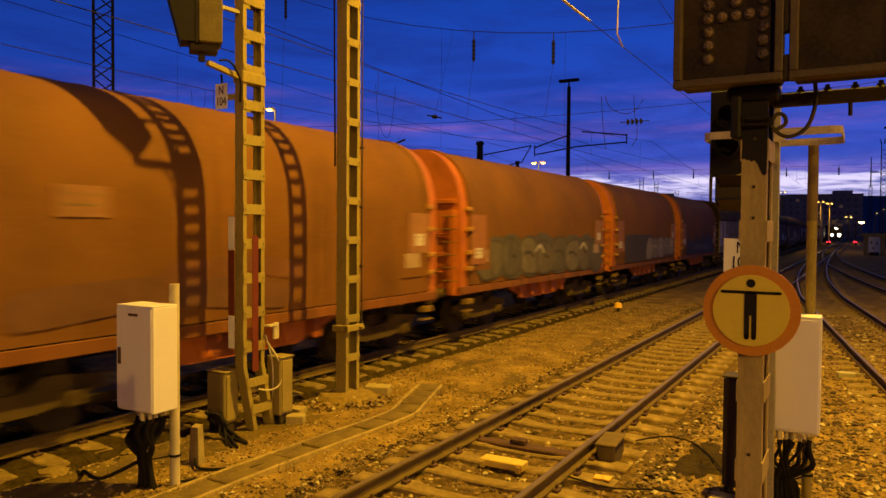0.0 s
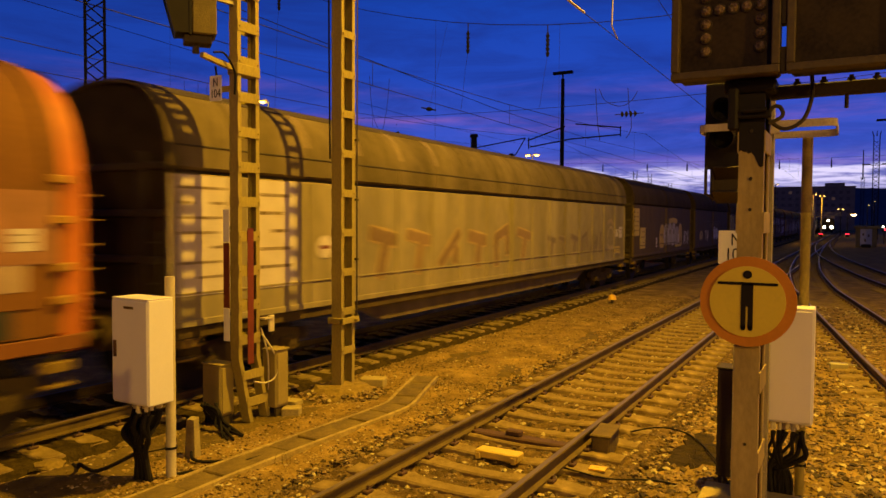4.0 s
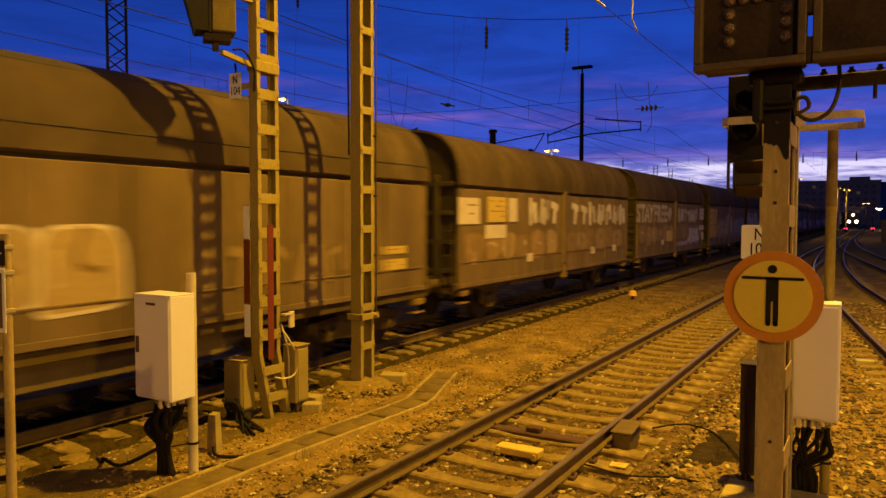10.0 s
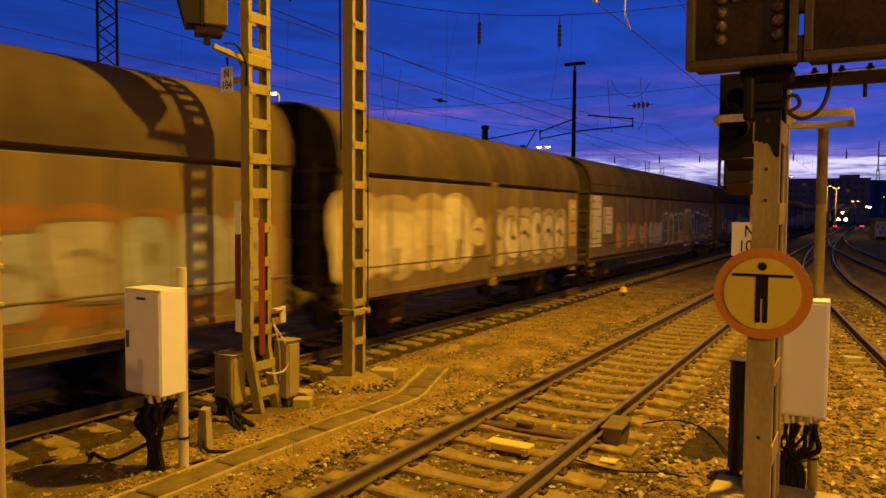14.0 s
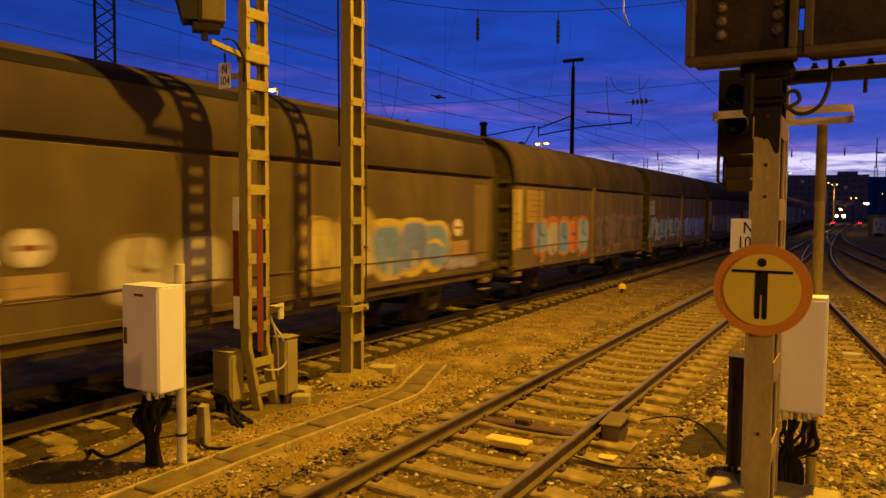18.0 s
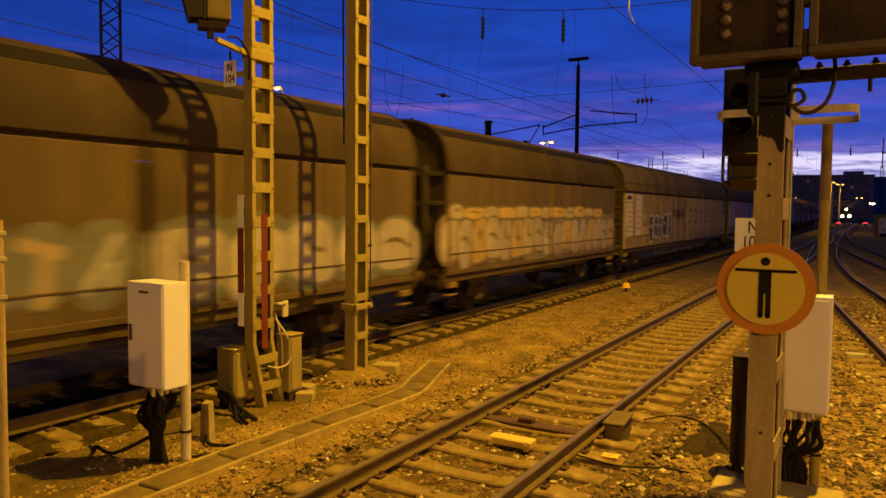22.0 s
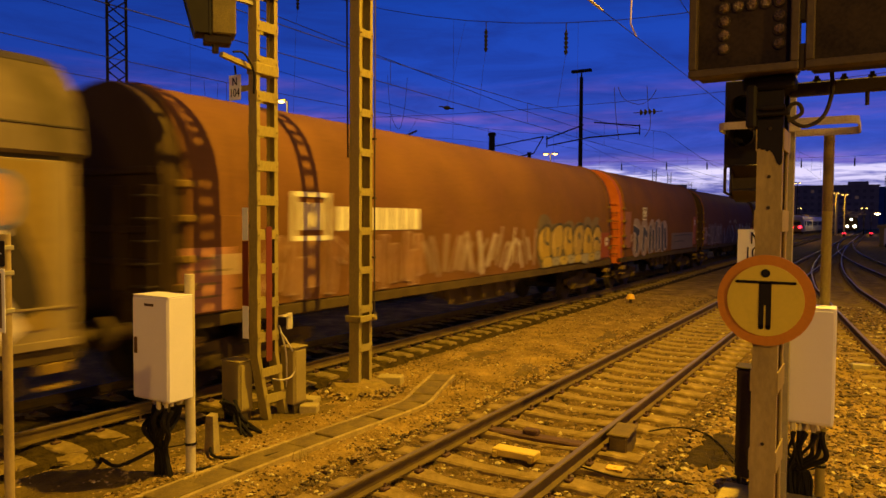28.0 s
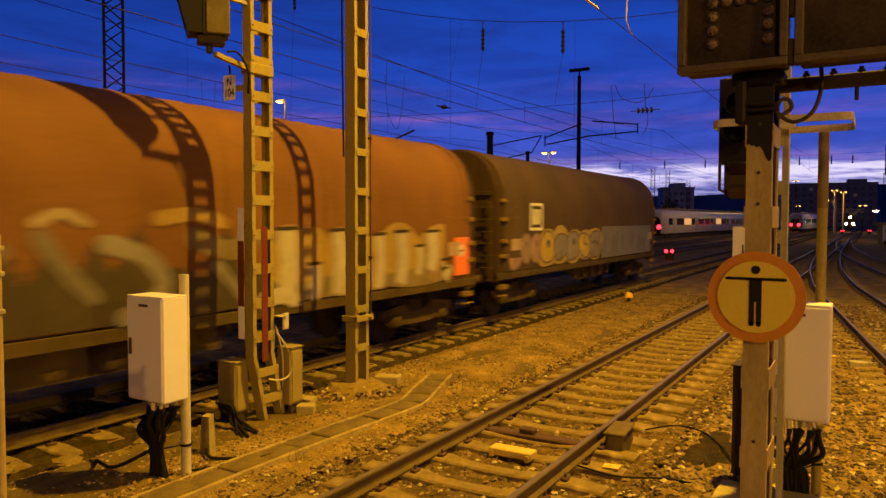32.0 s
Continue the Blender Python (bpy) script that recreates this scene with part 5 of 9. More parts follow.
for y0, y1, z0, z1 in ((3.9, 10.2, 2.62, 2.66), (3.9, 3.95, 2.3, 2.66), (10.15, 10.2, 2.3, 2.66)):
    patch(w, "painted_line", y0, y1, z0, z1, paint((0.14, 0.095, 0.035), "line"), label="thin ochre painted frame")
blockword(w, 5.9, 10.0, 2.2, 2.55, 8, [(0.19, 0.13, 0.045)], (0.16, 0.11, 0.04), 26, thick=0.26, edge=0.01)
throwup(w, 7.5, 9.3, 1.4, 2.3, 2, [WHITE_P], (0.2, 0.16, 0.1), 27, inner=(0.13, 0.09, 0.03))
patch(w, "plate", 9.6, 10.1, 1.4, 1.75, M_PLATEYELL, lines=2)
patch(w, "plate", 11.5, 12.1, 1.4, 1.95, M_PLATEWHITE, lines=2)
patch(w, "plate", 12.6, 13.1, 1.4, 2.0, M_PLATEYELL, lines=2)
train.append(w)

w = box_wagon("sliding_wall_wagon", "long ochre-brown sliding-wall wagon with cream graffiti", LEN[7], P_OLIVE, long=True)
patch(w, "plate", 0.95, 1.7, 1.6, 3.15, M_PLATEYELL, label="cream data panel", lines=6)
patch(w, "plate", 2.1, 2.9, 1.75, 3.1, M_PLATEYELL, label="cream data panel", lines=6)
disc_mark(w, 3.6, 2.35, 0.16)
patch(w, "plate", 3.5, 4.2, 1.8, 2.05, M_PLATEYELL, lines=2)
blockword(w, 4.6, 9.0, 1.5, 2.4, 5, [(0.27, 0.185, 0.06), (0.32, 0.22, 0.08)], (0.14, 0.09, 0.03), 31, thick=0.3)
throwup(w, 10.4, 16.2, 1.38, 2.6, 5, [(0.40, 0.29, 0.11), (0.44, 0.33, 0.14)], (0.60, 0.52, 0.36), 32, p=5.5, inner=(0.21, 0.14, 0.04))
throwup(w, 3.2, 10.2, 1.3, 1.65, 9, [(0.40, 0.33, 0.22)], (0.22, 0.15, 0.06), 34, edge=0.02)
blockword(w, 17.0, 20.6, 1.45, 2.15, 5, [(0.30, 0.21, 0.08)], (0.16, 0.11, 0.04), 33)
patch(w, "plate", 21.6, 22.4, 1.55, 1.75, M_PLATEYELL, lines=2)
patch(w, "plate", 21.6, 22.4, 1.85, 2.0, M_PLATEYELL, lines=1)
train.append(w)


def lettered_wagon(i, seed, cut=0.0):
    """Brown wagon whose upper wall bays carry pale letters and whose lower bays are thinly sprayed."""
    w = box_wagon("covered_wagon", "ochre-brown sliding-wall wagon with pale letters in its upper bays", LEN[i], P_OLIVE, pillar=True, bays=5, cut=cut)
    throwup(w, 1.2, 6.7, 1.45, 2.25, 6, [(0.24, 0.155, 0.05), (0.28, 0.18, 0.06), (0.33, 0.235, 0.09)], (0.19, 0.125, 0.035), seed + 7, inner=(0.40, 0.32, 0.18))
    throwup(w, 7.4, LEN[i] - 1.2, 1.45, 2.25, 6, [(0.22, 0.145, 0.045), (0.27, 0.19, 0.08)], (0.18, 0.12, 0.035), seed + 8)
    for y in (4.6, 9.6, 11.8):
        patch(w, "plate", y, y + 0.35, 1.38, 1.6, M_PLATEWHITE, x=1.447)
    return w


w = lettered_wagon(8, 41)
patch(w, "letter_panel", 2.3, 3.3, 2.44, 3.05, M_PLATEYELL, x=1.447, label="cream emblem panel", lines=4)
patch(w, "letter_panel", 2.2, 3.3, 2.05, 2.37, M_PLATEWHITE, x=1.447, label="white painted strip")
patch(w, "letter_panel", 0.9, 1.9, 2.4, 3.0, M_PLATEWHITE, x=1.447, label="white painted emblem panel", lines=2)
patch(w, "letter_panel", 3.45, 3.95, 2.44, 3.04, M_PLATEWHITE, x=1.447, label="white painted panel")
blockword(w, 4.6, 6.8, 2.36, 3.04, 3, [WHITE_P, PALEP], (0.26, 0.18, 0.06), 43, x=1.443, thick=0.34, edge=0.015)
blockword(w, 7.7, 13.3, 2.32, 3.02, 7, [WHITE_P, PALEP], (0.26, 0.18, 0.06), 44, x=1.443, thick=0.34, edge=0.015)
train.append(w)
w = lettered_wagon(9, 45, 0.4)
words(w, 0.75, 2.33, 0.70, "STAY", PALEP, 0.62, x=1.444)
words(w, 3.3, 2.33, 0.70, "FREE", PALEP, 0.56, x=1.444)
throwup(w, 5.55, 6.3, 2.3, 3.05, 1, [PALEP], (0.2, 0.13, 0.04), 46, x=1.443, p=2.2)
blockword(w, 7.5, 11.7, 2.3, 3.0, 7, [PALEP, WHITE_P], (0.26, 0.18, 0.06), 47, x=1.443, thick=0.32, edge=0.015)
patch(w, "letter_panel", 12.3, 13.27, 2.45, 3.03, M_PLATEWHITE, x=1.447, label="white painted emblem panel", lines=2)
patch(w, "letter_panel", 12.3, 13.27, 1.9, 2.15, M_PLATEWHITE, x=1.447, label="white painted strip")
patch(w, "letter_panel", 12.8, 13.27, 1.4, 1.8, M_PLATEWHITE, x=1.447, label="white painted panel")
throwup(w, 9.85, 11.9, 1.2, 2.12, 3, [PALEP, (0.46, 0.44, 0.42)], (0.16, 0.18, 0.40), 48, x=1.447, edge=0.04)
throwup(w, 7.4, 9.6, 1.2, 1.5, 3, [(0.42, 0.36, 0.30)], (0.24, 0.2, 0.2), 49, x=1.447)
patch(w, "letter_panel", 5.5, 6.4, 1.5, 1.97, M_PLATEYELL, x=1.447, label="cream sprayed square")
train.append(w)

w = box_wagon("covered_wagon", "ochre-brown sliding-wall wagon with mint and cream graffiti", LEN[10], P_OLIVE, pillar=True)
patch(w, "plate", 1.05, 2.05, 1.45, 3.05, paint((0.58, 0.36, 0.035), "panel"), label="bright ochre data panel", lines=4)
patch(w, "plate", 2.15, 3.15, 1.45, 3.05, paint((0.58, 0.36, 0.035), "panel"), label="bright ochre data panel", lines=4)
throwup(w, 3.4, 6.6, 1.35, 2.4, 4, [(0.36, 0.27, 0.10), (0.40, 0.32, 0.16)], (0.20, 0.13, 0.04), 51, back=(0.26, 0.19, 0.07))
throwup(w, 6.3, 8.3, 1.35, 2.75, 3, [(0.40, 0.34, 0.20), (0.36, 0.26, 0.09)], (0.24, 0.17, 0.06), 52, inner=(0.5, 0.44, 0.3))
throwup(w, 8.6, 13.1, 1.28, 2.5, 5, [MINT_P, (0.33, 0.29, 0.20), (0.27, 0.28, 0.24)], (0.16, 0.115, 0.05), 53, back=(0.25, 0.115, 0.03), inner=(0.20, 0.16, 0.08), p=4.0)
for k in range(6):
    slab(w, [(8.9 + 0.75 * k, 1.3), (8.75 + 0.75 * k, 1.0)], 0.08, (0.42, 0.25, 0.07), 1.427, name="paint_drip")
train.append(w)
w = box_wagon("covered_wagon", "ochre-brown sliding-wall wagon covered in large cream bubble graffiti", LEN[11], P_OLIVE, pillar=True)
throwup(w, 0.8, 5.8, 1.28, 2.82, 4, [(0.52, 0.42, 0.23), (0.55, 0.47, 0.30)], (0.44, 0.34, 0.16), 54, inner=(0.15, 0.10, 0.03), back=(0.36, 0.28, 0.13), p=3.6)
throwup(w, 5.8, 6.6, 1.7, 2.5, 1, [(0.52, 0.42, 0.23)], (0.2, 0.14, 0.05), 58)
throwup(w, 6.8, 11.9, 1.25, 2.6, 6, [(0.48, 0.40, 0.24), (0.55, 0.47, 0.31)], (0.19, 0.13, 0.05), 55, inner=(0.12, 0.08, 0.03), back=(0.33, 0.26, 0.13), p=2.4)
patch(w, "plate", 12.24, 13.0, 1.5, 3.0, paint((0.52, 0.34, 0.06), "panel"), label="ochre data panel", lines=3)
disc_mark(w, 12.6, 2.7, 0.18, x=1.442)
train.append(w)

w = box_wagon("sliding_wall_wagon", "long brown sliding-wall wagon with pale panels and framed square graffiti", LEN[12], P_BROWN, long=True)
patch(w, "plate", 0.92, 2.05, 1.42, 3.18, M_PLATEWHITE, label="white data panel", lines=6)
patch(w, "plate", 2.3, 3.3, 1.85, 2.8, M_PLATEWHITE, label="white data panel", lines=5)
throwup(w, 3.8, 8.2, 1.3, 2.25, 7, [(0.50, 0.25, 0.07), (0.18, 0.20, 0.10), (0.42, 0.30, 0.16)], (0.25, 0.15, 0.07), 61)
throwup(w, 8.4, 10.8, 1.3, 2.25, 3, [(0.42, 0.38, 0.30)], (0.2, 0.17, 0.12), 63)
blocks(w, 10.9, 15.1, 1.36, 2.42, 4, [(0.16, 0.12, 0.05), (0.50, 0.33, 0.03), (0.10, 0.13, 0.07), (0.22, 0.15, 0.04)], (0.56, 0.50, 0.37), 62)
RIMW = (0.58, 0.52, 0.40)
slab(w, [(16.1, 1.5), (16.05, 2.3)], 1.75, (0.36, 0.245, 0.035), 1.433, 0.05, RIMW)
slab(w, [(16.25, 1.85), (16.7, 2.15)], 0.4, (0.20, 0.24, 0.20), 1.436)
slab(w, [(16.75, 1.42), (16.78, 1.72)], 0.5, (0.10, 0.065, 0.025), 1.437, 0.06, (0.36, 0.29, 0.16))
slab(w, [(17.45, 1.82), (17.42, 2.28)], 0.78, (0.11, 0.13, 0.08), 1.4345, 0.04, RIMW)
slab(w, [(18.55, 1.42), (18.6, 2.28)], 1.42, (0.105, 0.068, 0.022), 1.436, 0.055, RIMW)
slab(w, [(18.55, 1.72), (18.58, 2.1)], 0.5, (0.12, 0.08, 0.03), 1.4395, 0.1, RIMW)
slab(w, [(20.1, 1.62), (20.12, 2.27)], 1.1, (0.115, 0.138, 0.085), 1.4345, 0.05, RIMW)
slab(w, [(20.0, 1.5), (20.3, 1.72)], 0.62, (0.09, 0.06, 0.025), 1.4375, 0.05, RIMW)
slab(w, [(21.3, 1.5), (21.28, 2.25)], 0.95, (0.10, 0.085, 0.06), 1.436, 0.06, RIMW)
slab(w, [(21.3, 1.7), (21.3, 2.1)], 0.28, (0.34, 0.32, 0.30), 1.4395)
for ln in ([(22.2, 2.12), (22.75, 2.1)], [(22.2, 1.9), (22.7, 1.86)], [(22.15, 1.55), (22.8, 1.6)], [(22.15, 1.34), (22.8, 1.4)]):
    slab(w, ln, 0.1, RIMW, 1.436, name="graffiti_line")
throwup(w, 16.9, 20.2, 1.2, 1.62, 5, [(0.22, 0.19, 0.13), (0.30, 0.25, 0.15), (0.19, 0.17, 0.13)], (0.16, 0.12, 0.06), 69, x=1.441, edge=0.02)
slab(w, [(16.3, 1.2), (16.35, 1.36)], 0.75, (0.48, 0.32, 0.05), 1.4405)
slab(w, [(20.9, 1.22), (21.6, 1.3)], 0.22, (0.46, 0.33, 0.06), 1.4405)
for y in (15.5, 16.4, 17.6, 18.4, 20.4, 21.2):
    slab(w, [(y, 2.5), (y + 0.12, 2.8), (y + 0.3, 2.56), (y + 0.42, 2.82)], 0.07, (0.44, 0.38, 0.26), 1.433, name="graffiti_line")
disc_mark(w, LEN[12] - 1.3, 2.2, 0.22)
train.append(w)

w = box_wagon("covered_wagon", "brown sliding-wall wagon with blue and yellow bubble graffiti", LEN[13], P_DARKBROWN)
patch(w, "plate", 0.95, 1.95, 1.45, 3.15, paint((0.20, 0.125, 0.035), "panel"), label="ochre-brown data panel", lines=8)
patch(w, "plate", 2.25, 3.2, 1.45, 3.15, paint((0.20, 0.125, 0.035), "panel"), label="ochre-brown data panel", lines=5)
patch(w, "plate", 2.55, 3.05, 1.65, 2.08, paint((0.60, 0.40, 0.06), "panel"), x=1.441, label="yellow plate", lines=1)
disc_mark(w, 3.75, 2.1, 0.22)
patch(w, "stencil_field", 3.45, 4.1, 1.5, 1.8, paint((0.36, 0.24, 0.09), "panel"), lines=3)
throwup(w, 4.65, 6.6, 1.28, 2.2, 2, [(0.40, 0.34, 0.22)], (0.16, 0.11, 0.04), 65)
throwup(w, 8.3, 10.2, 1.25, 2.4, 2, [(0.44, 0.33, 0.09), (0.46, 0.40, 0.22)], (0.24, 0.16, 0.04), 66, back=(0.33, 0.25, 0.05))
throwup(w, 10.3, 13.0, 1.25, 2.3, 3, [BLUE_P, (0.14, 0.18, 0.42)], (0.36, 0.29, 0.26), 67, back=(0.50, 0.38, 0.06), inner=(0.55, 0.42, 0.08))
throwup(w, 12.9, 14.4, 1.2, 1.5, 2, [(0.30, 0.27, 0.34)], (0.2, 0.17, 0.2), 68)
disc_mark(w, 13.5, 2.15, 0.2)
patch(w, "stencil_field", 13.2, 14.0, 1.55, 1.85, paint((0.36, 0.22, 0.08), "panel"), lines=3)
patch(w, "plate", 14.3, 15.0, 1.3, 3.15, paint((0.19, 0.125, 0.03), "panel"), label="ochre end pillar panel")
train.append(w)

w = box_wagon("covered_wagon", "ochre-brown sliding-wall wagon with orange, blue and grey graffiti", LEN[14], P_OLIVE, pillar=True)
patch(w, "plate", 0.85, 1.4, 1.5, 3.1, M_PLATEYELL, label="ochre data panel", lines=6)
patch(w, "plate", 1.75, 2.9, 2.2, 3.1, paint((0.40, 0.25, 0.035), "panel"), label="ochre data panel", lines=5)
throwup(w, 2.3, 6.8, 1.22, 2.3, 5, [(0.22, 0.34, 0.58), (0.46, 0.42, 0.36), (0.20, 0.32, 0.56), ORNG_P, (0.30, 0.42, 0.58)], (0.52, 0.36, 0.14), 71, back=(0.52, 0.17, 0.03), inner=(0.12, 0.12, 0.16), p=3.4)
shards(w, 7.6, 13.4, 1.22, 2.4, 8, [(0.15, 0.115, 0.06), (0.11, 0.088, 0.05), (0.20, 0.16, 0.09)], (0.38, 0.30, 0.16), 72, edge=0.03, back=[(0.29, 0.095, 0.025), (0.24, 0.10, 0.04), (0.28, 0.17, 0.03)])
for k in range(4):
    slab(w, [(3.0 + 3.1 * k, 1.3), (2.8 + 3.1 * k, 0.95)], 0.16, (0.50, 0.24, 0.08), 1.427, name="paint_drip")
train.append(w)
w = box_wagon("covered_wagon", "ochre-brown sliding-wall wagon with teal and pale blue graffiti", LEN[15], P_OLIVE, pillar=True)
patch(w, "poster", 0.9, 1.6, 2.4, 3.0, paint((0.50, 0.44, 0.33), "panel"), label="torn pale poster", lines=2)
shards(w, 0.85, 6.9, 1.18, 2.36, 7, [(0.33, 0.48, 0.48), (0.42, 0.54, 0.52), (0.28, 0.42, 0.46)], (0.028, 0.026, 0.024), 75, back=[(0.27, 0.085, 0.016), (0.20, 0.11, 0.026), (0.28, 0.17, 0.03)])
shards(w, 7.0, 13.0, 1.18, 2.36, 7, [(0.22, 0.33, 0.62), (0.36, 0.46, 0.60), (0.26, 0.38, 0.64)], (0.028, 0.026, 0.03), 76, back=[(0.29, 0.09, 0.018), (0.25, 0.075, 0.02)])
for k in range(5):
    slab(w, [(1.6 + 2.4 * k, 1.25), (1.4 + 2.4 * k, 0.92)], 0.12, (0.34, 0.36, 0.30), 1.427, name="paint_drip")
train.append(w)

w = box_wagon("covered_wagon", "dark brown sliding-wall wagon with grey-white ribbon graffiti", LEN[16], P_DARKBROWN)
patch(w, "plate", 0.98, 1.65, 1.85, 3.15, M_PLATEYELL, label="yellowed data panel", lines=6)
patch(w, "plate", 2.15, 2.95, 1.4, 2.3, M_PLATEYELL, label="yellowed data panel", lines=3)
blockword(w, 3.3, 7.0, 1.3, 2.3, 5, [(0.34, 0.32, 0.26), (0.36, 0.27, 0.13)], (0.17, 0.17, 0.13), 81, back=(0.16, 0.15, 0.11))
throwup(w, 7.3, 13.6, 1.2, 2.35, 5, [(0.36, 0.31, 0.24), (0.40, 0.35, 0.27)], (0.17, 0.165, 0.13), 82, back=(0.14, 0.14, 0.10), inner=(0.14, 0.11, 0.05), p=2.4)
train.append(w)
w = box_wagon("covered_wagon", "dark brown sliding-wall wagon with crowded cream and grey graffiti", LEN[17], P_DARKBROWN)
throwup(w, 0.7, 6.4, 1.22, 2.4, 8, [(0.35, 0.285, 0.19), (0.31, 0.265, 0.20), (0.36, 0.25, 0.09)], (0.17, 0.13, 0.07), 84, back=(0.19, 0.15, 0.09), inner=(0.16, 0.12, 0.05))
throwup(w, 6.4, 12.9, 1.2, 2.3, 9, [(0.36, 0.31, 0.22), (0.31, 0.27, 0.21), (0.38, 0.27, 0.11)], (0.16, 0.13, 0.08), 85, back=(0.18, 0.15, 0.10), inner=(0.14, 0.10, 0.05))
throwup(w, 0.9, 11.5, 2.25, 2.65, 12, [(0.36, 0.30, 0.18), (0.44, 0.30, 0.08)], (0.17, 0.13, 0.06), 86, x=1.431)
patch(w, "plate", 6.8, 7.5, 2.35, 2.6, M_PLATEYELL)
train.append(w)

w = box_wagon("sliding_wall_wagon", "long grey sliding-wall wagon with yellow-sprayed panels", LEN[18], P_SAND, long=True)
patch(w, "plate", 0.98, 2.03, 1.5, 3.18, M_PLATEWHITE, label="white data panel", lines=8)
patch(w, "plate", 1.25, 1.75, 2.95, 3.1, M_BLACK, x=1.441, label="black panel heading")
patch(w, "plate", 2.5, 3.3, 1.55, 3.15, M_PLATEWHITE, label="white data panel", lines=6)
patch(w, "plate", 3.45, 4.25, 2.1, 2.45, paint((0.36, 0.26, 0.09), "panel"), lines=1)
disc_mark(w, 3.7, 2.28, 0.12, x=1.441)
patch(w, "plate", 3.45, 4.25, 1.58, 1.88, M_PLATEYELL, lines=4)
throwup(w, 4.45, 8.3, 1.25, 2.45, 5, [(0.06, 0.06, 0.06), (0.11, 0.115, 0.12), (0.08, 0.08, 0.075)], (0.60, 0.53, 0.38), 91, inner=(0.50, 0.44, 0.32), edge=0.075, p=2.6)
blockword(w, 5.0, 7.9, 2.5, 3.08, 4, [(0.40, 0.28, 0.08)], (0.26, 0.17, 0.05), 93, thick=0.4, edge=0.02)
throwup(w, 8.4, 11.1, 1.3, 2.1, 2, [(0.42, 0.24, 0.09)], (0.36, 0.22, 0.08), 94, p=2.2)
words(w, 8.65, 2.2, 0.36, "TRANS", (0.10, 0.055, 0.02), 0.46, x=1.447)
for k in range(8):
    patch(w, "painted_panel", 11.68 + k * 1.275, 12.9 + k * 1.275, 1.42, 3.17, paint((0.44, 0.34, 0.085), "panel"), label="panel sprayed dull yellow")
rgm = random.Random(92)
for k in range(8):
    yc = 12.3 + k * 1.275
    for zm in (1.95, 2.55):
        a = rgm.uniform(-0.3, 0.1)
        part("sprayed_mark", ribbon([(yc + a, zm), (yc + a + 0.25, zm + rgm.uniform(-0.08, 0.08)), (yc + a + 0.45, zm + rgm.uniform(-0.1, 0.1))], rgm.uniform(0.05, 0.11), 0.004, 1.4405), [paint((0.07, 0.05, 0.025), "mark")] * 2, w, fix=False)
    part("sprayed_mark", ribbon([(yc + 0.55, 3.1), (yc + 0.62, 2.6), (yc + 0.52, 2.2), (yc + 0.6, 1.6)], 0.05, 0.004, 1.4400), [paint((0.24, 0.17, 0.05), "mark")] * 2, w, fix=False)
    if k % 2:
        part("sprayed_mark", ribbon([(yc - 0.3, 1.42), (yc, 1.5), (yc + 0.2, 1.4)], 0.14, 0.004, 1.4405), [paint((0.40, 0.15, 0.04), "mark")] * 2, w, fix=False)
patch(w, "plate", 21.95, 22.55, 2.4, 3.15, paint((0.17, 0.115, 0.045), "panel"), label="brown panel")
patch(w, "plate", 21.95, 22.55, 1.45, 2.3, M_PLATEYELL, label="pale lower panel", lines=3)
train.append(w)

w = box_wagon("sliding_wall_wagon", "long grey sliding-wall wagon with pink, blue and ochre panels", LEN[19], P_SAND, long=True)
patch(w, "plate", 1.0, 2.17, 1.5, 3.17, M_PLATEWHITE, label="cream data panel", lines=8)
patch(w, "plate", 1.3, 1.8, 2.95, 3.1, M_BLACK, x=1.441, label="black panel heading")
patch(w, "plate", 2.36, 3.4, 1.5, 3.17, M_PLATEWHITE, label="cream data panel", lines=6)
for k, c in enumerate([(0.46, 0.27, 0.25), (0.43, 0.25, 0.23), (0.47, 0.28, 0.25), (0.43, 0.25, 0.24), (0.38, 0.37, 0.33), (0.24, 0.25, 0.30), (0.32, 0.32, 0.31)]):
    patch(w, "painted_panel", 3.62 + k * 1.18, 4.72 + k * 1.18, 1.42, 3.16, paint(c, "panel"), label="sprayed wall panel")
throwup(w, 3.5, 12.0, 1.3, 1.6, 13, [(0.50, 0.42, 0.28), (0.44, 0.32, 0.22)], (0.34, 0.25, 0.16), 98, x=1.441, edge=0.02)
for k in range(3):
    patch(w, "painted_panel", 12.2 + k * 1.2, 13.3 + k * 1.2, 1.42, 3.15, paint((0.12, 0.10, 0.05), "panel"), label="dark sprayed wall panel")
for k in range(5):
    patch(w, "painted_panel", 15.75 + k * 1.42, 17.08 + k * 1.42, 1.3, 3.17, paint((0.27, 0.185, 0.035), "panel"), label="ochre sprayed wall panel")
rgm = random.Random(95)
WHT, BLK = (0.62, 0.53, 0.36), (0.045, 0.034, 0.015)
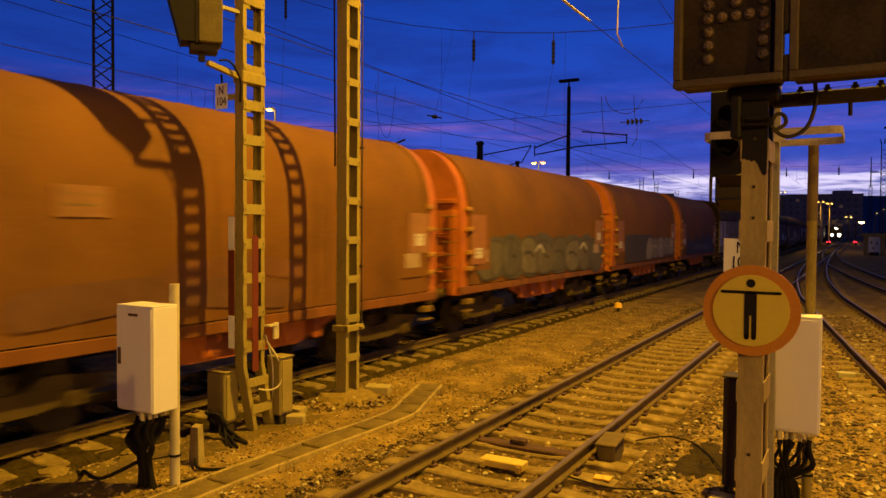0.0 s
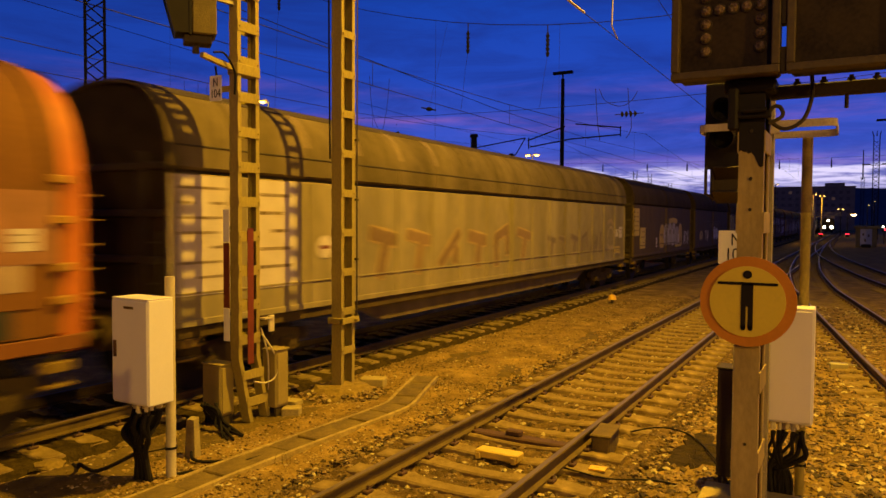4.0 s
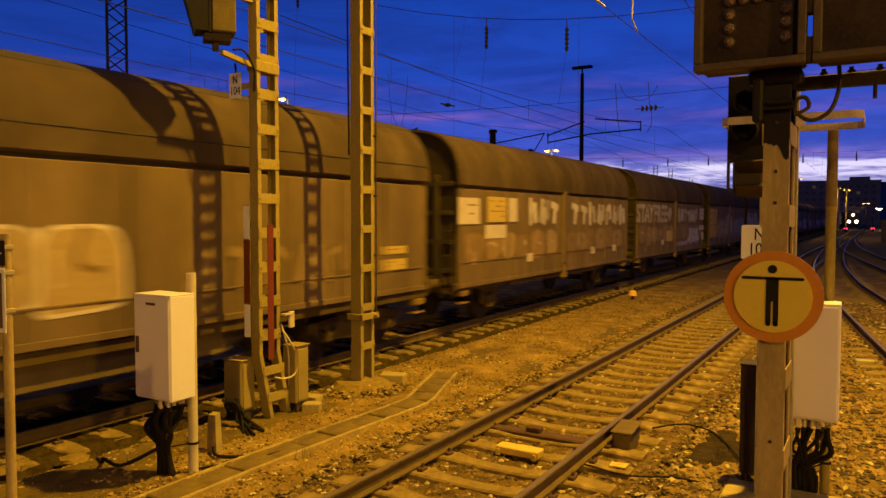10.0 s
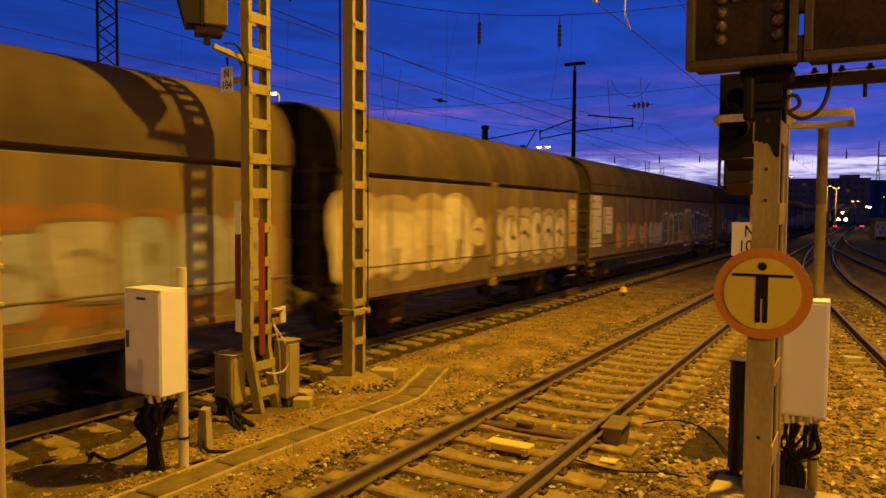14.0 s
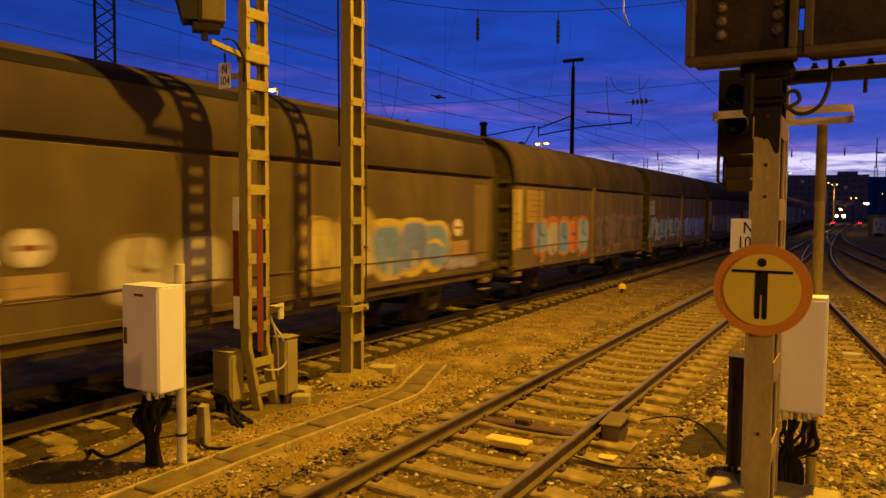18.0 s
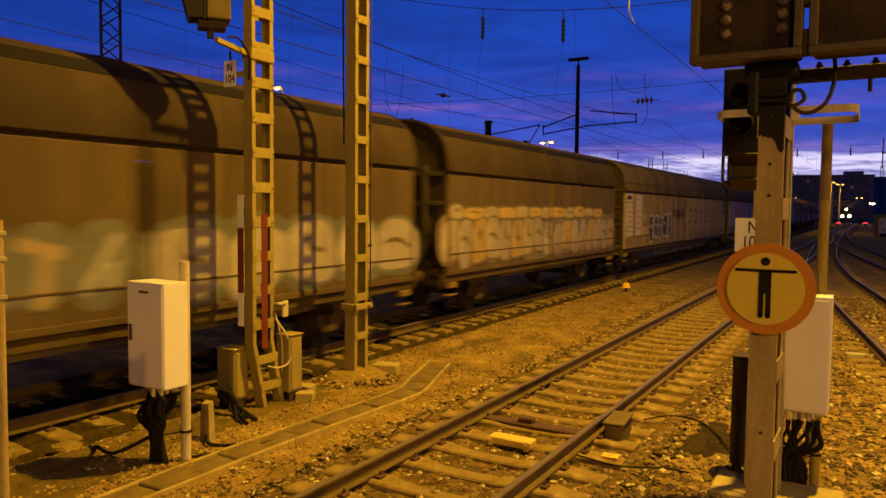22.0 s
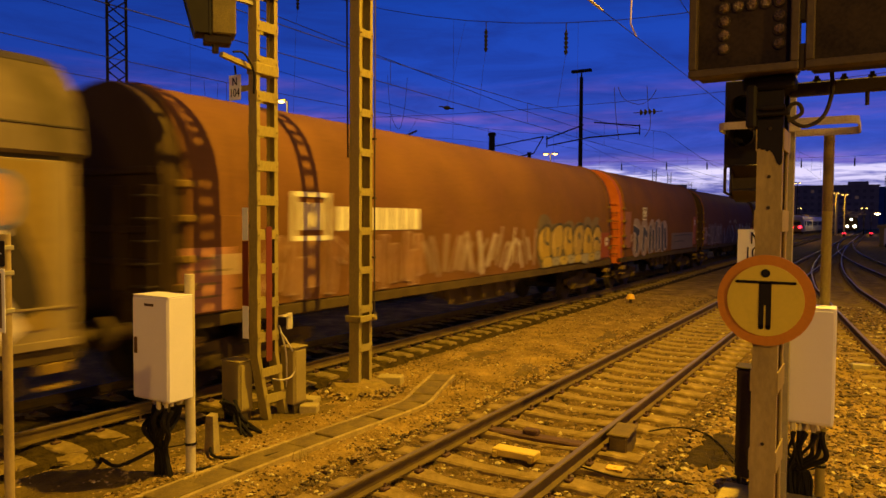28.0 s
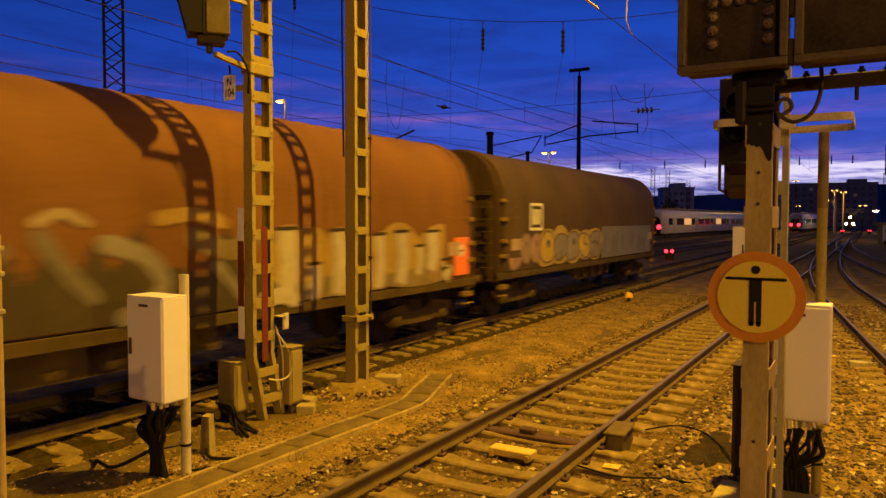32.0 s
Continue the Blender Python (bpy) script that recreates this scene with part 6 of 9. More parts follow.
for k in range(6):
    ya = 16.4 + k * 1.1
    up = 1 if k % 2 else -1
    zt, zb = 2.42 + rgm.uniform(-0.04, 0.04), 1.32
    d = 1.440 + 0.0005 * (k % 2)
    slab(w, [(ya + 0.25 * up, 2.25), (ya + 0.45, 1.65)], rgm.uniform(0.62, 0.8), BLK, d)
    slab(w, [(ya - 0.35 * up, zt), (ya + 0.35 * up, zb)], rgm.uniform(0.26, 0.36), WHT, d + 0.002)
    slab(w, [(ya - 0.35, zt + 0.02), (ya + 0.3, zt + 0.02)], 0.2, WHT, d + 0.003)
    if k in (1, 4):
        slab(w, [(ya + 0.7, zt - 0.1), (ya + 0.6, 1.8), (ya + 0.9, 1.75)], 0.2, WHT, d + 0.0036)
    if k in (0, 3):
        slab(w, [(ya + 0.5, 1.4), (ya + 0.75, 2.0)], 0.24, (0.42, 0.18, 0.03), d + 0.0036)
    slab(w, [(ya - 0.3, 1.28), (ya + 0.2, 1.36)], 0.2, WHT, d + 0.0042)
slab(w, [(17.7, 2.62), (19.6, 2.58), (22.3, 2.61)], 0.09, (0.36, 0.06, 0.02), 1.447, sharp=False, name="graffiti_line")
throwup(w, 16.0, 19.4, 2.66, 3.12, 5, [(0.30, 0.21, 0.05), (0.36, 0.27, 0.08)], (0.12, 0.09, 0.03), 97, x=1.442)
throwup(w, 19.6, 22.4, 2.4, 3.14, 4, [(0.48, 0.26, 0.07), BLUE_P, CREAM_P], (0.13, 0.16, 0.3), 96, x=1.4465)
train.append(w)


M_EMBLEM = mat("emblem_white", (0.70, 0.63, 0.50), 0.6, vary=0.12, bump=0.02, dirt=(0.36, 0.27, 0.14), dirt_amount=0.4, dirt_scale=4)


def company_plate(w, y0, z0, size, bars=0):
    ms = Mesh()
    for a, b, c, d in ((0, 1.15, 0, 0.1), (0, 1.15, 0.9, 1), (0, 0.1, 0.1, 0.9), (1.05, 1.15, 0.1, 0.9)):
        ms.box(1.434, 1.442, y0 + a * size, y0 + b * size, z0 + c * size, z0 + d * size)
    part("emblem_frame", ms, M_EMBLEM, w, "white rectangular emblem frame")
    for a in (0.28, 0.64):
        ms = Mesh()
        ms.box(1.434, 1.442, y0 + a * size, y0 + (a + 0.22) * size, z0 + 0.22 * size, z0 + 0.78 * size)
        part("emblem_bar", ms, M_EMBLEM, w)
    for k in range(bars):
        ms = Mesh()
        ms.box(1.434, 1.442, y0 + (1.4 + k * 0.42) * size, y0 + (1.72 + k * 0.42) * size, z0 + 0.2 * size, z0 + 0.72 * size)
        part("lettering_bar", ms, M_EMBLEM, w)


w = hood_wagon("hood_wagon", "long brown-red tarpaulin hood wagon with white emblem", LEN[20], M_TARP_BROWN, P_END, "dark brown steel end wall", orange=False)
company_plate(w, 3.23, 2.2, 0.8, 8)
patch(w, "corner_panel", 18.35, 19.2, 1.3, 2.15, paint((0.27, 0.07, 0.010), "panel"), x=1.444, label="orange hood corner panel")
disc_mark(w, 18.9, 1.85, 0.16, x=1.449)
patch(w, "plate", 1.1, 1.98, 1.25, 2.15, paint((0.42, 0.20, 0.09), "panel"), x=1.44, label="pale data panel", lines=4)
blockword(w, 2.2, 7.2, 1.25, 2.28, 6, [(0.21, 0.105, 0.035), (0.25, 0.13, 0.05)], (0.38, 0.25, 0.13), 101, x=1.436, thick=0.34, edge=0.04)
rgm = random.Random(102)
for k in range(22):
    y = 7.5 + 0.25 * k
    up = rgm.uniform(-0.5, 0.6)
    slab(w, [(y, rgm.uniform(1.3, 1.6)), (y + up * 0.5, 1.85), (y + up, rgm.uniform(2.0, 2.4))], rgm.uniform(0.05, 0.18), rgm.choice([(0.36, 0.27, 0.18), (0.44, 0.36, 0.27), (0.27, 0.19, 0.11)]), 1.436 + 0.0005 * (k % 4), sharp=k % 2 == 0)
throwup(w, 13.1, 18.4, 1.25, 2.5, 6, [(0.44, 0.30, 0.03), (0.40, 0.28, 0.045)], (0.06, 0.055, 0.03), 103, x=1.436, back=(0.16, 0.12, 0.05), inner=(0.09, 0.085, 0.05), edge=0.085, p=2.3)
throwup(w, 13.4, 18.3, 1.22, 1.55, 8, [(0.46, 0.34, 0.05), (0.32, 0.29, 0.18)], (0.16, 0.14, 0.06), 113, x=1.447, edge=0.02)
train.append(w)

w = hood_wagon("hood_wagon", "orange-red tarpaulin hood wagon with blue-grey graffiti", LEN[21], M_TARP_RED, mat("bright_orange_end_paint", (0.42, 0.10, 0.012), 0.55, vary=0.2, scale=2, bump=0.05, dirt=(0.26, 0.06, 0.012), dirt_amount=0.4, dirt_scale=2.5), "bright orange-red steel end wall", orange=False)
patch(w, "corner_panel", 12.9, 13.45, 1.4, 2.8, paint((0.36, 0.11, 0.04), "panel"), x=1.444, label="pale red hood corner panel")
patch(w, "corner_panel", 1.2, 1.95, 1.55, 2.9, paint((0.30, 0.13, 0.06), "panel"), x=1.444, label="pale red hood corner panel")
patch(w, "painted_panel", 8.4, 12.8, 1.27, 2.02, paint((0.19, 0.15, 0.085), "panel"), x=1.436, label="grey-brown overpainted field")
for y0, y1, z in ((8.8, 12.5, 1.88), (9.0, 11.0, 1.6)):
    slab(w, [(y0, z), ((y0 + y1) / 2, z + 0.03), (y1, z)], 0.05, (0.08, 0.07, 0.04), 1.444, sharp=False, name="graffiti_line")
company_plate(w, 3.6, 2.6, 0.5)
blockword(w, 2.3, 7.6, 1.25, 2.48, 5, [(0.05, 0.06, 0.085), (0.075, 0.085, 0.115)], (0.50, 0.43, 0.35), 104, x=1.436, thick=0.36, edge=0.05, back=(0.36, 0.28, 0.2))
disc_mark(w, 13.2, 2.5, 0.15, x=1.449)
train.append(w)

w = hood_wagon("hood_wagon", "long brown tarpaulin hood wagon with dark and cream graffiti", LEN[22], M_TARP_BROWN, P_END, "dark brown steel end wall", orange=False, low=0.1)
patch(w, "plate", 1.1, 1.95, 1.35, 2.25, paint((0.36, 0.21, 0.11), "panel"), x=1.44, label="pale data panel", lines=4)
throwup(w, 2.2, 6.6, 1.25, 2.35, 5, [(0.13, 0.095, 0.04), (0.22, 0.16, 0.07)], (0.32, 0.25, 0.12), 106, x=1.436, back=(0.19, 0.12, 0.04), inner=(0.42, 0.36, 0.24))
forest_band(w, 6.6, 12.9, 1.24, 2.5, paint((0.072, 0.054, 0.022), "band"), 107)
GREYL = (0.23, 0.20, 0.14)
for ln, wd_, c in (([(9.15, 2.35), (9.45, 1.95), (9.8, 1.6)], 0.2, (0.17, 0.145, 0.085)), ([(9.95, 2.25), (10.5, 2.08), (10.8, 1.72), (10.55, 1.42), (10.2, 1.32)], 0.24, GREYL), ([(7.3, 2.1), (7.5, 1.6), (7.4, 1.3)], 0.24, GREYL),
                   ([(8.1, 1.4), (8.35, 1.9), (8.7, 2.2)], 0.2, (0.18, 0.15, 0.09)), ([(9.1, 2.5), (9.4, 2.62), (9.7, 2.5)], 0.13, (0.34, 0.26, 0.13)), ([(10.7, 2.55), (11.3, 2.62), (11.8, 2.5)], 0.2, (0.34, 0.22, 0.05)),
                   ([(11.3, 2.3), (11.9, 2.1), (12.4, 2.25)], 0.3, (0.20, 0.15, 0.06)), ([(11.7, 1.9), (12.1, 1.5), (12.3, 1.3)], 0.16, GREYL), ([(12.6, 1.3), (13.0, 1.36), (13.3, 1.25)], 0.26, (0.44, 0.38, 0.26))):
    slab(w, ln, wd_, c, 1.4405 + 0.0004 * int(wd_ * 10), sharp=False)
for yc, ry, zc, rz, c in ((13.5, 0.9, 1.9, 0.5, (0.33, 0.215, 0.035)), (15.0, 0.8, 1.75, 0.5, (0.30, 0.20, 0.04)), (16.3, 0.8, 1.9, 0.56, (0.36, 0.24, 0.04)), (17.6, 0.8, 1.85, 0.6, (0.33, 0.22, 0.045)), (14.6, 1.6, 1.4, 0.2, (0.20, 0.15, 0.05)), (17.0, 1.5, 1.38, 0.18, (0.22, 0.16, 0.055))):
    spray(w, "graffiti_cloud", bulge(yc, zc, ry, rz, 2.1, 0.1, random.Random(int(yc * 10))), 1.4345 + 0.0006 * (int(yc) % 4), c, "cloud")
for yc, wd_, z0, z1 in ((13.1, 0.5, 1.35, 2.3), (13.75, 0.3, 1.3, 1.75), (14.4, 0.42, 1.35, 2.28), (15.0, 0.55, 1.35, 1.7), (15.6, 0.36, 1.35, 2.2), (16.35, 0.46, 1.4, 2.22), (17.0, 0.3, 1.5, 1.95), (17.5, 0.5, 1.6, 2.2), (18.1, 0.4, 1.35, 1.6)):
    slab(w, [(yc, z0), (yc + 0.08, (z0 + z1) / 2), (yc + 0.02, z1)], wd_, (0.43, 0.38, 0.25), 1.4395 + 0.0008 * (int(yc * 2) % 2), 0.05, (0.29, 0.22, 0.09))
    slab(w, [(yc - wd_ * 0.5, z1 + wd_ * 0.2), (yc + wd_ * 0.6, z1 + wd_ * 0.22)], 0.06, (0.05, 0.035, 0.015), 1.443, name="graffiti_line")
patch(w, "plate", 18.45, 19.1, 1.3, 2.15, M_PLATEORNG, x=1.44, label="orange corner panel")
disc_mark(w, 18.75, 1.85, 0.14, x=1.447)
train.append(w)

w = hood_wagon("hood_wagon", "dark brown tarpaulin hood wagon at the train's tail", LEN[23], M_TARP_DARK, P_END, "dark brown steel end wall", orange=False, low=0.1)
company_plate(w, 2.77, 2.25, 0.75)
throwup(w, 1.5, 3.5, 1.25, 2.2, 3, [(0.34, 0.22, 0.15), (0.28, 0.2, 0.13)], (0.18, 0.12, 0.07), 108, x=1.436)
throwup(w, 3.5, 8.6, 1.22, 2.2, 5, [(0.50, 0.36, 0.05), (0.24, 0.21, 0.16), (0.28, 0.24, 0.17)], (0.13, 0.10, 0.05), 109, x=1.436, back=(0.40, 0.30, 0.07), p=2.5)
patch(w, "painted_panel", 8.8, 15.0, 1.24, 2.32, paint((0.215, 0.20, 0.165), "panel"), x=1.436, label="grey overpainted field")
rgm = random.Random(111)
for k in range(14):
    y = 9.2 + 0.4 * k
    slab(w, [(y, rgm.uniform(1.35, 1.6)), (y + rgm.uniform(-0.1, 0.2), rgm.uniform(1.8, 2.2))], rgm.uniform(0.06, 0.22), rgm.choice([(0.27, 0.255, 0.22), (0.17, 0.155, 0.125), (0.24, 0.22, 0.18)]), 1.4425 + 0.0004 * (k % 3))
train.append(w)


# ---- turnout tracks on the far side of the signal post ----
def line_through(pts, step=1.0):
    xs, ys = [p[0] for p in pts], [p[1] for p in pts]
    fine = arc([(x, y) for x, y in pts], 8)
    return fine


def curved_track(name, label, pts, near=26.0):
    tr = thing(name, label, "railway track", (0, 0, 0), kind="structure")
    mid = line_through(pts)
    for s in (-0.7525, 0.7525):
        ln = []
        for i, p in enumerate(mid):
            a, b = mid[max(i - 1, 0)], mid[min(i + 1, len(mid) - 1)]
            d = Vector((b[0] - a[0], b[1] - a[1])).normalized()
            ln.append((p[0] + d.y * s, p[1] - d.x * s))
        part("rail", sweep(ln, RAIL_PROFILE, RAIL_TOP - 0.158 - 0.002), [M_RAIL, M_RAILTOP], tr, "worn steel rail")
    ys = [p[1] for p in mid]
    rest = Mesh()
    y = pts[0][1]
    while y < min(pts[-1][1], 90):
        x = float(np.interp(y, ys, [p[0] for p in mid]))
        if y < near + 30:
            sl = part("sleeper", SLEEPER, None, tr)
            dx = float(np.interp(y + 1, ys, [p[0] for p in mid])) - x
            sl.matrix_local = pose(x, y, -0.012 + random.uniform(-0.008, 0.003), 0, 0, math.degrees(-math.atan(dx)))
        else:
            rest.box(x - 1.3, x + 1.3, y - 0.13, y + 0.13, -0.15, -0.02, 0.02)
        y += 0.62
    if rest.f:
        part("far_sleepers", rest, M_SLEEPER, tr, "row of concrete sleepers running on", kind="stuff")
    return tr


curved_track("track_turnout", "curving turnout track of rusty rails on sleepers", [(3.4, 4.0), (2.0, 10.0), (0.95, 16.4), (-0.72, 28.5), (-1.42, 34.5), (-2.3, 47.0), (-3.0, 68.0), (-3.45, 100.0), (-3.53, 130.0)])
curved_track("track_siding", "curving siding track joining far ahead", [(7.2, 12.0), (4.2, 25.0), (1.1, 42.0), (-1.9, 72.0), (-3.3, 112.0), (-3.5, 150.0)], near=20)
for cx, lab in ((-14.6, "second through track beyond the freight train"), (-19.6, "yard track beyond the freight train"), (-25.9, "platform track with the standing railcar")):
    tr = thing("track_beyond", lab, "railway track", (cx, 0, 0), kind="structure")
    for s in (-0.7525, 0.7525):
        part("rail", sweep([(s, -40), (s, 30), (s, 100), (s, 420)], RAIL_PROFILE, RAIL_TOP - 0.158), [M_RAIL, M_RAILTOP], tr, "worn steel rail")
    ms = Mesh()
    y = 20.0
    while y < 150:
        ms.box(-1.3, 1.3, y - 0.13, y + 0.13, -0.15, -0.015, 0.02)
        y += 0.6
    part("far_sleepers", ms, M_SLEEPER, tr, "row of concrete sleepers", kind="stuff")


# ---- lattice masts ----
def upright(ms, plan, z0, z1):
    """A plan outline of (x, y) points drawn straight up."""
    n = len(plan)
    ms.add([(x, y, z0) for x, y in plan] + [(x, y, z1) for x, y in plan], [(k, (k + 1) % n, n + (k + 1) % n, n + k) for k in range(n)] + [tuple(range(n))[::-1], tuple(range(n, 2 * n))])


def channel(ms, x, y, w, d, z0, z1, t=0.008, open_to=1):
    """An upright channel: web w wide along x at y, flanges d deep towards open_to along y."""
    o = open_to
    upright(ms, [(x - w / 2, y), (x + w / 2, y), (x + w / 2, y + o * d), (x + w / 2 - t, y + o * d), (x + w / 2 - t, y + o * t), (x - w / 2 + t, y + o * t), (x - w / 2 + t, y + o * d), (x - w / 2, y + o * d)], z0, z1)


def bolts(ms, pts, axis, r=0.012, d=0.014):
    for p in pts:
        q = Vector(p) + Vector({"x": (d, 0, 0), "-y": (0, -d, 0)}[axis])
        ms.rod(p, q, r, r * 0.9, 6)


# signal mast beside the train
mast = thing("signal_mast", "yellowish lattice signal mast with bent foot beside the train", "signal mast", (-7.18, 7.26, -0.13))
mast.scale = (1.05, 1.05, 1.05)  # five percent larger and set back to fit the camera's view
for s, nm in ((-1, "post"), (1, "post")):
    ms = Mesh()
    y = s * 0.19
    channel(ms, 0, y, 0.14, 0.062, 0.95, 8.2, 0.008, -s)
    lo = [(-0.07, y), (0.07, y), (0.07, y - s * 0.062), (-0.07, y - s * 0.062)]
    ms.add([(x, yy + 0.21, 0.02) for x, yy in lo] + [(x, yy, 0.95) for x, yy in lo], [(0, 1, 5, 4), (1, 2, 6, 5), (2, 3, 7, 6), (3, 0, 4, 7), (0, 3, 2, 1), (4, 5, 6, 7)])
    part(nm, ms, M_MASTPAINT, mast, "steel channel post")
for k in range(17):
    z = 1.12 + 0.443 * k
    for xx in (0.071, -0.081):
        ms = Mesh()
        ms.box(xx, xx + 0.01, -0.19, 0.19, z, z + 0.13, 0.002)
        if xx > 0:
            bolts(ms, [(xx + 0.01, yy, z + 0.065) for yy in (-0.16, 0.16)], "x")
        part("batten", ms, M_MASTPAINT, mast)
for z, o in ((0.30, 0.145), (0.66, 0.065)):
    ms = Mesh()
    ms.box(0.071, 0.081, -0.19 + o, 0.19 + o, z, z + 0.12, 0.002)
    part("batten", ms, M_MASTPAINT, mast)
ms = Mesh()
ms.box(-0.2, 0.2, -0.1, 0.55, -0.03, 0.02, 0.008)
part("foot_plate", ms, M_CLIP, mast, "rusty steel foot plate")
for z0, z1, m in ((2.44, 2.86, M_SIGNWHITE), (1.60, 2.43, M_RED), (1.17, 1.59, M_SIGNWHITE)):
    ms = Mesh()
    ms.box(-0.16, -0.055, -0.225, -0.215, z0, z1, 0.003)
    part("mast_marker", ms, m, mast, "white and red enamel mast marker plate")
ms = Mesh()
for z in (1.5, 2.6):
    ms.box(-0.1, -0.06, -0.215, -0.19, z, z + 0.05)
part("marker_bracket", ms, M_DARK, mast)
ms = Mesh()
ms.box(0.085, 0.092, -0.05, 0.06, 0.86, 2.62, 0.003)
part("red_strip", ms, M_RED, mast, "faded red strip on the mast's face")
ms = Mesh()
ms.box(0.07, 0.16, 0.19, 0.35, 1.42, 1.44)
ms.box(0.10, 0.14, 0.30, 0.40, 1.24, 1.46, 0.01)
part("terminal_box", ms, M_GALVL, mast, "small pale terminal box on a bracket")
ms = Mesh()
ms.tube(arc([(0.10, 0.2, 1.22), (0.16, 0.33, 1.0), (0.2, 0.40, 0.80), (0.18, 0.34, 0.62), (0.14, 0.2, 0.58), (0.1, 0.05, 0.62)], 4), 0.013, 6)
ms.tube(arc([(0.06, 0.22, 1.3), (0.1, 0.30, 0.95), (0.08, 0.34, 0.6), (0.02, 0.4, 0.1)], 4), 0.012, 6)
part("cable_loop", ms, M_GALVL, mast, "grey cable loop at the foot", smooth=True)
ms = Mesh()
ms.rod((0.02, -0.72, 4.70), (0.0, -0.19, 4.63), 0.04, 0.045, 4)
ms.box(-0.09, 0.09, -0.21, 0.2, 4.56, 4.70, 0.01)
part("bracket_arm", ms, M_MASTPAINT, mast, "bracket arm that carries the signal head")
ms = Mesh()
ms.rod((0.02, -0.60, 5.42), (0.0, -0.19, 5.44), 0.032, 0.032, 4)
part("upper_arm", ms, M_GALV, mast, "upper stay of the signal head")
ms = Mesh()
ms.tube(arc([(0.04, -0.55, 4.76), (0.06, -0.42, 4.78), (0.08, -0.33, 4.70), (0.08, -0.24, 4.55), (0.05, -0.22, 4.3)], 4), 0.014, 6)
part("arm_cable", ms, M_CABLE, mast, smooth=True)
ms = Mesh()
ms.box(-0.18, 0.18, -0.25, 0.03, 0.0, 1.35, 0.015)
head = part("signal_head", ms, mat("dull_ochre_case_paint", (0.13, 0.092, 0.028), 0.7, vary=0.3, scale=4, dirt=(0.06, 0.042, 0.016), dirt_amount=0.6, dirt_scale=3), mast, "black hooded colour-light signal head with ochre case")
head.location = (0.02, -0.54, 4.93)
head.rotation_euler = (0, 0, radians(-38))
ms = Mesh()
ms.box(-0.18, 0.18, -0.285, -0.255, -0.02, 1.38, 0.004)
part("background_board", ms, M_BLACK, head, "black background board")
for x in (-0.175, 0.16):
    ms = Mesh()
    ms.add([(x + dx, y, z) for dx in (0, 0.015) for y, z in ((-0.265, 0.0), (-0.45, 0.0), (-0.80, 1.36), (-0.265, 1.36))], [(0, 1, 2, 3), (7, 6, 5, 4), (0, 4, 5, 1), (1, 5, 6, 2), (2, 6, 7, 3), (3, 7, 4, 0)])
    part("side_screen", ms, M_BLACK, head, "long side screen of the signal")
for z in (1.02, 0.68, 0.34):
    ms = Mesh()
    vs, fs, n = [], [], 12
    for yy, drop in ((-0.285, 0.0), (-0.34 - 0.06 * z, -0.03)):
        for k in range(n + 1):
            g = math.pi * (-0.15 + 1.3 * k / n)
            vs.append((0.135 * math.cos(g), yy, z + drop + 0.135 * math.sin(g)))
    for k in range(n):
        fs.append((k, k + 1, n + 2 + k, n + 1 + k))
    ms.add(vs, fs)
    part("hood", ms, M_BLACK, head, "long black lamp hood", smooth=True)
    ms = Mesh()
    ms.dome((0, -0.286, z), 0.1, (0, -1, 0), 0.3)
    part("lens", ms, M_GLASSDARK, head, "dark unlit lens", smooth=True)
ms = Mesh()
ms.add([(x, y, z) for x in (-0.158, 0.158) for y, z in ((-0.285, 0.02), (-0.44, -0.015), (-0.46, 0.10), (-0.285, 0.10))], [(0, 1, 2, 3), (7, 6, 5, 4), (0, 4, 5, 1), (1, 5, 6, 2), (2, 6, 7, 3), (3, 7, 4, 0)])
ms.add([(-0.155, -0.45, 0.06), (0.155, -0.45, 0.06), (0.155, -0.76, 1.3), (-0.155, -0.76, 1.3)], [(0, 1, 2, 3)])
part("screen", ms, M_BLACK, head, "black front screen of the signal")
ms = Mesh()
ms.box(-0.12, 0.12, -0.34, -0.02, -0.10, -0.005, 0.01)
ms.rod((0.0, -0.2, -0.2), (0.0, -0.2, -0.05), 0.04)
part("mount", ms, M_DARK, head)


def number_plate(where, w, h, rows, label, turn=0.0):
    """A white plate with a post-like bracket; rows of (text, x, z, height)."""
    th = thing("signal_number_plate", label, "sign", where, turn)
    ms = Mesh()
    ms.box(-w / 2, w / 2, 0.0, 0.006, -h / 2, h / 2, 0.002)
    pl = part("plate", ms, M_SIGNWHITE, th, "white enamel plate")
    for body, x, z, hh in rows:
        ob = part("letters", text_mesh(body, hh), None, th, "black letters")
        ob.data.materials.clear()
        ob.data.materials.append(M_BLACK)
        ob.matrix_local = pose(x, -0.0025, z) @ Matrix.Diagonal((0.8, 1, 1, 1))
    return th


pl = number_plate((-7.50, 7.05, 4.50), 0.225, 0.34, [("N", 0, 0.075, 0.115), ("104", 0, -0.075, 0.115)], "white enamel plate lettered N 104 on the mast")
ms = Mesh()
ms.box(0.1, 0.27, 0.01, 0.03, -0.06, 0.02, 0.004)
part("bracket", ms, M_MASTPAINT, pl, "flat steel bracket")
ms = Mesh()
ms.rod((0.0, 0.02, 0.16), (-0.02, 0.02, 0.30), 0.014)
part("hanger", ms, M_CABLE, pl)


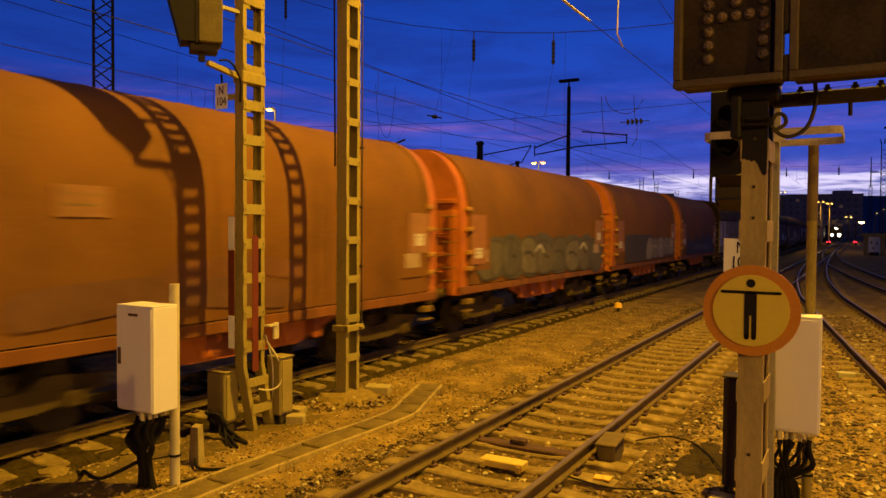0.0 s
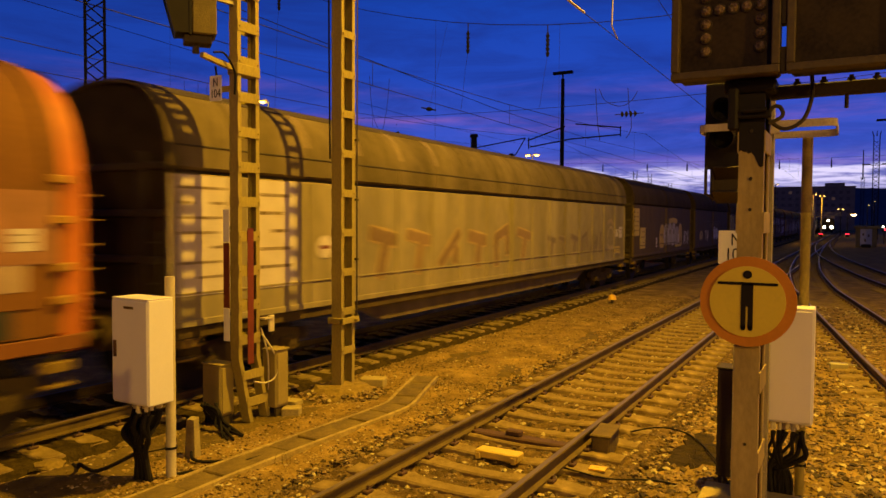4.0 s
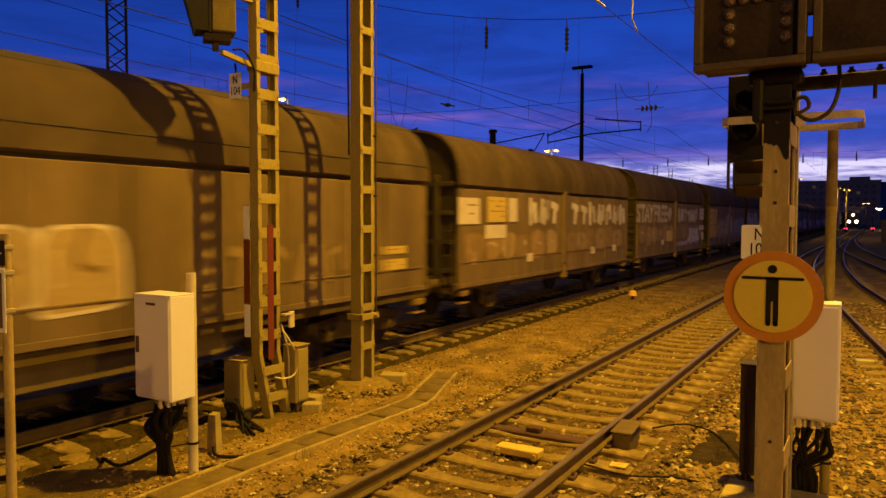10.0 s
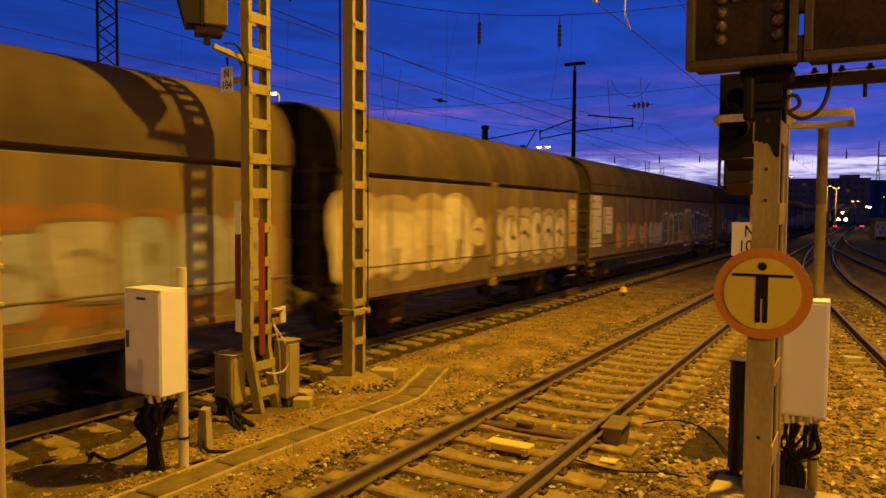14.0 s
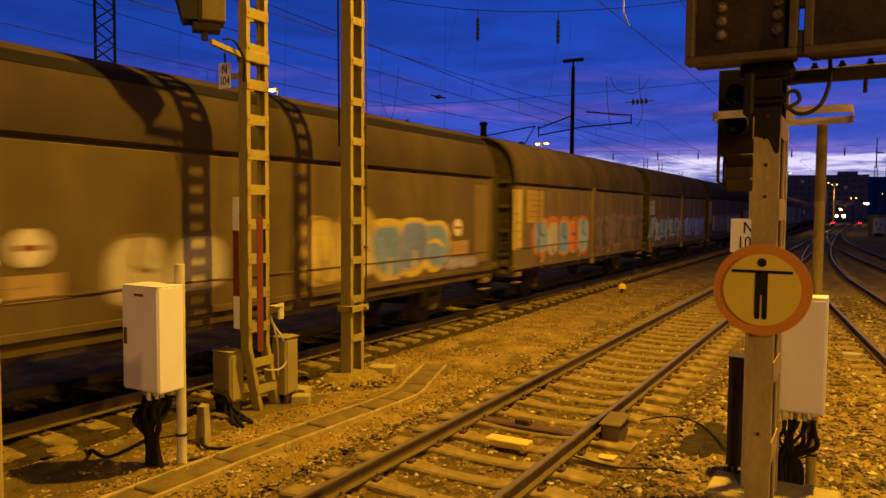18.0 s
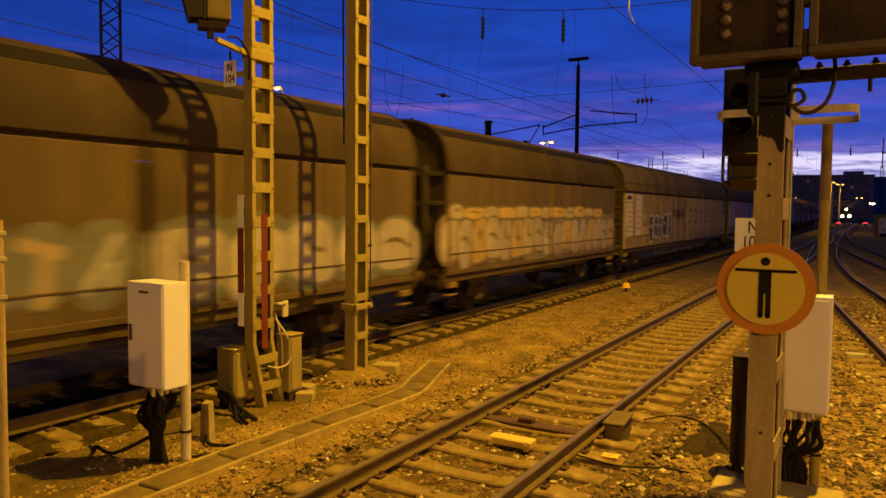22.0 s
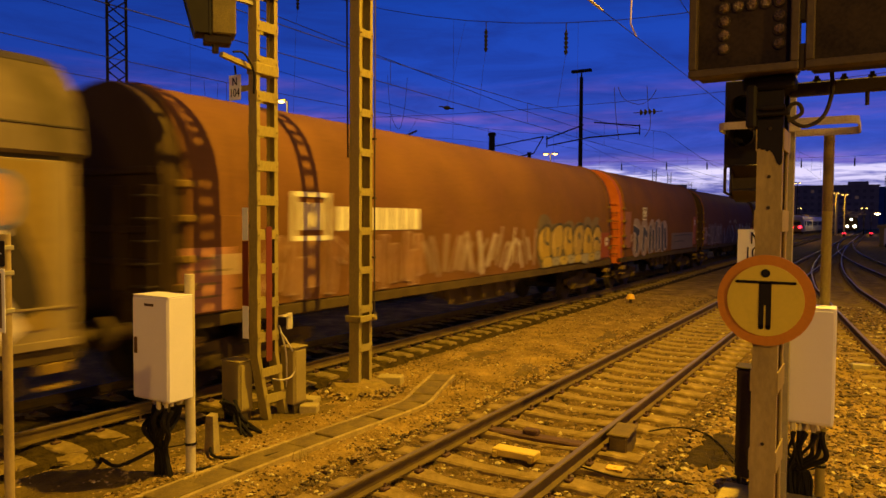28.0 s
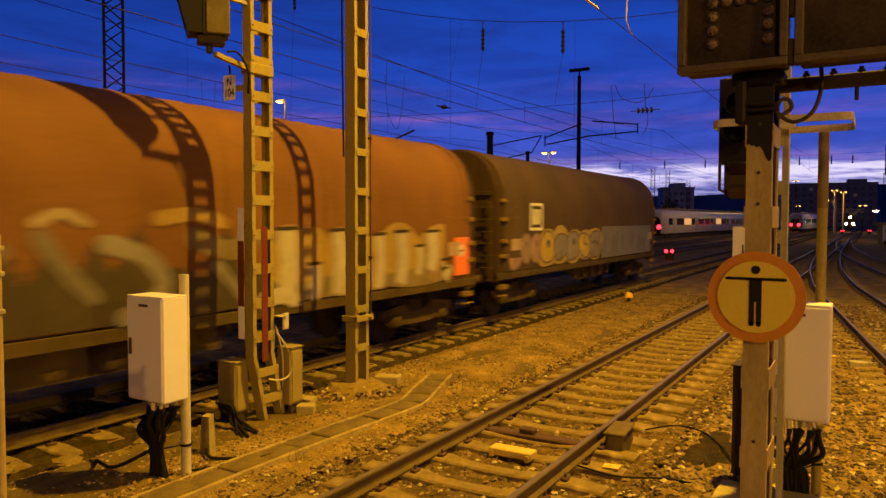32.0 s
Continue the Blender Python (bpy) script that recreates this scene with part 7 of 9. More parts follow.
def apparatus_box(where, w, d, h, label, paint_=None):
    skin = paint_ or M_GREY
    th = thing("apparatus_box", label, "equipment box", where)
    ms = Mesh()
    ms.box(-w / 2, w / 2, -d / 2, d / 2, 0.09, h, 0.018)
    part("housing", ms, skin, th, "plain steel housing")
    ms = Mesh()
    ms.box(w / 2 + 0.001, w / 2 + 0.014, -d / 2 + 0.03, d / 2 - 0.03, 0.13, h - 0.04, 0.005)
    part("door", ms, skin, th, "plain box door")
    ms = Mesh()
    ms.box(-w / 2 - 0.01, w / 2 + 0.02, -d / 2 - 0.01, d / 2 + 0.01, h, h + 0.018, 0.006)
    part("lid", ms, skin, th)
    for x in (-w / 2 + 0.04, w / 2 - 0.04):
        ms = Mesh()
        ms.box(x - 0.02, x + 0.02, -d / 2 + 0.03, d / 2 - 0.03, -0.06, 0.1)
        part("leg", ms, M_DARK, th)
    return th


apparatus_box((-7.46, 7.03, 0), 0.34, 0.26, 0.78, "weathered grey-green equipment box at the mast's foot")
apparatus_box((-7.10, 7.76, 0), 0.26, 0.27, 0.90, "grey equipment box standing beside the mast's foot")


def cable_bundle(name, label, runs, material=M_CABLE, r=0.018):
    ms_list = thing(name, label, "cables")
    for pts in runs:
        ms = Mesh()
        ms.tube(arc(pts, 4), r, 6)
        part("cable", ms, material, ms_list, smooth=True)
    return ms_list


rr = random.Random(4)
cable_bundle("cable_tangle", "tangle of black cables on the ground at the mast's foot", [
    [(-7.35 + rr.uniform(-.1, .1), 6.75 + rr.uniform(-.1, .1), 0.3), (-7.2 + rr.uniform(-.2, .2), 6.72, 0.2 + rr.uniform(-.05, .1)), (-7.05 + rr.uniform(-.1, .1), 6.75 + rr.uniform(-.1, .1), 0.05), (-6.85 + rr.uniform(-.15, .15), 6.65 + rr.uniform(-.15, .15), -0.03)] for _ in range(9)]
    + [[(-6.95, 6.2, -0.02), (-6.7, 5.9, 0.03), (-6.4, 5.7, 0.0), (-6.1, 6.0, -0.02), (-5.95, 6.5, -0.03)]])


def street_cabinet(where, w, d, h, z0, label, pole_at, pole_top, cables, seed, pole_r=0.038, fat=1.0, pole_mat=None):
    """White plastic cabinet held above the ground on a pole, cables hanging from it."""
    th = thing("line_side_cabinet", label, "cabinet", where)
    ms = Mesh()
    ms.box(0, w, 0.012, d, z0, z0 + h, 0.012)
    part("body", ms, M_WHITE, th, "white plastic body", smooth=False)
    ms = Mesh()
    ms.box(0.012, w - 0.012, 0.0, 0.012, z0 + 0.022, z0 + h - 0.02, 0.008)
    dr = part("door", ms, M_WHITE, th, "flush white door")
    ms = Mesh()
    ms.box(0.04, 0.088, -0.012, 0.0, z0 + h * 0.44, z0 + h * 0.60, 0.005)
    part("handle", ms, M_CLIP, dr, "dark recessed handle")
    ms = Mesh()
    ms.box(w * 0.36, w * 0.62, -0.003, 0.0, z0 + h * 0.905, z0 + h * 0.93)
    part("plate", ms, M_CLIP, dr, "small brown type plate")
    ms = Mesh()
    ms.box(0.001, w - 0.001, 0.008, d - 0.001, z0 + h - 0.004, z0 + h + 0.010, 0.008)
    part("cap", ms, M_WHITE, th, "white top cover")
    ms = Mesh()
    px, py = pole_at
    ms.rod((px, py, -0.1), (px, py, pole_top), pole_r, pole_r, 16)
    part("pole", ms, pole_mat or M_GALVL, th, "round carrying pole", smooth=True)
    if pole_mat:
        ms = Mesh()
        ms.rod((px, py, 2.84), (px, py, pole_top + 0.002), pole_r + 0.002, pole_r + 0.002, 16)
        part("pole_upper_part", ms, mat("dull_brown_pole", (0.17, 0.115, 0.045), 0.7, vary=0.3, scale=6, bump=0.1), th, "duller brown upper part of the pole", smooth=True)
    ms = Mesh()
    ms.box(px - 0.05, px + 0.05, d, py, z0 + 0.2, z0 + 0.24)
    ms.box(px - 0.05, px + 0.05, d, py, z0 + h - 0.24, z0 + h - 0.2)
    part("clamp", ms, M_DARK, th)
    rg = random.Random(seed)
    for k in range(cables):
        x0 = lerp(0.12, w - 0.07, k / max(1, cables - 1)) + rg.uniform(-0.02, 0.02)
        xe = px - 0.17 + rg.uniform(-0.09, 0.11)
        ms = Mesh()
        bow = rg.uniform(-0.16, 0.02) if k % 3 else rg.uniform(-0.05, 0.06)
        yk = d * rg.uniform(0.1, 0.85)
        ms.tube(arc([(x0, yk, z0 - 0.10), (x0 + bow * 0.4, yk - 0.03, z0 * 0.74), (x0 + bow, d * 0.35, z0 * 0.56), (xe + bow * 0.5, d * 0.5, z0 * 0.33), (xe, d * 0.55 + rg.uniform(-0.05, 0.05), -0.06)], 4), fat * rg.choice((0.016, 0.022, 0.027)), 7)
        cb = part("cable", ms, M_CABLE, th, "black hanging cable", smooth=True)
        ms = Mesh()
        ms.rod((x0, yk, z0 - rg.uniform(0.05, 0.10)), (x0 + rg.uniform(-0.02, 0.02), yk, z0 + 0.005), 0.020, 0.020, 8)
        part("gland", ms, M_GALVL, th)
    ms = Mesh()
    ms.rod((px, py, z0 * 0.35), (px, py, z0 * 0.38), pole_r + 0.012, pole_r + 0.012, 12)
    ms.tube(arc([(px, py - 0.05, z0 * 0.37), (px - 0.14, d * 0.3, z0 * 0.36), (px - 0.25, d * 0.55, z0 * 0.34)], 4), 0.008)
    part("cable_tie", ms, M_CABLE, th)
    return th


street_cabinet((-6.675, 4.835, 0), 0.56, 0.325, 1.085, 0.835, "white plastic line-side cabinet on a pole with hanging cables", (0.415, 0.40), 2.13, 15, 3, 0.052)
cable_bundle("loose_cable", "black cable lying over the dirt beside the cabinet", [
    [(-6.55, 5.0, 0.25), (-6.8, 4.75, 0.1), (-7.1, 4.75, 0.12), (-7.35, 4.9, 0.0), (-7.6, 5.0, -0.04)],
    [(-6.3, 5.2, 0.0), (-6.1, 5.6, -0.01), (-5.95, 6.0, -0.015), (-5.9, 6.5, -0.02)]], r=0.02)
ms = Mesh()
ms.add([(-0.07, -0.06, -0.06), (0.07, -0.06, -0.06), (0.07, 0.06, -0.06), (-0.07, 0.06, -0.06), (-0.05, -0.045, 0.40), (0.05, -0.045, 0.40), (0.05, 0.045, 0.42), (-0.05, 0.045, 0.42)], [(0, 3, 2, 1), (4, 5, 6, 7), (0, 1, 5, 4), (1, 2, 6, 5), (2, 3, 7, 6), (3, 0, 4, 7)])
whole("concrete_marker", ms, M_CONCRETE, "leaning pale concrete marker stone by the cabinet", "marker stone", (-6.66, 5.88, 0), 12)

# lattice mast of the overhead line
cm = thing("catenary_mast", "flat lattice mast of two steel channels on a concrete foot", "catenary mast", (-7.04, 9.26, 0))
for y, o in ((-0.175, 1), (0.175, -1)):
    ms = Mesh()
    channel(ms, 0, y, 0.19, 0.07, 0.0, 8.6, 0.01, o)
    part("channel", ms, M_MASTPAINT, cm, "upright steel channel")
k = 0
while 0.62 + 0.62 * k < 8.4:
    z = 0.62 + 0.62 * k
    for xx in (0.095, -0.105):
        ms = Mesh()
        ms.box(xx, xx + 0.01, -0.175, 0.175, z, z + 0.12, 0.002)
        if xx > 0:
            bolts(ms, [(xx + 0.01, yy, z + 0.06) for yy in (-0.145, 0.145)], "x", 0.014, 0.02)
        part("batten", ms, M_MASTPAINT, cm)
    k += 1
ms = Mesh()
ms.box(-0.14, 0.17, -0.225, -0.175, 1.10, 1.20, 0.008)
ms.box(0.105, 0.15, -0.225, 0.235, 1.10, 1.20, 0.008)
ms.rod((0.15, 0.12, 1.15), (0.22, 0.12, 1.15), 0.03)
part("clamp_band", ms, M_MASTPAINT, cm, "steel clamp band round the mast")
ms = Mesh()
ms.tube([(-0.115, -0.19, 3.7), (-0.125, -0.19, 4.6), (-0.135, -0.19, 5.4), (-0.15, -0.19, 8.4)], 0.014, 6)
part("earth_cable", ms, M_CABLE, cm, "dark cable down the mast")
ms = Mesh()
ms.tube([(0.125, 0.195, 1.2), (0.125, 0.195, 8.0)], 0.012, 6)
for z in (1.2, 2.1, 3.05, 4.0):
    ms.box(0.095, 0.145, 0.165, 0.22, z, z + 0.03)
part("conduit", ms, M_DARK, cm)
rock = Mesh()
rg = random.Random(12)
ring = [(0.55 + rg.uniform(-.1, .1), 2 * math.pi * k / 12) for k in range(12)]
rock.add([(r * math.cos(a), r * math.sin(a) * 1.05, -0.08) for r, a in ring] + [(r * 0.72 * math.cos(a), r * 0.72 * math.sin(a), 0.10 + rg.uniform(-.03, .03)) for r, a in ring] + [(0, 0, 0.16)],
         [(k, (k + 1) % 12, 12 + (k + 1) % 12, 12 + k) for k in range(12)] + [(12 + k, 12 + (k + 1) % 12, 24) for k in range(12)])
part("foundation", rock, M_RUBBLE, cm, "crumbled concrete foundation")
rx = np.random.default_rng(31)
ra, rd = rx.uniform(0, 6.28, 260), 0.25 + 0.45 * rx.uniform(0, 1, 260)
stone_field("foundation_rubble", -7.04 + rd * np.cos(ra), 9.26 + rd * np.sin(ra), 0.13 - 0.22 * rd, 0.02 + 0.05 * rx.uniform(0, 1, 260) ** 2, "rubble heaped round the lattice mast's foot", 32)

# cable trough lids
duct = thing("cable_trough", "row of flat concrete cable trough lids in the dirt", "cable trough", (0, 0, 0), kind="structure")
mid = arc([(-5.90, 3.0), (-5.92, 4.6), (-5.93, 6.0), (-5.87, 7.5), (-5.82, 8.6), (-5.86, 9.1), (-6.10, 9.8), (-6.47, 10.9)], 6)
dist = [0.0]
for a, b in zip(mid, mid[1:]):
    dist.append(dist[-1] + math.hypot(b[0] - a[0], b[1] - a[1]))
q = 0.0
lid = Mesh()
lid.box(-0.165, 0.165, 0.006, 0.494, -0.05, 0.008, 0.012)
LID = lid.data("lid", M_LID)
while q < dist[-1] - 0.5:
    x0, y0 = np.interp(q, dist, [p[0] for p in mid]), np.interp(q, dist, [p[1] for p in mid])
    x1, y1 = np.interp(q + 0.5, dist, [p[0] for p in mid]), np.interp(q + 0.5, dist, [p[1] for p in mid])
    ob = part("lid", LID, None, duct)
    ob.matrix_local = pose(x0, y0, random.uniform(-0.012, 0.01), random.uniform(-1.2, 1.2), random.uniform(-1.2, 1.2), math.degrees(math.atan2(y1 - y0, x1 - x0)) - 90)
    q += 0.5
edge = Mesh()
for s in (-0.2, 0.2):
    ln = []
    for i, p in enumerate(mid):
        a, b = mid[max(i - 1, 0)], mid[min(i + 1, len(mid) - 1)]
        d = Vector((b[0] - a[0], b[1] - a[1])).normalized()
        ln.append((p[0] + d.y * s, p[1] - d.x * s))
    sw = sweep(ln, [(-0.027, -0.1), (0.027, -0.1), (0.027, 0.004), (0.018, 0.011), (-0.018, 0.011), (-0.027, 0.004)], 0)
    part("trough_edge", Mesh().add(sw.v, sw.f), M_TROUGHEDGE, duct, "concrete trough edge")


def rough_block(name, label, where, w, d, h, material, turn=0.0, top=None):
    ms = Mesh()
    ms.box(-w / 2, w / 2, -d / 2, d / 2, -0.06, h, min(w, d, h) * 0.18)
    return whole(name, ms, material, label, "block", where, turn)


rough_block("junction_cover", "pale concrete junction cover beside the mast", (-6.97, 10.0, 0), 0.42, 0.26, 0.09, M_CONCRETE, 20)
rough_block("junction_cover", "small pale concrete cover near the equipment box", (-6.88, 7.85, 0), 0.26, 0.2, 0.08, M_CONCRETE, 30)
rough_block("junction_cover", "small pale concrete cover near the equipment box", (-7.25, 8.25, 0), 0.3, 0.22, 0.05, M_CONCRETE, 10)

bl = thing("track_marker", "small marker stake with a yellow cap between the tracks", "marker", (-7.03, 24.2, 0))
ms = Mesh()
ms.rod((0, 0, -0.1), (0, 0, 0.14), 0.05, 0.05, 8)
part("stake", ms, M_DARK, bl)
ms = Mesh()
ms.rod((0, 0, 0.10), (0, 0, 0.22), 0.15, 0.12, 10)
ms.dome((0, 0, 0.22), 0.12, (0, 0, 1), 0.5)
part("cap", ms, M_YELLOW, bl, "yellow rounded cap", smooth=True)

# fittings in the near track
ms = Mesh()
ms.box(-0.27, 0.27, -0.10, 0.10, -0.03, 0.06, 0.012)
ms.box(-0.25, -0.2, -0.12, 0.12, -0.04, 0.03)
ms.box(0.2, 0.25, -0.12, 0.12, -0.04, 0.03)
whole("track_magnet", ms, mat("ochre_box_paint", (0.58, 0.40, 0.06), 0.6, vary=0.15, dirt=(0.3, 0.2, 0.08), dirt_amount=0.4, dirt_scale=6), "ochre-painted flat balise box between the rails", "balise", (-3.52, 7.62, 0), 0)
ms = Mesh()
ms.box(-0.68, 0.68, -0.09, 0.09, -0.07, 0.03, 0.02)
ms.box(-0.22, -0.02, -0.06, 0.06, 0.03, 0.10, 0.015)
whole("tie_bar_sleeper", ms, M_CLIP, "rusty steel trough between the sleepers with a connector", "sleeper", (-3.53, 8.35, 0), 0)
ms = Mesh()
ms.box(-0.11, 0.11, -0.27, 0.27, -0.08, 0.17, 0.02)
ms.box(-0.13, 0.13, -0.29, 0.29, 0.17, 0.2, 0.012)
whole("rail_contact_box", ms, mat("brown_box_paint", (0.13, 0.085, 0.018), 0.8, vary=0.3, scale=6, bump=0.2), "brown rail contact box beside the near rail", "equipment box", (-2.56, 8.62, 0), 4)
ms = Mesh()
ms.box(-0.09, 0.09, -0.07, 0.07, 0.0, 0.02, 0.004)
ms.rod((0, 0, 0.02), (0, 0, 0.026), 0.02, 0.02, 8)
whole("yellow_marker_plate", ms, M_YELLOW, "small yellow marker plate on a sleeper end", "marker", (-2.38, 7.74, 0.0), 5)
cable_bundle("rail_cable", "thin dark cable from the rail to the post", [[(-2.7, 7.55, 0.02), (-2.2, 7.45, 0.02), (-1.8, 7.7, 0.0), (-1.5, 7.7, 0.0)], [(-2.4, 9.2, 0.05), (-2.1, 9.6, 0.05), (-1.7, 9.5, 0.02), (-1.25, 8.6, 0.02)]], r=0.010)

# stones in the dirt by the train
for k, (x, y, s) in enumerate(((-7.82, 4.85, 0.22), (-7.55, 5.35, 0.13), (-8.1, 4.3, 0.2), (-7.4, 4.6, 0.1), (-7.75, 5.8, 0.12), (-7.9, 6.2, 0.1), (-7.6, 6.4, 0.09))):
    rg = random.Random(k + 50)
    ms = Mesh()
    ms.dome((0, 0, -0.03), s * 0.8, (0, 0, 1), 0.36, 7, 3)
    ms.v = [(x_ * rg.uniform(0.7, 1.3), y_ * rg.uniform(0.7, 1.2), z_ * rg.uniform(0.6, 1.3)) for x_, y_, z_ in ms.v]
    whole("rubble_stone", ms, M_RUBBLE, "pale broken stone lying in the dirt", "stone", (x, y, -0.02), rg.uniform(0, 180), group="rubble by the train track")

M_POST = mat("ochre_grey_post_paint", (0.36, 0.255, 0.085), 0.65, vary=0.25, scale=5, grain=60, bump=0.12, dirt=(0.17, 0.11, 0.04), dirt_amount=0.7, dirt_scale=4, stretch_z=0.4)
# ---- post with the forbidden-passage sign and lamp panels ----
nm = thing("sign_post", "slim twin-channel steel post with black-painted head", "post", (-0.372, 3.30, 0))
for y, o in ((0.0, 1), (0.25, -1)):
    for z0, z1, m in ((0.0, 3.05, M_POST), (3.05, 3.34, M_BLACK)):
        ms = Mesh()
        channel(ms, 0, y, 0.098, 0.05, z0, z1, 0.007, o)
        part("channel", ms, m, nm, "pale galvanised steel channel" if m is M_POST else "black-painted channel head")
ms = Mesh()
edge_z = [3.035, 3.04, 3.032, 3.034, 3.024, 3.03, 3.02, 3.0, 2.975, 2.965, 2.975]
ms.add([(-0.0485, -0.0015, 3.06), *[(-0.0485 + 0.0097 * q, -0.0015, z) for q, z in enumerate(edge_z)], (0.0485, -0.0015, 3.06)], [tuple(range(13))])
part("paint_edge", ms, M_BLACK, nm, "ragged lower edge of the black paint", fix=False)
k = 0
while 0.25 + 0.34 * k < 3.2:
    z = 0.25 + 0.34 * k + 0.06
    for xx in (0.049, -0.055):
        ms = Mesh()
        ms.box(xx, xx + 0.006, 0.0, 0.25, z, z + 0.09, 0.001)
        part("batten", ms, M_POST, nm)
    k += 1
ms = Mesh()
for z in (1.79, 2.79, 2.92, 3.12):
    ms = Mesh()
    bolts(ms, [(0, 0.0, z)], "-y", 0.008, 0.004)
    part("bolt", ms, M_DARK, nm)
ms = Mesh()
ms.box(-0.075, 0.075, -0.03, 0.0, 3.17, 3.20, 0.005)
ms.box(-0.11, 0.09, -0.02, 0.27, 3.28, 3.335, 0.008)
ms.box(-0.09, -0.05, -0.05, 0.05, 3.12, 3.3, 0.01)
ms.rod((-0.03, -0.04, 3.20), (0.06, -0.04, 3.20), 0.012)
part("head_clamp", ms, M_BLACK, nm, "dark clamp at the post's head")

sg = thing("prohibition_sign", "round ochre sign with orange-red rim and black pictogram", "sign", (-0.372, 3.275, 2.403))
ms = Mesh()
ms.disc((0, 0.006, 0), 0.190, "y", 0.008, 48)
part("rim", ms, M_SIGNRED, sg, "orange-red rim")
ms = Mesh()
ms.disc((0, -0.0005, 0), 0.149, "y", 0.006, 48)
part("face", ms, M_SIGNFACE, sg, "ochre reflective face")
ms = Mesh()
ms.disc((0.0, -0.0045, 0.114), 0.0175, "y", 0.003, 24)
ms.box(-0.112, 0.112, -0.006, -0.003, 0.070, 0.082)
ms.box(-0.024, 0.024, -0.006, -0.003, -0.02, 0.076)
ms.box(-0.024, -0.004, -0.006, -0.003, -0.112, -0.018)
ms.box(0.004, 0.024, -0.006, -0.003, -0.112, -0.018)
for x, z, r in ((-0.112, 0.076, 0.006), (0.112, 0.076, 0.006), (-0.014, -0.112, 0.01), (0.014, -0.112, 0.01)):
    ms.disc((x, -0.0045, z), r, "y", 0.003, 12)
part("pictogram", ms, M_BLACK, sg, "black plain pictogram of bars and a dot")
ms = Mesh()
ms.box(-0.06, 0.06, 0.01, 0.022, 0.08, 0.11)
ms.box(-0.06, 0.06, 0.01, 0.022, -0.11, -0.08)
part("bracket", ms, M_GALV, sg)


def lamp_panel(x0, x1, label):
    th = thing("lamp_panel", label, "signal panel", ((x0 + x1) / 2, 3.2, 3.336), group="lamp panels on the post")
    w, h, t = (x1 - x0) / 2, 0.62, 0.032
    ms = Mesh()
    ms.box(-w + 0.01, w - 0.01, 0.05, 0.2, 0.01, h - 0.01, 0.01)
    part("case", ms, M_DARK, th, "dark steel case")
    for a in ((-w, w, -0.012, 0.06, 0, t), (-w, w, -0.012, 0.06, h - t, h), (-w, -w + t, -0.012, 0.06, t, h - t), (w - t, w, -0.012, 0.06, t, h - t)):
        ms = Mesh()
        ms.box(*a, 0.004)
        part("frame", ms, mat("brown_grey_frame", (0.085, 0.058, 0.028), 0.6, vary=0.25, scale=8, dirt=(0.05, 0.04, 0.03), dirt_amount=0.5, dirt_scale=6), th, "brown-grey frame bar")
    ms = Mesh()
    ms.box(-w + t, w - t, 0.03, 0.034, t, h - t)
    part("front", ms, M_GLASSDARK, th, "dark glossy front")
    return th


pa = lamp_panel(-0.685, -0.262, "dark lamp panel with rows of clear round lenses")
for cx_, rows_ in ((-0.55, range(9)), (-0.338, range(9)), (-0.497, (3,)), (-0.444, (3, 4)), (-0.391, (3,))):
    for k in rows_:
        ms = Mesh()
        c = (cx_ + 0.4735, 0.026, 0.118 + 0.056 * k)
        ms.dome(c, 0.0215, (0, -1, 0), 0.55, 12, 4)
        ln = part("lens", ms, M_LENS, pa, "clear round lens", smooth=True)
        ms = Mesh()
        ms.rod((c[0], c[1] + 0.006, c[2]), (c[0], c[1] - 0.004, c[2]), 0.025, 0.024, 14)
        part("ring", ms, M_DARK, pa)
lamp_panel(-0.240, 0.21, "dark glass-fronted lamp panel beside the lens panel")
hg = pa
for z0, z1 in ((0.0, 0.10), (0.19, 0.62)):
    ms = Mesh()
    ms.box(0.2115, 0.2335, 0.0, 0.05, z0, z1, 0.003)
    part("hinge_strip", ms, M_DARK, hg)
ar = thing("panel_support", "dark support bar below the lamp panels", "bracket", (-0.372, 3.30, 3.283))
ms = Mesh()
ms.box(0.06, 0.50, 0.10, 0.15, -0.02, 0.035, 0.006)
part("bar", ms, M_DARK, ar, "dark support bar")
for x in (0.16, 0.26, 0.36, 0.45):
    ms = Mesh()
    ms.rod((x, 0.125, 0.03), (x, 0.125, 0.06), 0.009)
    ms.disc((x, 0.125, 0.041), 0.015, "z", 0.012, 8)
    part("bolt", ms, M_DARK, ar)
ms = Mesh()
ms.rod((0.345, 0.12, -0.02), (0.345, 0.12, -0.075), 0.008)
part("hanging_bolt", ms, M_DARK, ar)
ms = Mesh()
ms.tube(arc([(0.215, 0.09, 0.08), (0.22, 0.08, -0.02), (0.19, 0.06, -0.12), (0.12, 0.06, -0.155), (0.06, 0.07, -0.11), (0.07, 0.08, -0.06), (0.10, 0.08, -0.06), (0.11, 0.07, -0.10), (0.06, 0.06, -0.13)], 5), 0.0085, 7)
part("cable", ms, M_DARK, ar, "looped grey cable", smooth=True)

# ---- second signal mast behind the sign post ----
m2 = thing("signal_mast", "grey lattice signal mast behind the sign post", "signal mast", (-0.82, 7.62, 0))
for s in (-1, 1):
    ms = Mesh()
    x = s * 0.16
    upright(ms, [(x, -0.06), (x, 0.06), (x - s * 0.055, 0.06), (x - s * 0.055, 0.052), (x - s * 0.008, 0.052), (x - s * 0.008, -0.052), (x - s * 0.055, -0.052), (x - s * 0.055, -0.06)], 0.0, 4.3)
    part("post", ms, M_GALV, m2, "steel channel post")
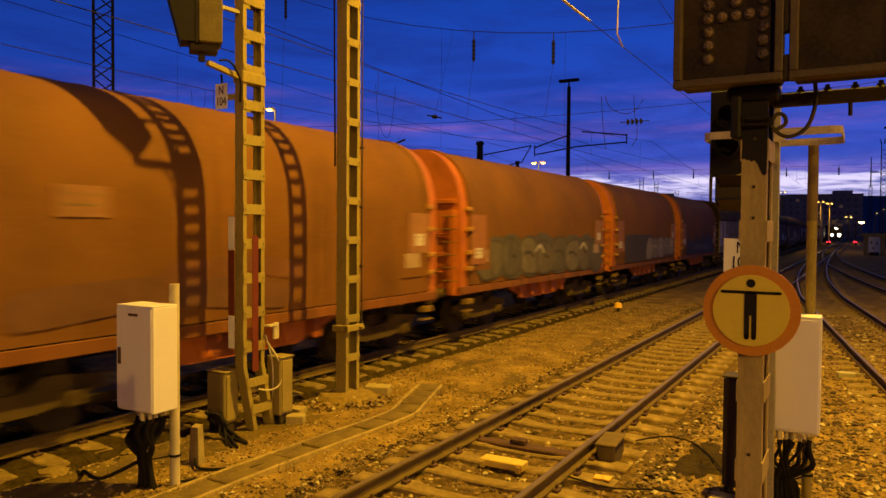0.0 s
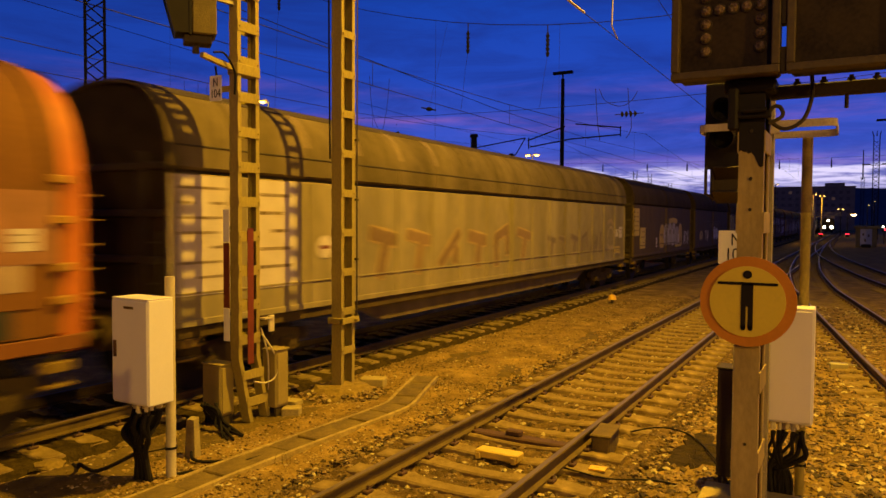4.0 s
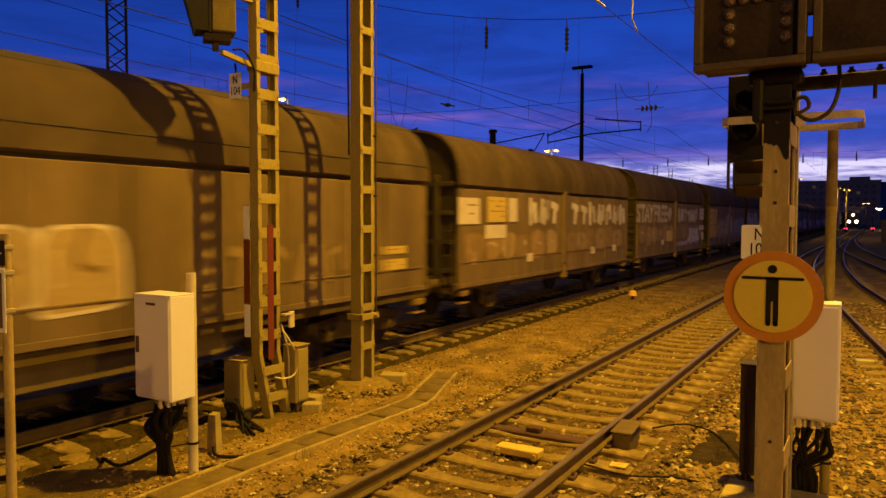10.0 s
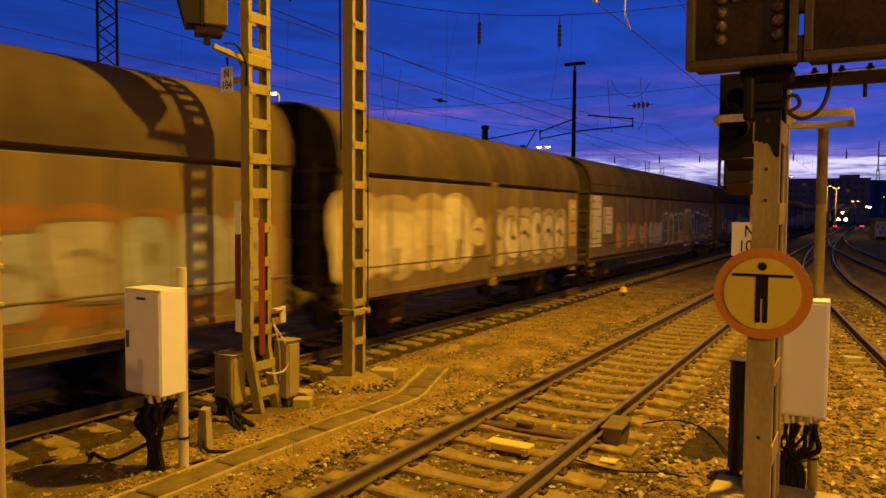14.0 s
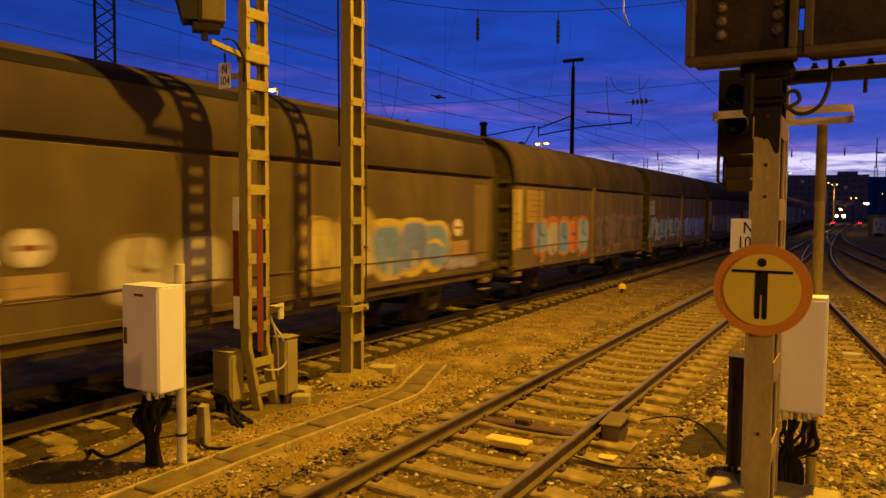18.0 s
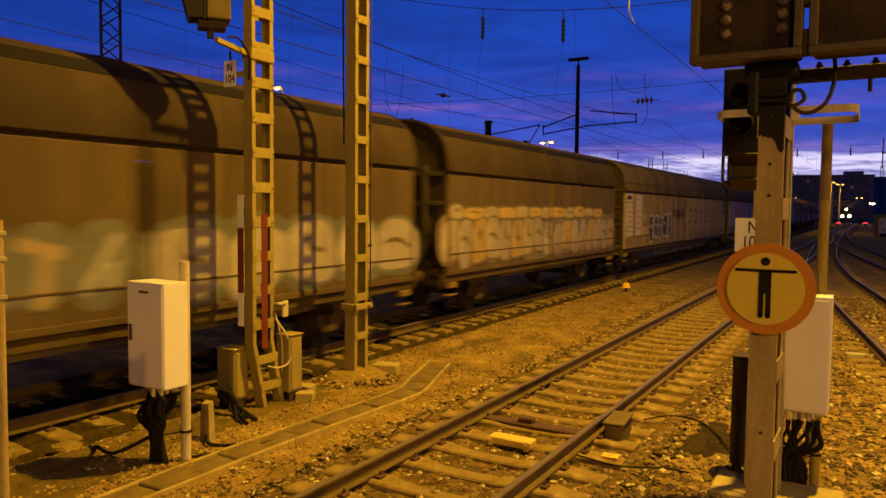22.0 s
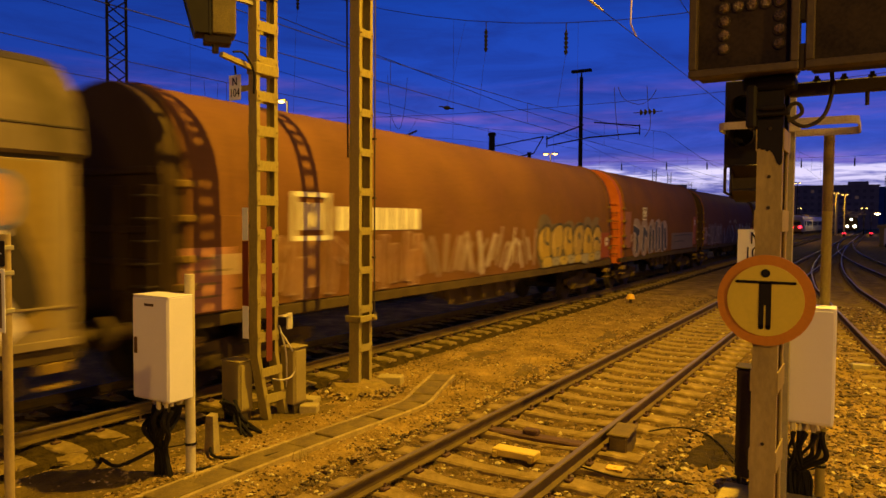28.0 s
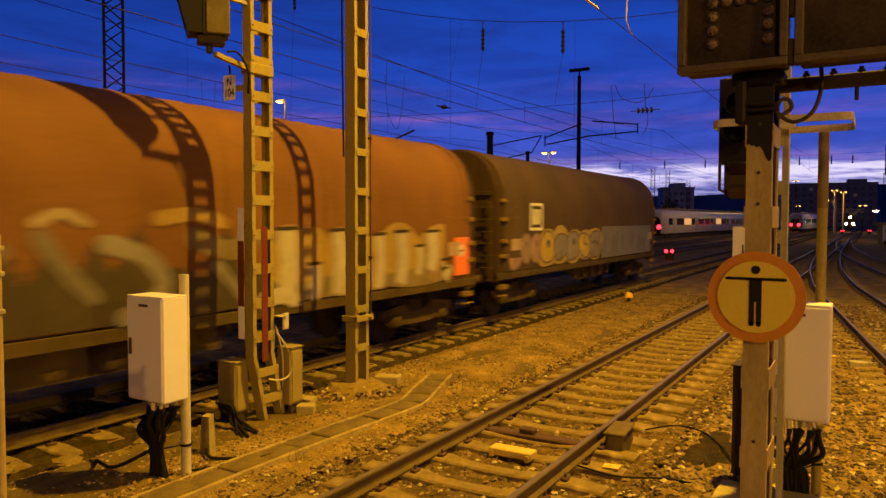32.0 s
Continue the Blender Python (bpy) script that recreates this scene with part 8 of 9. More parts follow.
for k in range(9):
    ms = Mesh()
    ms.box(-0.16, 0.16, -0.07, -0.061, 0.2 + 0.46 * k, 0.33 + 0.46 * k, 0.002)
    part("batten", ms, M_GALV, m2)
ms = Mesh()
ms.box(-0.45, 0.7, -0.35, 0.3, -0.08, 0.03, 0.02)
part("foundation", ms, M_CONCRETE, m2, "pale concrete foundation slab")
ms = Mesh()
ms.box(-0.12, 0.15, 0.1, 0.28, 0.0, 1.05, 0.02)
sg2 = part("signal_head", ms, M_DARK, m2, "dark hooded shunting signal on the second mast")
sg2.location = (-0.27, -0.30, 2.95)
ms = Mesh()
ms.box(-0.165, 0.17, 0.06, 0.10, 0.30, 1.12, 0.01)
part("background_board", ms, M_BLACK, sg2, "black background board")
for z in (0.60, 0.86):
    ms = Mesh()
    ms.rod((0.02, 0.06, z), (0.02, -0.16, z - 0.02), 0.10, 0.105, 18, False)
    ms.rod((0.02, 0.06, z), (0.02, 0.05, z), 0.085, 0.085, 18)
    part("hood", ms, M_BLACK, sg2, "round black lamp hood", smooth=True)
for z in (0.30, 0.07):
    ms = Mesh()
    ms.add([(-0.06, 0.1, z + 0.03), (0.17, 0.1, z + 0.03), (0.17, -0.12, z), (-0.06, -0.12, z), (-0.06, 0.1, z - 0.10), (0.17, 0.1, z - 0.10)], [(0, 1, 2, 3), (0, 3, 4), (1, 5, 2), (3, 2, 5, 4), (0, 4, 5, 1)])
    part("visor", ms, M_DARK, sg2, "wedge-shaped dark visor")
ms = Mesh()
ms.tube([(-0.145, 0.06, 0.32), (-0.145, 0.03, 0.28), (-0.145, 0.03, 0.06), (-0.06, 0.06, 0.02)], 0.016)
ms.tube([(-0.085, 0.05, 0.32), (-0.085, 0.04, 0.06)], 0.01)
part("handle", ms, M_DARK, sg2, "steel grab handle")
pl2 = number_plate((-0.985, 7.36, 2.50), 0.25, 0.32, [("N", 0.035, 0.07, 0.115), ("10", 0.0, -0.07, 0.115)], "white enamel plate lettered N 10 on the second mast")
ms = Mesh()
ms.box(0.05, 0.2, 0.01, 0.2, 0.06, 0.12)
part("bracket", ms, M_GALV, pl2)
hp = thing("guard_hoop", "pale flat-steel guard hoop round the signal mast", "guard hoop", (-0.70, 7.45, 3.60))
loop = []
for cxx, cyy, a0 in ((0.48, 0.36, 0), (-0.46, 0.36, 90), (-0.46, -0.34, 180), (0.48, -0.34, 270)):
    for k in range(5):
        a = radians(a0 + 90 * k / 4)
        loop.append((cxx + 0.09 * math.cos(a), cyy + 0.09 * math.sin(a)))
loop.append(loop[0])
sw = sweep(loop, [(-0.006, -0.034), (0.006, -0.034), (0.006, 0.034), (-0.006, 0.034)], 0)
part("hoop", Mesh().add(sw.v, sw.f), mat("dull_hoop_steel", (0.42, 0.34, 0.22), 0.65, vary=0.25, scale=5, bump=0.1, dirt=(0.2, 0.14, 0.07), dirt_amount=0.6, dirt_scale=4), hp, "bent flat-steel hoop")
ms = Mesh()
ms.box(-0.2, 0.1, 0.0, 0.03, -0.03, 0.03)
part("strut", ms, M_GALVL, hp)
street_cabinet((-0.86, 7.78, 0), 0.575, 0.30, 1.13, 0.77, "white plastic line-side cabinet beside the second signal mast", (0.46, 0.36), 3.62, 14, 8, 0.047, 1.0, M_MASTPAINT)
ab = apparatus_box((-1.05, 8.05, 0), 0.25, 0.26, 1.22, "dark upright equipment box behind the signal mast", M_DARK)
ms = Mesh()
ms.box(-0.09, 0.09, -0.08, 0.08, -0.05, 0.12, 0.02)
ms.box(-0.10, 0.10, -0.09, 0.09, 0.12, 0.15, 0.01)
whole("point_motor_box", ms, M_PLATEYELL, "ochre small point motor box by the turnout", "equipment box", (-0.62, 15.6, 0), 10)
ms = Mesh()
ms.box(-0.16, 0.16, -0.08, 0.08, -0.05, 0.07, 0.02)
ms.box(-0.2, 0.3, -0.015, 0.015, 0.04, 0.06)
whole("point_lever", ms, M_GALV, "grey point lever housing by the turnout", "point lever", (-0.15, 15.7, 0), 5)

# ---- small sign post by the camera's side ----
sp = thing("board_post", "pale round post with two small boards", "sign post", (-4.705, 2.51, 0))
ms = Mesh()
ms.rod((0, 0, 0), (0, 0, 2.62), 0.03, 0.03, 14)
part("post", ms, M_POST, sp, "pale round post", smooth=True)
ms = Mesh()
ms.box(-0.42, 0.060, -0.045, -0.036, 2.42, 2.58, 0.004)
b1 = part("board", ms, M_BLACK, sp, "black board with a pale arrow")
ms = Mesh()
ms.add([(-0.08, -0.047, 2.47), (0.045, -0.047, 2.50), (-0.08, -0.047, 2.53)], [(0, 1, 2)])
part("arrow", ms, M_SIGNWHITE, b1, fix=False)
ms = Mesh()
ms.box(-0.46, 0.058, -0.045, -0.036, 2.0, 2.405, 0.004)
b2 = part("board", ms, M_SIGNWHITE, sp, "white-rimmed board")
ms = Mesh()
ms.box(-0.43, 0.030, -0.049, -0.046, 2.03, 2.375)
part("panel", ms, mat("brown_panel", (0.12, 0.075, 0.03), 0.5, bump=0.02), b2)
ms = Mesh()
for z in (2.36, 2.12, 2.52):
    ms = Mesh()
    ms.box(-0.05, 0.035, -0.036, 0.035, z, z + 0.03, 0.004)
    part("clamp", ms, M_GALV, sp)

# ---- dark soil and a painted shadow ----
def soil(name, label, cx, cy, rx, ry, seed, turn=0.0, skin=None):
    rg = random.Random(seed)
    n, rings = 40, 7
    wob = [1 + 0.28 * math.sin(k * 2 * math.pi / n * 3 + seed) + 0.16 * math.sin(k * 2 * math.pi / n * 7 + 2 * seed) + rg.uniform(-0.12, 0.12) for k in range(n)]
    vs, fs = [(cx, cy, float(ground_z(cx, cy)) + 0.012)], []
    for r in range(1, rings + 1):
        for k in range(n):
            a = 2 * math.pi * k / n
            u, v = rx * wob[k] * r / rings * math.cos(a), ry * wob[k] * r / rings * math.sin(a)
            x, y = cx + u * math.cos(turn) - v * math.sin(turn), cy + u * math.sin(turn) + v * math.cos(turn)
            vs.append((x, y, float(ground_z(x, y)) + (0.012 if r < rings else -0.02)))
    fs += [(0, 1 + k, 1 + (k + 1) % n) for k in range(n)]
    for r in range(rings - 1):
        for k in range(n):
            a, b = 1 + r * n + k, 1 + r * n + (k + 1) % n
            fs.append((a, a + n, b + n, b))
    whole(name, Mesh().add(vs, fs), skin or mat("dark_patch_soil", (0.085, 0.052, 0.008), 0.95, vary=0.6, scale=4, grain=30, bump=1.0, dirt=(0.17, 0.11, 0.012), dirt_amount=0.9, dirt_scale=2.2), label, "soil", kind="structure", smooth=True)


soil("dark_ground_patch", "dark soil beside the train track", -7.2, 4.6, 0.9, 2.0, 3)
soil("dark_ground_patch", "dark soil round the mast's foot", -7.25, 7.2, 0.55, 1.3, 5)
soil("dark_ground_patch", "dark soil streak beside the near track", -5.45, 12.2, 0.2, 0.6, 8, 0.25)
soil("dark_ground_patch", "dark soil streak between the tracks", -6.9, 13.2, 0.22, 0.7, 11, -0.2)
# near-black patch painted for the shadow of the cabinet and second mast
soil("dark_ground_patch", "painted shadow on the ballast beside the second signal mast", -1.55, 9.0, 0.36, 0.80, 21, skin=mat("painted_shadow_soil", (0.030, 0.020, 0.006), 0.9, vary=0.6, scale=5, grain=30, bump=1.0, dirt=(0.09, 0.058, 0.012), dirt_amount=0.6, dirt_scale=3, spec=0.06))
soil("dark_ground_patch", "dark soil streak beside the near track", -5.5, 17.0, 0.18, 0.9, 14, 0.1)

# ---- dry weeds in the dirt ----
def weeds(name, label, spots, seed):
    rg = random.Random(seed)
    ms = Mesh()
    for cx, cy, r, n, h in spots:
        for _ in range(n):
            x, y = cx + rg.gauss(0, r), cy + rg.gauss(0, r)
            z = float(ground_z(x, y)) - 0.01
            hh, a, w_ = h * rg.uniform(0.4, 1.2), rg.uniform(0, 6.28), rg.uniform(0.002, 0.005)
            lx, ly = math.cos(a) * hh * rg.uniform(0.1, 0.6), math.sin(a) * hh * rg.uniform(0.1, 0.6)
            px, py = -math.sin(a) * w_, math.cos(a) * w_
            ms.add([(x - px, y - py, z), (x + px, y + py, z), (x + lx * 0.4 + px * 0.8, y + ly * 0.4 + py * 0.8, z + hh * 0.6), (x + lx * 0.4 - px * 0.8, y + ly * 0.4 - py * 0.8, z + hh * 0.6), (x + lx, y + ly, z + hh)], [(0, 1, 2, 3), (3, 2, 4)])
    whole(name, ms, mat("dry_stalks", (0.16, 0.11, 0.03), 0.9, vary=0.4, bump=0), label, "weeds", kind="stuff", fix=False)


weeds("dry_weeds", "thin dry weeds in the dirt between the tracks", [(-5.75, 10.3, 0.12, 26, 0.22), (-5.5, 9.6, 0.08, 14, 0.14), (-5.3, 10.9, 0.2, 30, 0.10), (-6.9, 9.0, 0.3, 70, 0.10), (-5.6, 6.3, 0.1, 12, 0.16), (-7.0, 12.0, 0.5, 60, 0.10), (-6.2, 13.5, 0.6, 80, 0.09), (-7.6, 6.0, 0.4, 60, 0.10), (-6.9, 5.6, 0.25, 40, 0.10), (-0.9, 9.2, 0.5, 80, 0.13), (0.2, 10.5, 0.5, 60, 0.12)], 77)

# ---- overhead line ----
SPAN_Y = 25.2


def span_z(x):
    return 9.70 + 0.0119 * (x + 5.5) ** 2 if x > -22 else 12.94 + 0.53 * (-22 - x)


def wire(name, label, pts, r=0.012):
    ms = Mesh()
    ms.tube(pts, r, 5)
    return whole(name, ms, M_WIRE, label, "wire", fix=False)


def line_over(cx, z_contact, z_carry, y0, y1, span, phase, r=0.009):
    """Contact wire and sagging carrying wire with droppers, over one track."""
    th = thing("overhead_line", "thin dark contact wire and carrying wire over a track", "overhead line", (cx, 0, 0))
    ms = Mesh()
    ms.tube([(0, y0, z_contact), (0, (y0 + y1) / 2, z_contact), (0, y1, z_contact)], r, 5)
    part("contact_wire", ms, M_WIRE, th, fix=False)

    def carry(y):
        u = ((y - phase) / span) % 1.0
        return z_carry - 4 * (z_carry - z_contact - 0.5) * u * (1 - u)

    ys = np.arange(y0, y1, span / 12)
    ms = Mesh()
    ms.tube([(0, y, carry(y)) for y in ys], r, 5)
    part("carrying_wire", ms, M_WIRE, th, fix=False)
    ms = Mesh()
    ms.tube([(0, SPAN_Y, z_contact), (0, SPAN_Y, span_z(cx))], 0.005, 4)
    part("hanger", ms, M_WIRE, th, fix=False)
    for y in np.arange(max(y0, 6), min(y1, 90), span / 7):
        ms = Mesh()
        ms.tube([(0, y, z_contact), (0, y, carry(y))], 0.005, 4)
        part("dropper", ms, M_WIRE, th, fix=False)
    return th


near_line = line_over(TRACK_NEAR, 5.83, 8.2, 8, 260, 60, 6, 0.007)
# thicker, paler wire lengths imitate wire caught by the near lamp
for pts, r in (([(0, 8.0, 5.835), (0, 10.5, 5.835)], 0.018), ([(0, 12.25, 5.83), (-0.03, 12.0, 6.0), (0.0, 11.95, 6.6), (0.02, 11.95, 7.6)], 0.014)):
    ms = Mesh()
    ms.tube(pts, r, 6)
    part("lamplit_wire", ms, M_GALVL, near_line, "wire length coloured pale as if lamplit")
line_over(TRACK_TRAIN, 5.75, 7.3, -40, 320, 52, 38)
line_over(-14.6, 5.75, 7.4, -20, 320, 52, 38)
line_over(-19.6, 5.75, 7.4, 0, 320, 52, 38)
line_over(-25.9, 5.8, 7.6, 0, 320, 52, 38)
line_over(-30.0, 6.6, 8.6, 0, 320, 60, 30)
wire("feeder_wire", "thin dark feeder wire running with the tracks", [(-16.5, -10 + 15 * k, 9.2 + 0.6 * math.cos(k * 0.9)) for k in range(20)], 0.014)
wire("feeder_wire", "thin dark feeder wire running with the tracks", [(-34.0, 0 + 15 * k, 12.5 + 0.8 * math.cos(k * 0.7)) for k in range(20)], 0.016)


def insulator(where, h, label="dark ribbed insulator hanging from the cross wire"):
    th = thing("insulator", label, "insulator", where)
    ms = Mesh()
    ms.rod((0, 0, 0), (0, 0, -h * 0.25), 0.02, 0.02, 6)
    ms.rod((0, 0, -h * 0.25), (0, 0, -h), 0.045, 0.045, 8)
    part("stem", ms, M_WIRE, th)
    for k in range(5):
        ms = Mesh()
        z = -h * (0.32 + 0.14 * k)
        ms.rod((0, 0, z), (0, 0, z - h * 0.09), 0.08 * min(1, h), 0.05 * min(1, h), 10)
        part("shed", ms, M_SILHOUETTE, th)
    return th


wire("cross_span_wire", "sagging cross-span wire between far masts", [(x, SPAN_Y, span_z(x)) for x in np.arange(-35.9, 6.2, 2.0)], 0.014)
wire("cross_span_wire", "lower straight cross-span wire between far masts", [(x, SPAN_Y, 6.9 + 0.0025 * (x + 10) ** 2) for x in np.arange(-35.9, 6.2, 3.0)], 0.009)
for x in (-9.86, -13.15, -22.8):
    insulator((x, SPAN_Y, span_z(x)), 1.15)
    wire("dropper_wire", "thin dropper below an insulator", [(x, SPAN_Y, span_z(x) - 1.13), (x - 0.1, SPAN_Y, span_z(x) - 1.7), (x - 0.3, SPAN_Y, 6.9)], 0.006)
for x, h in ((-17.8, 6.5), (-29.0, 7.3)):
    wire("jumper_wire", "thin hanging jumper loop", arc([(x, SPAN_Y, h + 2.3), (x + 0.17, SPAN_Y, h + 0.7), (x + 0.6, SPAN_Y, h), (x + 0.86, SPAN_Y, h + 0.8), (x + 1.0, SPAN_Y, h + 2.1)], 5), 0.009)
wire("jumper_wire", "thin hanging jumper loop", arc([(-7.89, SPAN_Y, 7.43), (-7.68, SPAN_Y, 7.01), (-7.18, SPAN_Y, 6.78), (-6.79, SPAN_Y, 6.90), (-6.55, SPAN_Y, 7.24)], 6), 0.011)
wire("jumper_wire", "thin dark hanging dropper wire", arc([(-8.03, SPAN_Y, 7.45), (-7.96, SPAN_Y, 6.44), (-7.85, SPAN_Y, 5.61)], 6), 0.011)
wire("jumper_wire", "thin dark hanging dropper wire", arc([(-6.88, SPAN_Y, 7.39), (-6.81, SPAN_Y, 6.50), (-6.75, SPAN_Y, 6.36), (-6.76, SPAN_Y, 5.93), (-6.92, SPAN_Y, 5.65)], 5), 0.011)
si = thing("section_insulator", "dark ribbed section insulator in a wire", "insulator", (-6.83, SPAN_Y, 6.49))
si.scale = (0.5, 0.5, 0.5)
ms = Mesh()
ms.rod((-1.0, 0, 0), (1.0, 0, 0), 0.03)
part("rod", ms, M_WIRE, si)
for x in (-0.45, -0.15, 0.15, 0.45):
    ms = Mesh()
    ms.rod((x - 0.06, 0, 0), (x + 0.06, 0, 0), 0.22, 0.12, 10)
    part("shed", ms, M_SILHOUETTE, si)
wire("cross_span_wire", "far thin cross-span wire over the turnouts", [(x, 60.0, 7.5 + 0.001 * (x + 5) ** 2) for x in np.arange(-40.0, 12.0, 3.0)], 0.008)
for x in (-18.4, -14.7, -11.55, -4.85, -3.2, -2.75, -1.4):
    insulator((x, 60.0, 7.5 + 0.001 * (x + 5) ** 2), 0.72, "dark thin insulator hanging from a far cross wire")
pu = thing("wire_weight", "small dark fitting hanging on a wire", "fitting", (-14.06, 23.8, 6.97))
pu.scale = (0.66, 0.66, 0.66)
ms = Mesh()
ms.dome((0, 0, 0), 0.2, (0, 0, 1), 0.6)
ms.dome((0, 0, 0), 0.2, (0, 0, -1), 0.6)
ms.rod((-0.5, 0, 0.12), (0.45, 0, -0.1), 0.04)
part("body", ms, M_SILHOUETTE, pu)
ms = Mesh()
ms.rod((0, 0, 0), (0, 1.4 / 0.66, 5.46), 0.006, n=4)
part("hanger", ms, M_WIRE, pu)


def line_mast(where, h, w, label, arm=0.0, name="line_mast"):
    th = thing(name, label, "catenary mast", where)
    ms = Mesh()
    ms.rod((0, 0, -0.3), (0, 0, h), w * 0.6, w * 0.42, 10)
    part("shaft", ms, M_SILHOUETTE, th, "dark tapered shaft")
    ms = Mesh()
    ms.rod((0, 0, h), (0, 0, h + 0.25), w * 0.62, w * 0.5, 10)
    part("cap", ms, M_SILHOUETTE, th)
    if arm:
        for dz, ex in ((0.0, 1.0), (-1.3, 0.82)):
            ms = Mesh()
            ms.rod((0, 0, h - 0.9 + dz), (arm * ex, 0, h - 0.3 + dz), 0.05)
            part("cantilever", ms, M_WIRE, th, "cantilever tube")
        ms = Mesh()
        ms.rod((arm * 0.82, 0, h - 1.6), (arm, 0, h - 0.3), 0.045)
        part("stay", ms, M_WIRE, th)
    return th


line_mast((-27.5, 53.9, 0), 9.7, 0.62, "dark concrete line mast with a cantilever arm", 4.6)
line_mast((-34.0, 76.0, 0), 10.2, 0.5, "dark line mast far behind the train", 0)
ca = thing("line_gantry", "dark cantilever tubes of the overhead line", "gantry", (-22.4, 57.0, 0))
for p0, p1 in (((-1.6, 0, 9.55), (1.7, 0, 10.55)), ((-1.4, 0, 9.0), (2.2, 0, 9.5)), ((-1.5, 0, 8.85), (-1.5, 0, 9.8)), ((2.2, 0, 9.5), (6.3, 0, 9.65)), ((6.3, 0, 9.5), (6.3, 0, 10.3)), ((2.6, 0, 10.7), (6.3, 0, 10.2))):
    ms = Mesh()
    ms.rod(p0, p1, 0.055, n=6)
    part("tube", ms, M_WIRE, ca)
lean = thing("cantilever_tube", "dark slanting tube above the train roofs", "cantilever", (-16.2, 24.4, 6.2))
lean.scale = (0.66, 0.66, 0.66)
ms = Mesh()
ms.rod((-0.8, 0, -0.35), (0.6, 0, 0.1), 0.06)
part("tube", ms, M_WIRE, lean)
ms = Mesh()
ms.rod((0, 0, 0), (0, 0.8 / 0.66, 1.206), 0.006, n=4)
part("hanger", ms, M_WIRE, lean)


def lattice_tower(where, h, w, label):
    th = thing("lattice_tower", label, "lattice tower", where, math.degrees(math.atan2(where[1], where[0])) - 90)
    corners = [(-w / 2, -w / 2), (w / 2, -w / 2), (w / 2, w / 2), (-w / 2, w / 2)]
    t = w * 0.075
    for x, y in corners:
        ms = Mesh()
        ms.box(x - t, x + t, y - t, y + t, -0.3, h)
        part("leg", ms, M_SILHOUETTE, th)
    k, z = 0, 0.0
    while z < h - w:
        for a, b in ((0, 1), (1, 2), (2, 3), (3, 0)):
            p, q = corners[a], corners[b]
            if k % 2:
                p, q = q, p
            ms = Mesh()
            ms.rod((*p, z), (*q, z + w * 0.8), t * 0.7, n=4)
            part("brace", ms, M_SILHOUETTE, th)
        z += w * 0.8
        k += 1
    return th


lattice_tower((-35.9, 25.2, 0), 21.5, 0.95, "dark steel lattice tower against the dusk sky")
for x, y, h, w in ((-44.4, 170.0, 14.7, 0.85), (-41.0, 170.0, 13.9, 0.8), (-36.4, 170.0, 11.6, 0.7), (3.5, 150.0, 18.4, 0.95), (1.5, 150.0, 11.0, 0.5), (4.05, 90.0, 21.0, 1.1)):
    mast = lattice_tower((x, y, 0), h, w, "far dark lattice mast of the overhead line")
    if x == 1.5:
        ms = Mesh()
        ms.rod((0, 0, h - 0.4), (0, 0, h + 4.9), 0.12, 0.08, 6)
        part("top_tube", ms, M_SILHOUETTE, mast, "slim tube on the mast's head")
    for sd, za, rise, ln_ in (((-1, 13.0, 0.25, 1.9), (1, 12.95, 0.3, 1.9)) if x == 3.5 else ((-1, 13.6, 0.1, 1.75),) if y == 90.0 else ()):
        ms = Mesh()
        ms.rod((0, 0, za), (sd * ln_ * 0.6, 0, za + rise), 0.05, n=6)
        part("lamp_arm", ms, M_SILHOUETTE, mast)
        ms = Mesh()
        ms.box(sd * ln_ * 0.8 - 0.65, sd * ln_ * 0.8 + 0.65, -0.15, 0.15, za + rise - 0.1, za + rise + 0.12, 0.04)
        part("lamp_housing", ms, M_SILHOUETTE, mast, "unlit lamp housing")
    if x == 3.5:
        for dx in (-0.5, 0.0, 0.45):
            ms = Mesh()
            ms.rod((dx, 0, h - 0.2), (dx * 1.4, 0, h + 0.7), 0.1, 0.07, 6)
            part("aerial", ms, M_SILHOUETTE, mast)


# ---- yard lamps ----
def lamp_pole(where, h, heads, label, lit=True, width=0.9, shaft=0.1, glow=None, pole=None):
    th = thing("yard_lamp", label, "lamp post", where)
    ms = Mesh()
    ms.rod((0, 0, -0.3), (0, 0, h), shaft, shaft * 0.7, 10)
    part("pole", ms, pole or M_SILHOUETTE, th, "tall lamp pole")
    for s in heads:
        ms = Mesh()
        ms.rod((0, 0, h - 0.1), (s * width * 0.4, 0, h + 0.1), shaft * 0.5, n=6)
        part("arm", ms, M_SILHOUETTE, th)
        ms = Mesh()
        ms.box(min(s * width * 0.15, s * width), max(s * width * 0.15, s * width), -0.22, 0.22, h + 0.12, h + 0.3, 0.05)
        hd = part("lamp_housing", ms, M_DARK, th)
        if lit:
            ms = Mesh()
            ms.dome((s * width * 0.6, 0, h + 0.12), width * 0.30, (0, 0, -1), 0.6, 10, 3)
            part("glowing_bowl", ms, glow or M_SODIUMGLOW, th, "glowing amber lamp bowl", smooth=True)
    return th


lamp_pole((-63.2, 67.9, 0), 17.3, (-1,), "lit sodium lamp on a tall pole behind the train", width=1.5, shaft=0.14)
lamp_pole((-58.2, 140.8, 0), 16.4, (-1, 1), "lit double sodium lamp on a far pole", width=1.7, shaft=0.16)
fl = thing("floodlight_mast", "unlit dark floodlight mast with a crossbar", "lamp post", (-24.8, 67.5, 0))
ms = Mesh()
ms.rod((0, 0, -0.3), (0, 0, 16.6), 0.24, 0.17, 12)
part("shaft", ms, M_SILHOUETTE, fl)
ms = Mesh()
